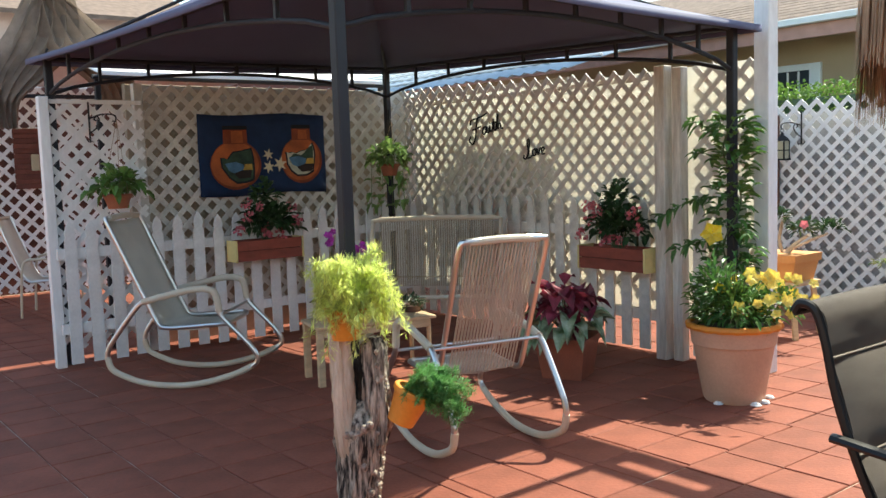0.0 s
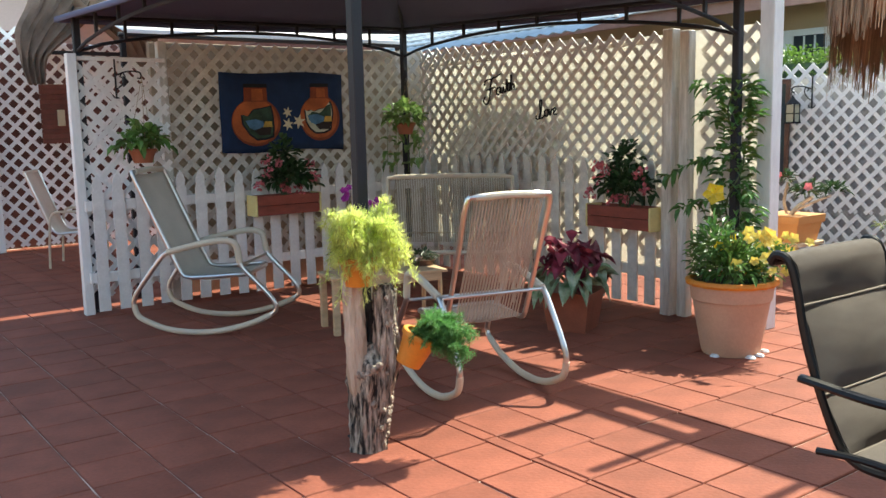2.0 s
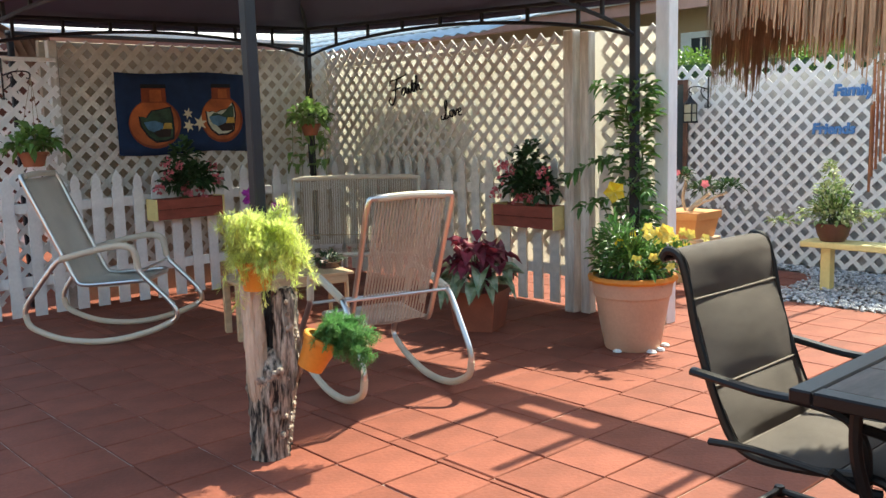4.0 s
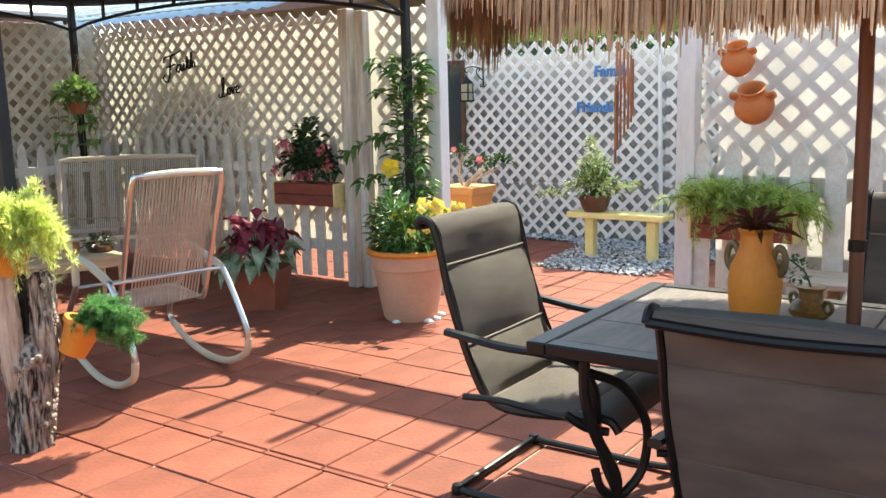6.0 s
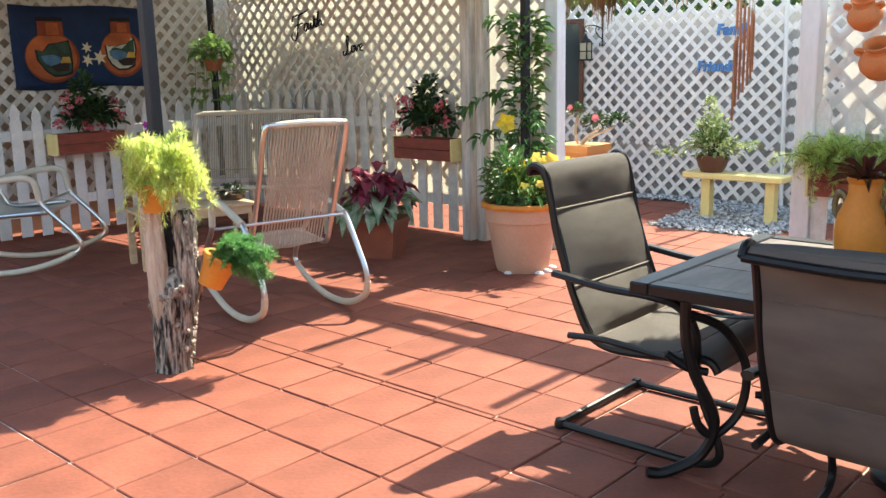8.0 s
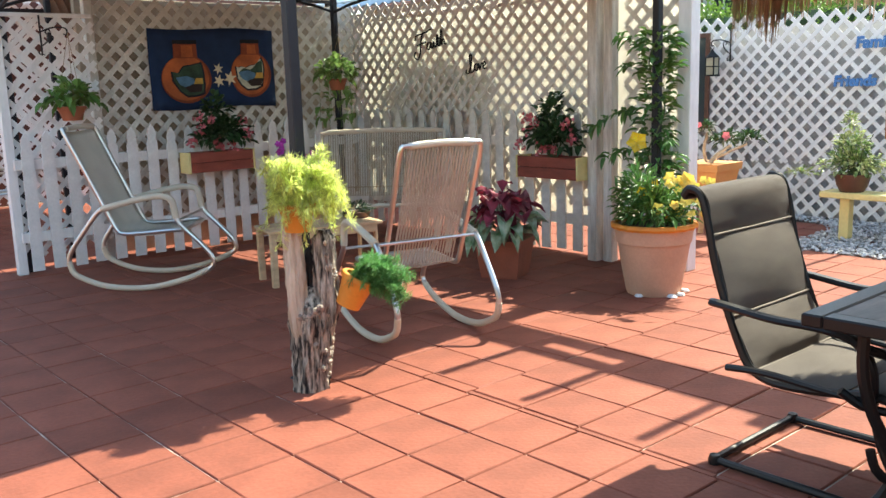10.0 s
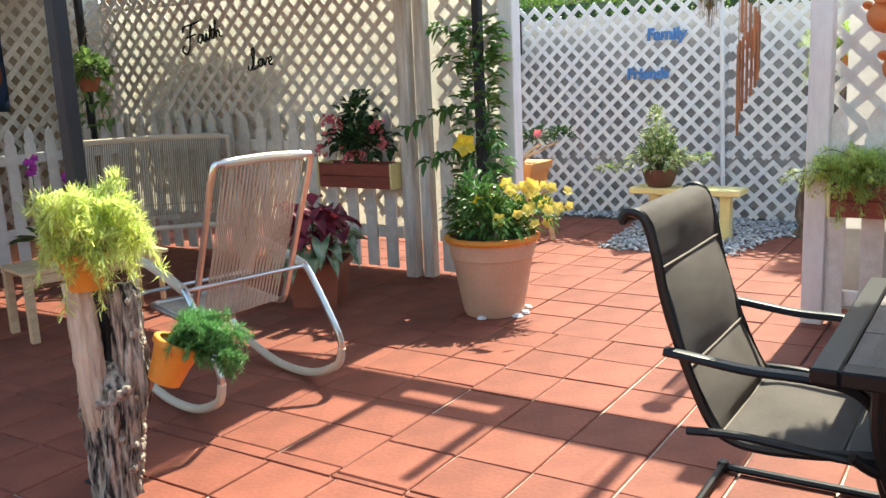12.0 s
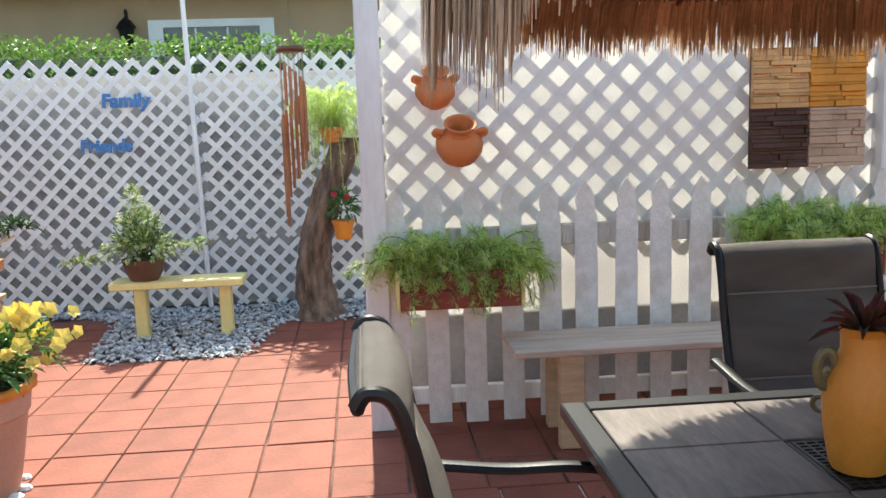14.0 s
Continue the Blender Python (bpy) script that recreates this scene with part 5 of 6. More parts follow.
for c in ((-0.28, -0.38, 0.65), (-0.06, -0.44, 0.57)):
    for k in range(6):
        part("flower", Geo().flower(Vector(c) + jitter(rr, 0.04), (-0.6, -0.7, 0.2), 0.028, 5), L_PURPLE, orchid, "purple orchid flower" if k == 0 else "", smooth=0)
part("leaves", bush_geo(rr, (0, 0, 0.12), (0.14, 0.14, 0.05), 10, 0.18, 0.05, 0.0), L_DARK, orchid, smooth=0)
dish = thing("bonsai_dish", "small trailing plant in a low dish on the pine table", "potted plant", pose(2.98, 5.52, 0.45))
part("dish", Geo().lathe([(0.0, 0), (0.09, 0.0), (0.11, 0.045), (0.10, 0.045), (0.085, 0.03), (0.0, 0.03)], seg=20, cap=False), M_BROWN_POT, dish)
part("leaves", bush_geo(random.Random(72), (0, 0, 0.06), (0.17, 0.12, 0.07), 110, 0.05, 0.02, -0.2), L_DARK, dish, smooth=0)

# ---- wall decorations ----
tap = thing("wall_hanging", "navy cloth wall hanging painted with two orange clay jars", "wall hanging", face_y(2.27, 7.815, 1.365))
W2, H2 = 1.36, 0.775
g = Geo()
vs = []
for i in range(15):
    for j in range(9):
        vs.append((W2 * i / 14, H2 * j / 8 - 0.012 * math.sin(i * 0.5), 0.006 + 0.006 * math.sin(i * 1.3 + j)))
g.add(vs, [(i * 9 + j, (i + 1) * 9 + j, (i + 1) * 9 + j + 1, i * 9 + j + 1) for i in range(14) for j in range(8)])
o = part("cloth", g, M_NAVY, tap, smooth=60)
o.modifiers.new("thickness", "SOLIDIFY").thickness = 0.004


def ring(cx, cy, rx, ry, n=28, a0=0.0, a1=2 * math.pi, rag=0.0, seed=0):
    r3 = random.Random(seed)
    return [(cx + rx * math.cos(a0 + (a1 - a0) * k / n) * (1 + r3.uniform(-rag, rag)), cy + ry * math.sin(a0 + (a1 - a0) * k / n) * (1 + r3.uniform(-rag, rag))) for k in range(n)]


I4 = Matrix.Translation((0, 0, 0.0135))
JARS = (
    (0.371, 0.29, 0.264, 0.235, 0.125, 0.645,
     [(0.205, 0.365), (0.24, 0.36), (0.28, 0.35), (0.31, 0.39), (0.34, 0.42), (0.42, 0.43), (0.535, 0.455), (0.545, 0.43), (0.56, 0.35), (0.565, 0.24), (0.555, 0.14), (0.47, 0.115), (0.37, 0.11), (0.29, 0.165), (0.215, 0.27)], M_P_GREEN, M_P_BLUE),
    (1.086, 0.325, 0.232, 0.232, 0.105, 0.655,
     [(0.90, 0.41), (0.93, 0.395), (0.97, 0.41), (1.02, 0.395), (1.08, 0.42), (1.13, 0.425), (1.17, 0.45), (1.21, 0.50), (1.235, 0.46), (1.245, 0.37), (1.215, 0.20), (1.14, 0.165), (1.03, 0.16), (0.96, 0.21), (0.915, 0.28)], M_P_SKY, M_P_BLUE))


def shrink(outline, k, dv=0.0):
    cu, cv = sum(q[0] for q in outline) / len(outline), sum(q[1] for q in outline) / len(outline)
    return [(cu + (u - cu) * k, cv + (v - cv) * k + dv) for u, v in outline]


for cx, cy, rx, ry, nw, top, hole, sky_mat, lake_mat in JARS:
    jar = part("painted_jar", Geo().prism(ring(cx, cy, rx, ry, 36), 0.002, I4), M_P_RIM, tap, "painted clay jar with a landscape", smooth=0)
    part("painted_glow", Geo().prism(ring(cx - 0.01, cy + 0.008, rx * 0.93, ry * 0.92, 36), 0.0024, I4), M_P_ORANGE, jar, smooth=0)
    part("jar_neck", Geo().prism([(cx - nw, cy + ry * 0.86), (cx + nw, cy + ry * 0.86), (cx + nw * 0.97, top - 0.02), (cx + nw, top), (cx - nw, top), (cx - nw * 0.97, top - 0.02)], 0.0028, I4), M_P_RIM, jar, smooth=0)
    part("neck_glow", Geo().prism([(cx - nw * 0.35, cy + ry * 0.9), (cx + nw * 0.65, cy + ry * 0.9), (cx + nw * 0.6, top - 0.03), (cx - nw * 0.3, top - 0.03)], 0.0034, I4), M_P_ORANGE, jar, smooth=0)
    part("jar_rim", Geo().prism([(cx - nw * 1.03, top - 0.018), (cx + nw * 1.03, top - 0.018), (cx + nw, top + 0.02), (cx - nw, top + 0.02)], 0.004, I4), M_P_BLACK, jar, smooth=0)
    part("painted_border", Geo().prism(hole, 0.003, I4), M_P_BLACK, jar, smooth=0)
    part("painted_sky", Geo().prism(shrink(hole, 0.90), 0.0036, I4), sky_mat, jar, smooth=0)
    hu, hv = sum(q[0] for q in hole) / len(hole), sum(q[1] for q in hole) / len(hole) - 0.02
    part("painted_hill", Geo().prism([(hu - 0.13, hv + 0.02), (hu - 0.08, hv + 0.06), (hu - 0.02, hv + 0.03), (hu + 0.03, hv + 0.06), (hu + 0.09, hv + 0.12), (hu + 0.14, hv + 0.14), (hu + 0.14, hv), (hu + 0.08, hv - 0.04), (hu - 0.12, hv - 0.03)], 0.0042, I4), M_P_GREEN, jar, smooth=0)
    part("painted_water", Geo().prism([(hu - 0.14, hv + 0.02), (hu - 0.03, hv + 0.035), (hu + 0.05, hv + 0.01), (hu + 0.06, hv - 0.05), (hu - 0.02, hv - 0.085), (hu - 0.10, hv - 0.05)], 0.0048, I4), lake_mat, jar, smooth=0)
    part("painted_shore", Geo().prism([(hu - 0.05, hv - 0.075), (hu + 0.05, hv - 0.04), (hu + 0.14, hv - 0.03), (hu + 0.12, hv - 0.12), (hu, hv - 0.125)], 0.0052, I4), M_P_DARK, jar, smooth=0)
    part("painted_hut", Geo().prism([(hu + 0.045, hv - 0.045), (hu + 0.145, hv - 0.045), (hu + 0.14, hv + 0.012), (hu + 0.07, hv + 0.012)], 0.0058, I4), M_P_YELLOW, jar, smooth=0)
for cx, cy, r in ((0.715, 0.385, 0.058), (0.715, 0.265, 0.066), (0.84, 0.29, 0.078)):
    part("painted_flower", Geo().prism([(cx + (r if k % 2 == 0 else r * 0.42) * math.cos(math.pi * k / 6 + 0.3), cy + (r if k % 2 == 0 else r * 0.42) * math.sin(math.pi * k / 6 + 0.3)) for k in range(12)], 0.003, I4), M_P_CREAM, tap, smooth=0)


def script_sign(label, m, strokes, r):
    """A word written in bent wire; each stroke is a run of (u, v) points."""
    sg = thing("wall_sign", label, "sign", m)
    for st in strokes:
        part("wire_letter", Geo().tube(smooth_path([(u, v, 0.006) for u, v in st], 5), r, 6, flat=1.0), M_BLACK_IRON, sg)


script_sign("black wire script sign reading Faith on the cream lattice", face_x(4.675, 6.72, 1.80) @ pose(0, 0, 0, 0, 0, 8), [
    [(0.02, 0.06), (-0.01, 0.02), (0.04, -0.02), (0.09, 0.04), (0.12, 0.14), (0.15, 0.21), (0.19, 0.23)],
    [(0.03, 0.17), (0.05, 0.215), (0.12, 0.22), (0.22, 0.225), (0.30, 0.245)], [(0.06, 0.12), (0.13, 0.125), (0.19, 0.13)],
    [(0.27, 0.11), (0.23, 0.115), (0.205, 0.07), (0.23, 0.045), (0.265, 0.09), (0.275, 0.11), (0.27, 0.06), (0.295, 0.05)],
    [(0.295, 0.05), (0.32, 0.11), (0.32, 0.06), (0.345, 0.055)], [(0.325, 0.135), (0.33, 0.14)],
    [(0.345, 0.055), (0.385, 0.17), (0.375, 0.07), (0.40, 0.055)], [(0.355, 0.125), (0.415, 0.13)],
    [(0.40, 0.055), (0.45, 0.18), (0.44, 0.19), (0.43, 0.06), (0.455, 0.11), (0.475, 0.10), (0.475, 0.06), (0.50, 0.055)]], 0.0085)
script_sign("small dark wire script sign reading Love on the cream lattice", face_x(4.675, 5.95, 1.63) @ pose(0, 0, 0, 0, 0, 4), [
    [(0.01, 0.03), (0.0, 0.0), (0.04, -0.005), (0.075, 0.06), (0.09, 0.15), (0.075, 0.17), (0.06, 0.14), (0.065, 0.05), (0.04, 0.0), (0.09, 0.0), (0.12, 0.02)],
    [(0.155, 0.07), (0.125, 0.06), (0.125, 0.02), (0.155, 0.01), (0.17, 0.045), (0.155, 0.07), (0.185, 0.065)],
    [(0.185, 0.065), (0.195, 0.015), (0.225, 0.07), (0.24, 0.06)], [(0.24, 0.035), (0.275, 0.055), (0.265, 0.08), (0.245, 0.06), (0.245, 0.02), (0.28, 0.015)]], 0.008)
sign = thing("wall_sign", "blue cut-out word sign on the white lattice", "sign", pose(0, 0, 0))
word("Family", 0.155, face_x(7.735, 3.545, 1.755), M_BLUE_SIGN, sign, shear=0.1, bold=0.007)
sign = thing("wall_sign", "blue cut-out word sign on the white lattice", "sign", pose(0, 0, 0))
word("Friends", 0.145, face_x(7.735, 3.75, 1.385), M_BLUE_SIGN, sign, shear=0.1, bold=0.007)


def wall_jar(m):
    j = thing("wall_jar", "orange clay jar hung on the white lattice", "jar", m, group="clay wall jars")
    part("body", Geo().lathe([(0.0, 0.0), (0.045, 0.0), (0.085, 0.03), (0.115, 0.08), (0.118, 0.115), (0.10, 0.155), (0.072, 0.18), (0.068, 0.20), (0.082, 0.225), (0.080, 0.232), (0.068, 0.228), (0.056, 0.20), (0.058, 0.17), (0.03, 0.05)], seg=32, cap=False), M_ORANGE_CLAY, j)
    part("inside", Geo().lathe([(0.0, 0.10), (0.075, 0.12)], seg=20, cap=False), M_BROWN_POT, j)
    for s in (-1, 1):
        part("handle", Geo().tube(smooth_path([(s * 0.098, 0, 0.155), (s * 0.125, 0, 0.17), (s * 0.118, 0, 0.19), (s * 0.082, 0, 0.178)], 4), 0.014, 8), M_ORANGE_CLAY, j)
    return j


wall_jar(pose(4.40, 0.905, 1.385, 0, -32, 0) @ pose(0, 0, 0, 0, 0, 90))
wall_jar(pose(4.41, 1.015, 1.665, 0, -28, 0) @ pose(0, 0, 0, 0, 0, 90) @ Matrix.Scale(0.85, 4))

art = thing("wall_art", "four-panel split-stone relief in honey, amber, brown and buff", "wall art", face_x(4.468, -0.63, 1.29))
part("backing", Geo().box((0, 0, -0.004), (0.62, 0.62, 0.012), 0.003), M_STONE_C, art)
rr = random.Random(81)
for pi, pj, mat in ((0, 1, M_STONE_A), (1, 1, M_STONE_B), (0, 0, M_STONE_C), (1, 0, M_STONE_D)):
    panel = part("panel", Geo().box((pi * 0.31 + 0.001, pj * 0.31 + 0.001, 0.0125), (pi * 0.31 + 0.309, pj * 0.31 + 0.309, 0.02), 0.002), mat, art)
    v = 0.0
    while v < 0.305:
        hgt = min(rr.uniform(0.012, 0.042), 0.308 - v)
        u = 0.0
        while u < 0.305:
            wd = min(rr.uniform(0.07, 0.20), 0.308 - u)
            part("stone_strip", Geo().box((pi * 0.31 + u + 0.001, pj * 0.31 + v + 0.0005, 0.0205), (pi * 0.31 + u + wd, pj * 0.31 + v + hgt - 0.0005, 0.028 + rr.uniform(0, 0.022)), 0.003), mat, panel)
            u += wd
        v += hgt

# wind chime below the arbor
ch = thing("wind_chime", "spiral bamboo wind chime under a red-brown disc", "wind chime", pose(4.26, 1.70, 1.95))
part("disc", Geo().lathe([(0.0, -0.012), (0.062, -0.012), (0.070, 0.0), (0.066, 0.014), (0.0, 0.018)], seg=24), M_POLE, ch)
part("cord", Geo().tube([(0.05, 0, 0.012), (0, 0, 0.14), (0, 0, 1.12)], 0.002, 4).tube([(-0.05, 0, 0.012), (0, 0, 0.14)], 0.002, 4), M_ROPE, ch)
for k in range(14):
    t = 2 * math.pi * k / 14 + 2.6
    top = -0.06 - 0.022 * k
    L = 0.20 + 0.022 * k
    x, y = 0.055 * math.cos(t), 0.055 * math.sin(t)
    part("tube", Geo().tube([(x, y, top), (x, y, top - L)], 0.008, 8), M_BAMBOO, ch)
    part("thread", Geo().tube([(x, y, -0.012), (x, y, top)], 0.0012, 4), M_ROPE, ch)

# ---- bench corner ----
bench = thing("bench", "pale yellow painted timber bench on gravel", "bench", pose(0, 0, 0))
part("seat_plank", Geo().box((6.60, 2.32, 0.395), (6.88, 3.30, 0.45), 0.008), M_YELLOW, bench)
for y in (2.47, 3.10):
    part("leg", Geo().box((6.69, y - 0.045, 0), (6.79, y + 0.045, 0.394), 0.006), M_YELLOW, bench)
bp = thing("bowl_planter", "cream-and-green variegated shrub in a brown bowl", "potted plant", pose(6.74, 3.06, 0.45))
part("bowl", Geo().lathe([(0.0, 0.0), (0.10, 0.0), (0.13, 0.05), (0.155, 0.14), (0.16, 0.165), (0.148, 0.165), (0.14, 0.14)], seg=28), M_BROWN_POT, bp)
soil(bp, 0.138, 0.15)
rr = random.Random(91)
part("stem_bundle", stems_geo(rr, (0, 0, 0.14), (0, 0, 0.36), (0.25, 0.32, 0.30), 26, 0.004), L_STEM, bp)
b = bush_geo(rr, (0, 0, 0.24), (0.28, 0.36, 0.16), 420, 0.055, 0.032, -0.4, 0.3)
for q in (bush_geo(rr, (0, 0.02, 0.42), (0.16, 0.18, 0.18), 220, 0.052, 0.03), bush_geo(rr, (0, 0.04, 0.60), (0.06, 0.07, 0.16), 70, 0.05, 0.028), bush_geo(rr, (-0.1, 0.42, 0.16), (0.08, 0.18, 0.05), 60, 0.055, 0.03), bush_geo(rr, (-0.1, -0.40, 0.26), (0.08, 0.15, 0.05), 50, 0.055, 0.03)):
    b.add(q.v, q.f)
part("leaves", b, L_VARIEG, bp, smooth=0)
part("inner_leaves", bush_geo(rr, (0, 0, 0.30), (0.20, 0.26, 0.22), 220, 0.055, 0.03, -0.3, 0.3, 0.2), L_BRIGHT, bp, smooth=0)

trunk = thing("tree_trunk", "cut leaning tree trunk with ferns and small orange pots", "trunk", pose(7.17, 1.77, 0))
g = Geo()
zs = np.linspace(0, 1.45, 60)
gnarled(g, [Vector((0.05 * math.sin(z * 2.2), 0.07 * math.sin(z * 3.1) - 0.09 * z * z, z)) for z in zs], list(np.interp(zs, [0, 0.08, 0.3, 0.8, 1.2, 1.45], [0.21, 0.165, 0.15, 0.125, 0.11, 0.10])), 40, 0.30, 5.5)
part("trunk", g, M_TRUNK, trunk, smooth=50)
fern_pot("bright fern mound on top of the cut trunk", (7.16, 1.62, 1.42), M_ORANGE_CLAY, 0.10, 0.12, L_CFERN, 0.36, 0.34, 150, 0.85, (0, 0), 0.038, 23, 44)
rr = random.Random(93)
for x, y, z in ((7.0, 1.56, 0.66),):
    p = thing("clay_pot", "small orange clay pot of greenery fixed to the trunk", "potted plant", pose(x, y, z), group="trunk pots")
    part("pot", Geo().lathe(pot_shell(0.06, 0.085, 0.15, 0.012)), M_ORANGE, p)
    soil(p, 0.07, 0.13)
    part("leaves", bush_geo(rr, (0, 0, 0.24), (0.12, 0.12, 0.16), 130, 0.08, 0.028, -0.3, 0.3), L_MID, p, smooth=0)
    part("blossom_cluster", Geo().flower((-0.08, -0.04, 0.34), (-1, 0, 0.2), 0.03).flower((-0.06, 0.06, 0.36), (-1, 0.2, 0.3), 0.026), L_RED, p, smooth=0)

# square planter on a stand, with a desert rose
sq = thing("square_planter", "caramel square planter with a desert rose on a wooden stand", "potted plant", pose(6.05, 4.10, 0.0) @ Matrix.Scale(1.06, 4))
g = Geo()
for z0, z1, a, b2 in ((0.46, 0.62, 0.155, 0.185), (0.62, 0.685, 0.20, 0.205)):
    g.add([(sx * a, sy * a, z0) for sx, sy in ((-1, -1), (1, -1), (1, 1), (-1, 1))] + [(sx * b2, sy * b2, z1) for sx, sy in ((-1, -1), (1, -1), (1, 1), (-1, 1))], [(3, 2, 1, 0), (4, 5, 6, 7)] + [(i, (i + 1) % 4, (i + 1) % 4 + 4, i + 4) for i in range(4)])
part("pot", g, M_SQ_POT, sq)
part("stand_top", Geo().box((-0.2, -0.2, 0.43), (0.2, 0.2, 0.459), 0.004), M_PINE, sq)
for sx in (-1, 1):
    for sy in (-1, 1):
        part("stand_leg", Geo().tube([(sx * 0.15, sy * 0.15, 0.43), (sx * 0.19, sy * 0.20, 0.0)], 0.028, 4), M_PINE, sq, "splayed pine leg")
part("plant_mass", Geo().tube(smooth_path([(0, 0, 0.62), (-0.03, -0.02, 0.68), (0.02, -0.10, 0.78), (0.0, -0.2, 0.84)], 5), [0.035] * 5 + [0.022] * 5 + [0.014] * 6, 8).tube(smooth_path([(0, 0, 0.62), (0.0, 0.06, 0.78), (0.02, 0.04, 0.95)], 5), 0.014, 7).tube(smooth_path([(0, -0.05, 0.72), (0, -0.22, 0.80), (0, -0.36, 0.86)], 5), 0.011, 7), M_DRIFT, sq, "swollen grey branches")
rr = random.Random(95)
b = bush_geo(rr, (0, -0.16, 0.88), (0.10, 0.14, 0.09), 120, 0.075, 0.026)
for q in (bush_geo(rr, (0, -0.38, 0.90), (0.08, 0.10, 0.07), 70, 0.075, 0.026), bush_geo(rr, (0, 0.05, 0.98), (0.06, 0.08, 0.08), 50, 0.07, 0.026)):
    b.add(q.v, q.f)
part("leaves", b, L_DARK, sq, smooth=0)
part("blossom_cluster", Geo().flower((-0.1, -0.22, 0.93), (-1, -0.3, 0.2), 0.04).flower((-0.1, 0.05, 1.02), (-1, -0.3, 0.2), 0.03), L_PINK, sq, smooth=0)

# mirror and lantern
mir = thing("wall_mirror", "narrow brown-framed dark glass panel on the white lattice", "mirror", face_x(7.735, 5.52, 0.93))
part("glass", Geo().box((0.05, 0.05, 0.0), (0.29, 1.02, 0.012), 0.001), M_GLASS_DARK, mir, "dark reflecting glass")
for a, b in (((0, 0), (0.05, 1.07)), ((0.29, 0), (0.34, 1.07)), ((0.05, 0), (0.29, 0.05)), ((0.05, 1.02), (0.29, 1.07))):
    part("frame_bar", Geo().box((*a, 0.0), (*b, 0.03), 0.004), M_BROWN_FRAME, mir)
lan = thing("lantern", "black metal lantern with frosted panes on a scroll bracket", "lantern", pose(7.58, 5.06, 1.52))
part("base", Geo().box((-0.065, -0.065, 0), (0.065, 0.065, 0.018), 0.004), M_BLACK_IRON, lan)
part("pane_box", Geo().box((-0.05, -0.05, 0.018), (0.05, 0.05, 0.20), 0.003), M_LAMP_GLASS, lan, "frosted yellowish panes")
for sx in (-1, 1):
    for sy in (-1, 1):
        part("corner_bar", Geo().box((sx * 0.05 - 0.007, sy * 0.05 - 0.007, 0.018), (sx * 0.05 + 0.007, sy * 0.05 + 0.007, 0.205), 0.002), M_BLACK_IRON, lan)
part("cross_bar", Geo().box((-0.056, -0.056, 0.10), (0.056, 0.056, 0.112), 0.002), M_BLACK_IRON, lan)
part("roof", Geo().lathe([(0.085, 0.205), (0.085, 0.215), (0.03, 0.26), (0.012, 0.29), (0.0, 0.30)], seg=4, cap=False), M_BLACK_IRON, lan)
part("ring", Geo().tube([(0.0, 0.02 * math.cos(t), 0.315 + 0.02 * math.sin(t)) for t in np.linspace(0, 6.28, 10)], 0.003, 5), M_BLACK_IRON, lan)
scroll_bracket(pose(7.735, 4.93, 1.86, 0, 0, 150), "black wrought scroll bracket on the white lattice")

# ---- on and beside the dining table ----
jar = thing("amphora", "tall orange clay jar planted with a dark red bromeliad", "jar", pose(1.91, 0.20, TZ) @ Matrix.Diagonal((0.74, 0.74, 1.0, 1)))
part("body", Geo().lathe([(0.0, 0.0), (0.088, 0.0), (0.098, 0.02), (0.118, 0.10), (0.124, 0.17), (0.112, 0.225), (0.085, 0.27), (0.072, 0.30), (0.072, 0.335), (0.085, 0.352), (0.078, 0.357), (0.062, 0.345)], seg=36), M_ORANGE, jar)
soil(jar, 0.062, 0.345)
for s in (-1, 1):
    part("handle", Geo().tube([(0.0, s * (0.115 + 0.030 * math.cos(t)), 0.25 + 0.044 * math.sin(t)) for t in np.linspace(0, 2 * math.pi, 17)[:-1]], 0.015, 8, closed=True).tube([(0.0, s * (0.112 + 0.012 * math.cos(t)), 0.235 + 0.014 * math.sin(t)) for t in np.linspace(0, 2 * math.pi, 11)[:-1]], 0.010, 7, closed=True), M_OLIVE_GLAZE, jar, "coiled olive-glazed handle", at=pose(0, 0, 0, 0, 0, -12))
rr = random.Random(97)
for k in range(26):
    t = rr.uniform(0, 2 * math.pi)
    d = Vector((math.cos(t), math.sin(t), rr.uniform(0.1, 1.3)))
    part("leaf", Geo().leaf((0.01 * math.cos(t), 0.01 * math.sin(t), 0.345), d, rr.uniform(0.13, 0.22), 0.035, 0.25), L_BROM, jar, smooth=0)
sp = thing("small_urn", "small two-handled olive and orange urn with a jade sprig", "urn", pose(2.16, 0.07, TZ) @ Matrix.Scale(0.92, 4))
part("body", Geo().lathe([(0.0, 0.0), (0.055, 0.0), (0.078, 0.02), (0.082, 0.04), (0.066, 0.062), (0.046, 0.08), (0.044, 0.11), (0.060, 0.125), (0.064, 0.13), (0.050, 0.126)], seg=24), M_HONEY, sp)
for s in (-1, 1):
    part("handle", Geo().tube([(0.0, s * (0.098 + 0.022 * math.cos(t)), 0.062 + 0.022 * math.sin(t)) for t in np.linspace(0, 2 * math.pi, 13)[:-1]], 0.009, 7, closed=True), M_OLIVE_GLAZE, sp, "coiled olive-glazed handle", at=pose(0, 0, 0, 0, 0, -38))
part("stem", Geo().tube(smooth_path([(0, 0, 0.12), (-0.01, 0.02, 0.18), (-0.02, 0.06, 0.22), (-0.02, 0.11, 0.25)], 4), 0.004, 6), L_STEM, sp)
part("leaves", bush_geo(rr, (-0.015, 0.05, 0.19), (0.03, 0.07, 0.07), 60, 0.022, 0.013, -0.8, 0.1), L_MID, sp, smooth=0)
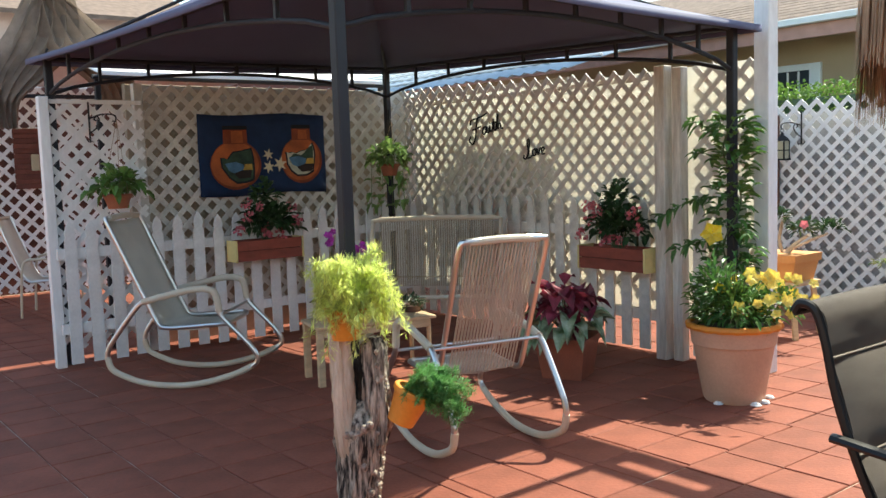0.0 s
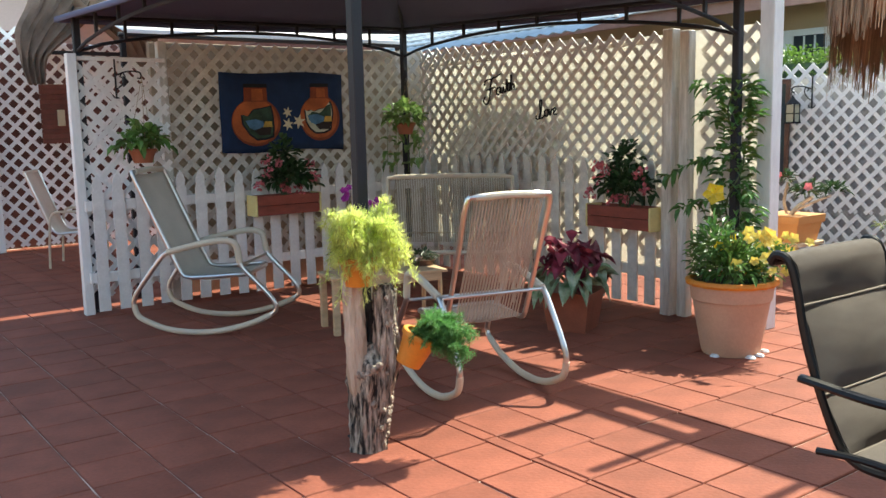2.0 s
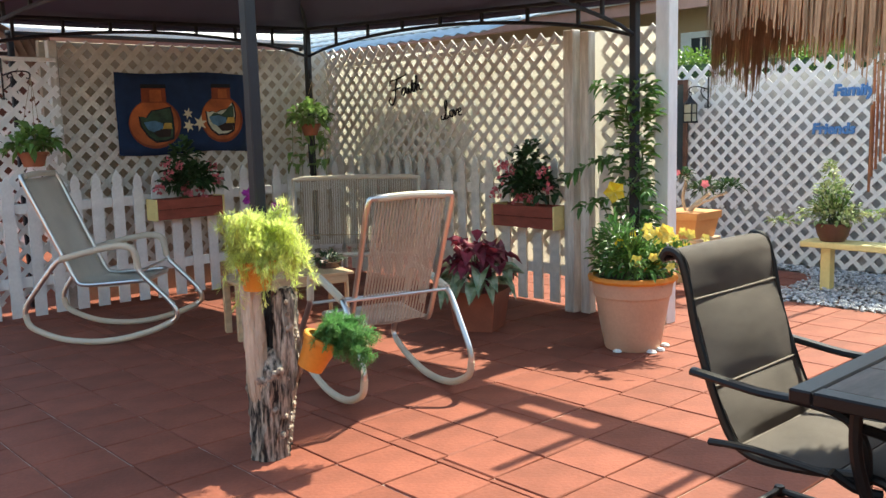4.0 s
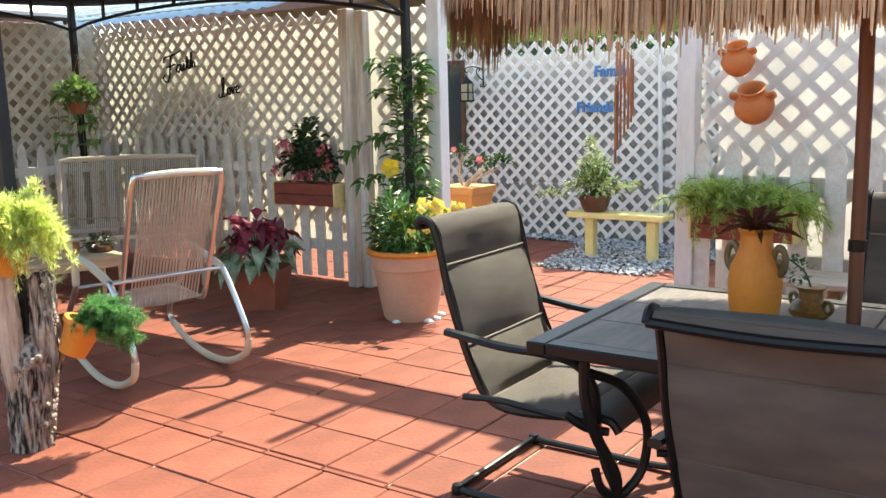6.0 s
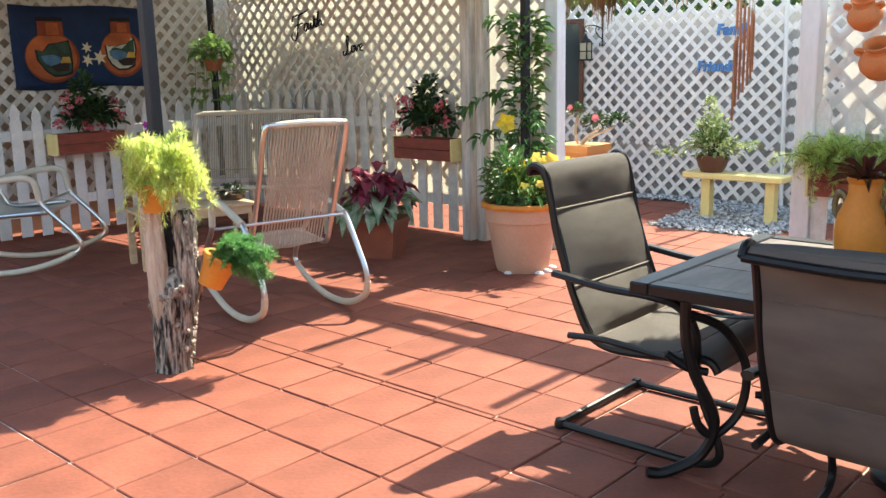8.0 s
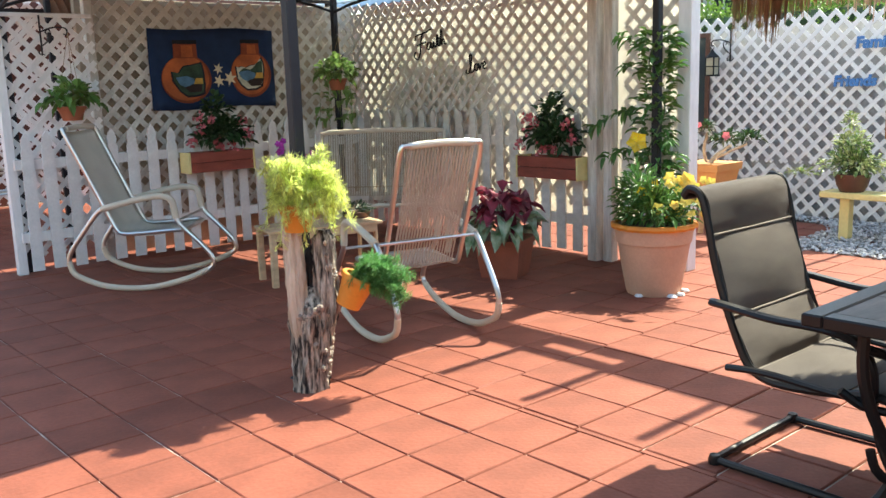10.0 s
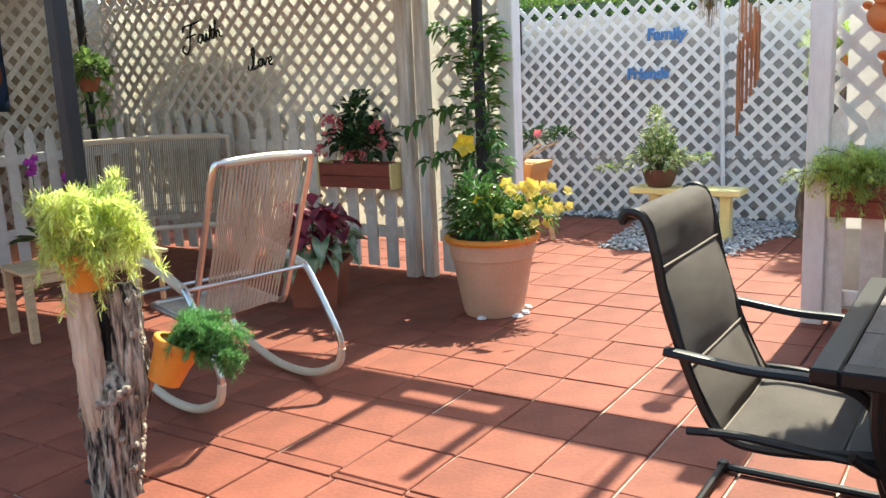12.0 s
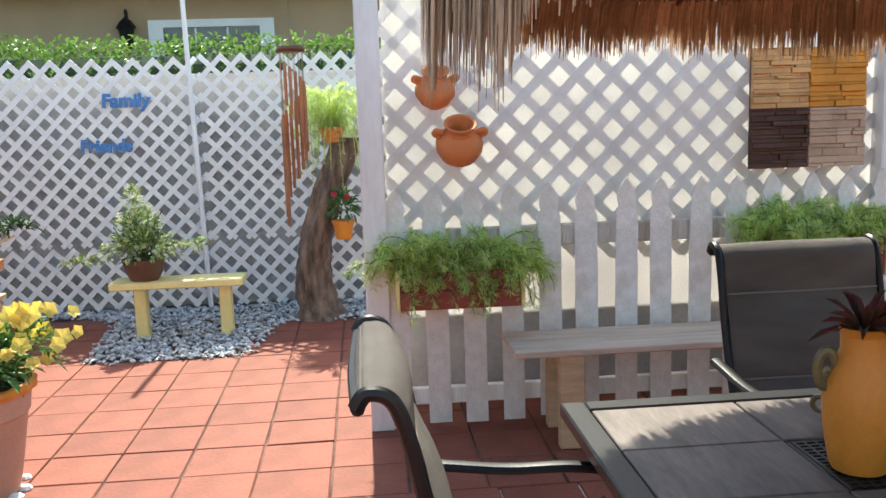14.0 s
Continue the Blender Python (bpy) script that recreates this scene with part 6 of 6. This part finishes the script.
dish2 = thing("small_urn", "small dark two-handled urn beside the umbrella pole", "urn", pose(2.02, -0.34, TZ) @ Matrix.Scale(1.1, 4))
part("body", Geo().lathe([(0.0, 0.0), (0.05, 0.0), (0.072, 0.02), (0.062, 0.05), (0.044, 0.07), (0.046, 0.09), (0.058, 0.10), (0.048, 0.098)], seg=24), M_OLIVE_GLAZE, dish2)
for s in (-1, 1):
    part("handle", Geo().tube([(0.0, s * (0.090 + 0.022 * math.cos(t)), 0.05 + 0.022 * math.sin(t)) for t in np.linspace(0, 2 * math.pi, 13)[:-1]], 0.009, 7, closed=True), M_OLIVE_GLAZE, dish2, at=pose(0, 0, 0, 0, 0, -38))
part("leaves", bush_geo(rr, (0, 0.0, 0.12), (0.05, 0.05, 0.05), 50, 0.03, 0.014, -0.4, 0.1), L_YELLOW_GREEN, dish2, smooth=0)

pb = thing("plank_bench", "low bench of pinkish planks before the picket fence", "bench", pose(0, 0, 0))
part("seat_plank", Geo().box((3.97, -1.05, 0.468), (4.17, 0.71, 0.503), 0.005), M_CEDAR, pb)
part("seat_plank", Geo().box((4.175, -1.05, 0.468), (4.375, 0.71, 0.503), 0.005), M_CEDAR, pb)
for y in (0.43, -0.80):
    part("leg", Geo().box((3.985, y - 0.06, 0), (4.05, y + 0.06, 0.467), 0.005), M_PINE, pb)
    part("leg", Geo().box((4.29, y - 0.06, 0), (4.355, y + 0.06, 0.467), 0.005), M_PINE, pb)
    part("brace", Geo().box((4.052, y - 0.04, 0.39), (4.288, y + 0.04, 0.466), 0.004), M_PINE, pb)

# ---- beyond the fences ----
house = thing("house", "tan stucco house with pink fascia and brown shingle roof", "house", pose(0, 0, 0))
part("wall", Geo().box((11.0, -12, 0), (11.2, 16, 3.3), 0.005), M_TAN, house)
part("fascia", Geo().box((10.30, -12, 3.12), (10.36, 16, 3.30), 0.005), M_PINK, house)
part("soffit", Geo().box((10.36, -12, 3.24), (11.0, 16, 3.27), 0.004), M_PINK, house)
part("gutter", Geo().box((10.20, -12, 3.30), (10.33, 16, 3.39), 0.01), M_VINYL, house, "pale gutter")
roof_part = part("roof", Geo().add([(10.25, -12, 3.36), (10.25, 16, 3.36), (15, 16, 5.0), (15, -12, 5.0), (10.25, -12, 3.31), (10.25, 16, 3.31), (15, 16, 4.9), (15, -12, 4.9)], [(0, 3, 2, 1), (4, 5, 6, 7), (0, 1, 5, 4), (2, 3, 7, 6)]), M_SHINGLE, house, smooth=0)
for k in range(9):
    x = 10.28 + k * 0.22
    z = 3.372 + k * 0.22 * 1.64 / 4.75
    part("shingle_course", Geo().box((x, -12, z), (x + 0.20, 16, z + 0.012), 0.003, Matrix.Translation((x, 0, z)) @ Matrix.Rotation(-math.atan(1.64 / 4.75), 4, "Y") @ Matrix.Translation((-x, 0, -z))), M_SHINGLE, roof_part)


def house_window(y0, y1, z0, z1):
    w = part("window", Geo().box((10.97, y0 + 0.16, z0), (11.01, y1 - 0.16, z1), 0.002), M_GLASS_DARK, house, "dark sash window")
    for a, b in (((y0, z0), (y0 + 0.17, z1 + 0.07)), ((y1 - 0.17, z0), (y1, z1 + 0.07)), ((y0 + 0.17, z1 - 0.02), (y1 - 0.17, z1 + 0.07)), ((y0, z0 - 0.06), (y1, z0))):
        part("window_frame", Geo().box((10.94, *a), (11.0, *b), 0.004), M_VINYL, w)
    for k in (1, 2):
        y = y0 + 0.17 + (y1 - y0 - 0.34) * k / 3
        part("mullion", Geo().box((10.95, y - 0.012, z0 + 0.001), (10.985, y + 0.012, z1 - 0.03), 0.003), M_VINYL, w)


house_window(2.36, 3.82, 1.5, 2.72)
house_window(6.5, 7.35, 1.5, 2.78)
sc = thing("wall_lantern", "black carriage lantern on the tan house wall", "wall lamp", pose(10.9, 4.06, 2.45))
part("cage", Geo().lathe([(0.03, 0.0), (0.06, 0.03), (0.09, 0.22), (0.10, 0.24), (0.12, 0.25), (0.07, 0.33), (0.02, 0.37), (0.0, 0.40)], seg=8), M_BLACK_IRON, sc)
part("arm", Geo().tube(smooth_path([(0.10, 0, 0.15), (0.09, 0, 0.42), (0.02, 0, 0.46), (0, 0, 0.39)], 5), 0.012, 6), M_BLACK_IRON, sc)

rr = random.Random(101)
hedge = thing("hedge", "clipped light-green hedge behind the vinyl lattice", "hedge", pose(0, 0, 0))
# solid box in dark leaf colour stands in for the hedge's shaded inside
part("plant_mass", Geo().box((8.25, -4, 0.0), (8.75, 9.5, 2.20), 0.08), L_DARK, hedge)
g = Geo()
for k in range(9000):
    y = rr.uniform(-3, 9)
    face = rr.random()
    x, z = (rr.uniform(8.08, 8.9), 2.25 + rr.uniform(-0.06, 0.11)) if face < 0.55 else (8.16 + rr.uniform(-0.08, 0.08), rr.uniform(1.5, 2.3))
    z += 0.05 * noise.noise(Vector((x * 2, y * 2, 0)))
    g.leaf((x, y, z), jitter(rr, 1) + Vector((-0.3, 0, 0.5)), rr.uniform(0.045, 0.08), 0.035, 0.2)
part("leaves", g, L_HEDGE, hedge, smooth=0)

# unseen shrub, added only to cast the arched shadow on the cloth
shrub = thing("shrub", "unseen leafy shrub added to shade the cream cloth screen", "shrub", pose(5.18, 6.62, 0))
part("stem_bundle", stems_geo(rr, (0, 0, 0.0), (0, 0, 1.3), (0.2, 0.9, 0.5), 30, 0.012), M_TRUNK, shrub)
g = bush_geo(rr, (0, 0, 1.50), (0.24, 1.15, 0.68), 2300, 0.13, 0.08, -0.9, 0.3, 0.2)
part("leaves", g, L_MID, shrub, smooth=0)

shed = thing("shed", "low cream shed with a corrugated metal roof", "shed", pose(0, 0, 0))
part("wall", Geo().box((7.0, 7.6, 0), (7.1, 16, 2.62), 0.005), M_BEIGE, shed)
g = Geo()
vs, n = [], 120
for k in range(n + 1):
    y = 7.3 + 9.0 * k / n
    dz = 0.018 * math.sin(k * math.pi / 1.5)
    vs += [(6.7, y, 2.66 + dz + 0.02), (9.6, y, 3.45 + dz)]
g.add(vs, [(2 * k, 2 * k + 2, 2 * k + 3, 2 * k + 1) for k in range(n)])
o = part("roof", g, M_TIN, shed, "corrugated grey metal roof", smooth=60)
o.modifiers.new("thickness", "SOLIDIFY").thickness = 0.006
for x in (7.3, 7.9, 8.5, 9.1):
    part("purlin", Geo().box((x - 0.03, 7.3, 2.70 + (x - 6.7) * 0.272), (x + 0.03, 16.2, 2.725 + (x - 6.7) * 0.272), 0.004), M_VINYL, shed)

awn = thing("awning", "white fabric awning with dark trim behind the fence", "awning", pose(0, 0, 0))
# the flat rear run is unseen, lengthened to shade the far court floor
g = Geo()
vs = []
for i in range(13):
    for j in range(5):
        vs.append((1.5 + 3.1 * i / 12, 8.15 + (0, 0.6, 1.15, 2.7, 4.7)[j], 2.53 + (0, 0.16, 0.29, 0.30, 0.30)[j] + 0.012 * math.sin(i * 1.9 + j)))
g.add(vs, [(i * 5 + j, (i + 1) * 5 + j, (i + 1) * 5 + j + 1, i * 5 + j + 1) for i in range(12) for j in range(4)])
o = part("fabric", g, M_VINYL, awn, "white fabric", smooth=60)
o.modifiers.new("thickness", "SOLIDIFY").thickness = 0.006
part("valance", Geo().box((1.50, 8.10, 2.50), (4.60, 8.115, 2.54), 0.003), M_VINYL, awn, "white fabric valance")
part("trim_bar", Geo().tube([(1.45, 8.13, 2.485), (4.65, 8.13, 2.485)], 0.022, 8), M_STEEL, awn)
for x in (1.5, 4.6):
    part("post", Geo().box((x - 0.025, 8.14, 0), (x + 0.025, 8.19, 2.5), 0.004), M_STEEL, awn)

# courtyard past the white lattice panel
far = thing("lattice_fence", "white lattice fence across the far court", "fence", kind="structure")
lattice(far, face_y(-1.6, 12.9, 0), 5.4, 0.05, 3.0, 0.20, 0.05, M_VINYL)
part("post", Geo().box((1.10, 12.72, 0), (1.22, 12.84, 2.9), 0.005), M_VINYL, far)
fw2 = part("wall_far", Geo().box((-6, 13.2, 0), (8, 13.3, 3.0), 0.004), M_REDWOOD)
tagged(fw2, "dark red-brown board wall beyond the far court", "wall", kind="structure")
shut = thing("shutter", "dark red-brown slatted shutter panel", "shutter", pose(2.02, 12.855, 1.45) @ Matrix.Scale(0.8, 4))
for k in range(12):
    part("slat", Geo().box((-0.24, -0.015, k * 0.085), (0.24, 0.015, k * 0.085 + 0.078), 0.004), M_REDWOOD, shut)
part("backing", Geo().box((-0.22, 0.016, 0.0), (0.22, 0.03, 1.02), 0.004), M_BROWN_FRAME, shut)
part("lamp", Geo().box((0.02, -0.08, 0.30), (0.14, -0.016, 0.58), 0.01), M_LAMP_GLASS, shut)


def court_chair(m):
    c = thing("patio_chair", "beige mesh patio armchair with tan tube frame", "chair", m)
    h = 0.29
    for s in (-1, 1):
        y = s * h
        part("leg_frame", Geo().tube(smooth_path([(-0.22, y, 0.0), (-0.20, y, 0.35), (-0.16, y, 0.60), (0.0, y, 0.63), (0.24, y, 0.62), (0.28, y, 0.55), (0.30, y, 0.0)], 5), 0.014, 8), M_TUBE_TAN, c)
        part("back_rail", Geo().tube(smooth_path([(0.28, y * 0.92, 0.42), (0.0, y * 0.92, 0.39), (-0.16, y * 0.92, 0.42), (-0.30, y * 0.92, 0.75), (-0.42, y * 0.92, 1.08)], 5), 0.014, 8), M_CHROME, c)
    g = Geo()
    pts = smooth_path([(0.28, 0, 0.42), (0.0, 0, 0.38), (-0.15, 0, 0.42), (-0.30, 0, 0.75), (-0.42, 0, 1.08)], 5)
    vs = [(p.x, s * h * 0.9, p.z) for p in pts for s in (-1, 1)]
    g.add(vs, [(2 * i, 2 * i + 1, 2 * i + 3, 2 * i + 2) for i in range(len(pts) - 1)])
    part("sling", g, M_SLING_GREY, c, smooth=60).modifiers.new("thickness", "SOLIDIFY").thickness = 0.006
    part("top_bar", Geo().tube([(-0.42, -h * 0.92, 1.08), (-0.425, h * 0.92, 1.08)], 0.015, 8), M_TUBE_TAN, c)


court_chair(pose(1.66, 10.95, 0, 0, 0, -28) @ Matrix.Scale(1.06, 4))

# gathered gauze drapes high behind the far gazebo corner
drape = thing("drape", "taupe gauze drapes gathered round a far dark post", "drape", pose(0, 0, 0))
part("post", Geo().box((1.50, 9.75, 0), (1.56, 9.81, 3.4), 0.004), M_STEEL, drape)
part("rail", Geo().box((1.0, 9.76, 2.42), (3.0, 9.80, 2.46), 0.004), M_STEEL, drape)


def swag(pts, widths):
    g = Geo()
    path = smooth_path(pts, 6)
    ws = np.interp(np.linspace(0, 1, len(path)), np.linspace(0, 1, len(widths)), widths)
    vs = []
    for i, p in enumerate(path):
        for k in range(15):
            s = k / 14 * 2 - 1
            vs.append((p.x + s * ws[i], p.y + 0.05 * math.sin(k * 2.1 + i * 0.2), p.z + 0.01 * math.sin(k * 1.7)))
    g.add(vs, [(i * 15 + k, i * 15 + k + 1, (i + 1) * 15 + k + 1, (i + 1) * 15 + k) for i in range(len(path) - 1) for k in range(14)])
    return g


part("cloth", swag([(1.58, 9.72, 3.5), (1.46, 9.72, 3.0), (1.22, 9.72, 2.66), (1.08, 9.72, 2.40), (1.08, 9.72, 2.10)], [0.22, 0.38, 0.30, 0.15, 0.09]), M_GAUZE, drape, smooth=60)
part("cloth", swag([(1.55, 9.70, 3.5), (1.85, 9.70, 3.0), (2.15, 9.70, 2.6), (2.25, 9.70, 2.3)], [0.10, 0.40, 0.25, 0.18]), M_GAUZE, drape, smooth=60)

far_house = thing("house", "pale pink rendered house beyond the court", "house", pose(0, 0, 0))
part("wall", Geo().box((-8, 17.0, 0), (6, 17.2, 4.6), 0.01), M_PINK_WALL, far_house)
part("roof", Geo().add([(-8.5, 16.6, 4.5), (6.5, 16.6, 4.5), (6.5, 21, 6.2), (-8.5, 21, 6.2), (-8.5, 16.6, 4.42), (6.5, 16.6, 4.42), (6.5, 21, 6.12), (-8.5, 21, 6.12)], [(0, 1, 2, 3), (7, 6, 5, 4), (0, 4, 5, 1)]), M_SHINGLE, far_house, smooth=0)

# closing walls and trees round the yard, behind the camera
for name, a, b in (("wall_south", (-9, -8.2, 0), (7.9, -8.0, 2.6)), ("wall_west", (-9.2, -8, 0), (-9.0, 14, 2.6))):
    w = part(name, Geo().box(a, b, 0.01), M_TAN)
    tagged(w, "tan stucco yard wall", "wall", kind="structure")

# ---- gravel and pavers ----
rr = random.Random(111)
g = Geo()
count = 0
outline = [(6.02, 3.34), (6.05, 2.24), (6.95, 2.12), (7.05, 1.95), (7.0, 1.4), (7.74, 1.3), (7.74, 5.2), (7.55, 5.2), (7.5, 3.7), (7.25, 3.45)]


def inside(x, y):
    c = False
    for i in range(len(outline)):
        (x0, y0), (x1, y1) = outline[i], outline[i - 1]
        if (y0 > y) != (y1 > y) and x < (x1 - x0) * (y - y0) / (y1 - y0) + x0:
            c = not c
    return c


while count < 3800:
    x, y = rr.uniform(5.98, 7.76), rr.uniform(1.2, 5.25)
    if not inside(x + rr.uniform(-0.05, 0.05), y + rr.uniform(-0.05, 0.05)):
        continue
    s = rr.uniform(0.012, 0.03)
    z = rr.uniform(-0.004, 0.016)
    t = rr.uniform(0, 3)
    d, e = Vector((math.cos(t), math.sin(t), rr.uniform(-0.3, 0.3))) * s, Vector((-math.sin(t), math.cos(t), rr.uniform(-0.3, 0.3))) * s * rr.uniform(0.5, 0.9)
    p = Vector((x, y, z + s * 0.3))
    u = Vector((0, 0, s * rr.uniform(0.4, 0.7)))
    g.add([p - d, p - e, p + d, p + e, p + u + d * 0.2, p - u], [(0, 1, 4), (1, 2, 4), (2, 3, 4), (3, 0, 4), (1, 0, 5), (2, 1, 5), (3, 2, 5), (0, 3, 5)])
    count += 1
gravel = part("gravel", g, M_STONE, smooth=0)
tagged(gravel, "loose pale grey gravel round the bench", "gravel", kind="stuff")

T = PITCH - 0.0075


def paver_mesh(seed):
    r3 = random.Random(seed)
    h = T / 2
    c = 0.004
    top = [(-h + c, -h + c, 0), (h - c, -h + c, 0), (h - c, h - c, 0), (-h + c, h - c, 0)]
    mid = [(-h, -h, -0.005), (h, -h, -0.005), (h, h, -0.005), (-h, h, -0.005)]
    low = [(x, y, -0.02) for x, y, z in mid]
    top = [(x + r3.uniform(-0.002, 0.002), y + r3.uniform(-0.002, 0.002), r3.uniform(-0.0012, 0.0012)) for x, y, z in top]
    return Geo().add(top + mid + low, [(0, 1, 2, 3)] + [(i + 4, (i + 1) % 4 + 4, (i + 1) % 4, i) for i in range(4)] + [(i + 8, (i + 1) % 4 + 8, (i + 1) % 4 + 4, i + 4) for i in range(4)]).mesh("paver", M_TILE, 0)


variants = [paver_mesh(k) for k in range(8)]
rest = Geo()
rr = random.Random(121)
STRIP_X = 1.498
for i in range(-35, 12):
    for j in range(-28, 36):
        x, y = TILE_X + (i + 0.5) * PITCH, TILE_Y + (j + 0.5) * PITCH * 1.005
        # three fields of paving meet along a narrow strip and past the arbor
        if i < -7:
            x, y = x - 0.022, y - 0.035
        elif i < -1:
            x += 0.065 if y > 2.55 else 0.02
        else:
            y += 0.04
        if x > 7.74 or y > 13.0 or y < -7.9 or x < -8.8:
            continue
        if inside(x, y) and 6.0 < x:
            continue
        dz, tx, ty, tz = rr.uniform(-0.0015, 0.001), rr.uniform(-0.25, 0.25), rr.uniform(-0.25, 0.25), rr.uniform(-0.4, 0.4)
        m = pose(x + rr.uniform(-0.002, 0.002), y + rr.uniform(-0.002, 0.002), dz, tx, ty, tz)
        if i == -2:
            over = 0.065 if y > 2.55 else 0.02
            m = m @ Matrix.Translation((-over / 2, 0, 0)) @ Matrix.Diagonal((1 - over / PITCH, 1, 1, 1))
        near = 0.3 < x < 6.1 and -0.2 < y < 6.2 and (x < 4.4 or y < 4.0) and not (x < 0.9 and y < 1.2)
        if near and len(floor.children) < 250:
            part("paver", variants[rr.randrange(8)], M_TILE, passage if x > 3.6 else floor, at=m)
        else:
            me = variants[rr.randrange(8)]
            rest.add([m @ v.co for v in me.vertices], [tuple(q.vertices) for q in me.polygons])
for k in range(62):
    y, wide = -7.96 + k * 0.352 + 0.176, (0.076 if k > 29 else 0.028)
    h = wide / 2
    strip = [(-h, -0.172), (h, -0.172), (h, 0.172), (-h, 0.172)]
    part("strip_paver", Geo().add([(a * 0.94, b * 0.99, 0.0) for a, b in strip] + [(a, b, -0.005) for a, b in strip] + [(a, b, -0.02) for a, b in strip], [(0, 1, 2, 3)] + [(i + 4, (i + 1) % 4 + 4, (i + 1) % 4, i) for i in range(4)] + [(i + 8, (i + 1) % 4 + 8, (i + 1) % 4 + 4, i + 4) for i in range(4)]), M_TILE, floor, smooth=0, at=pose(STRIP_X + 0.004 + h, y, 0))
tagged(part("paver_field", rest, M_TILE, floor, smooth=0), kind="stuff")
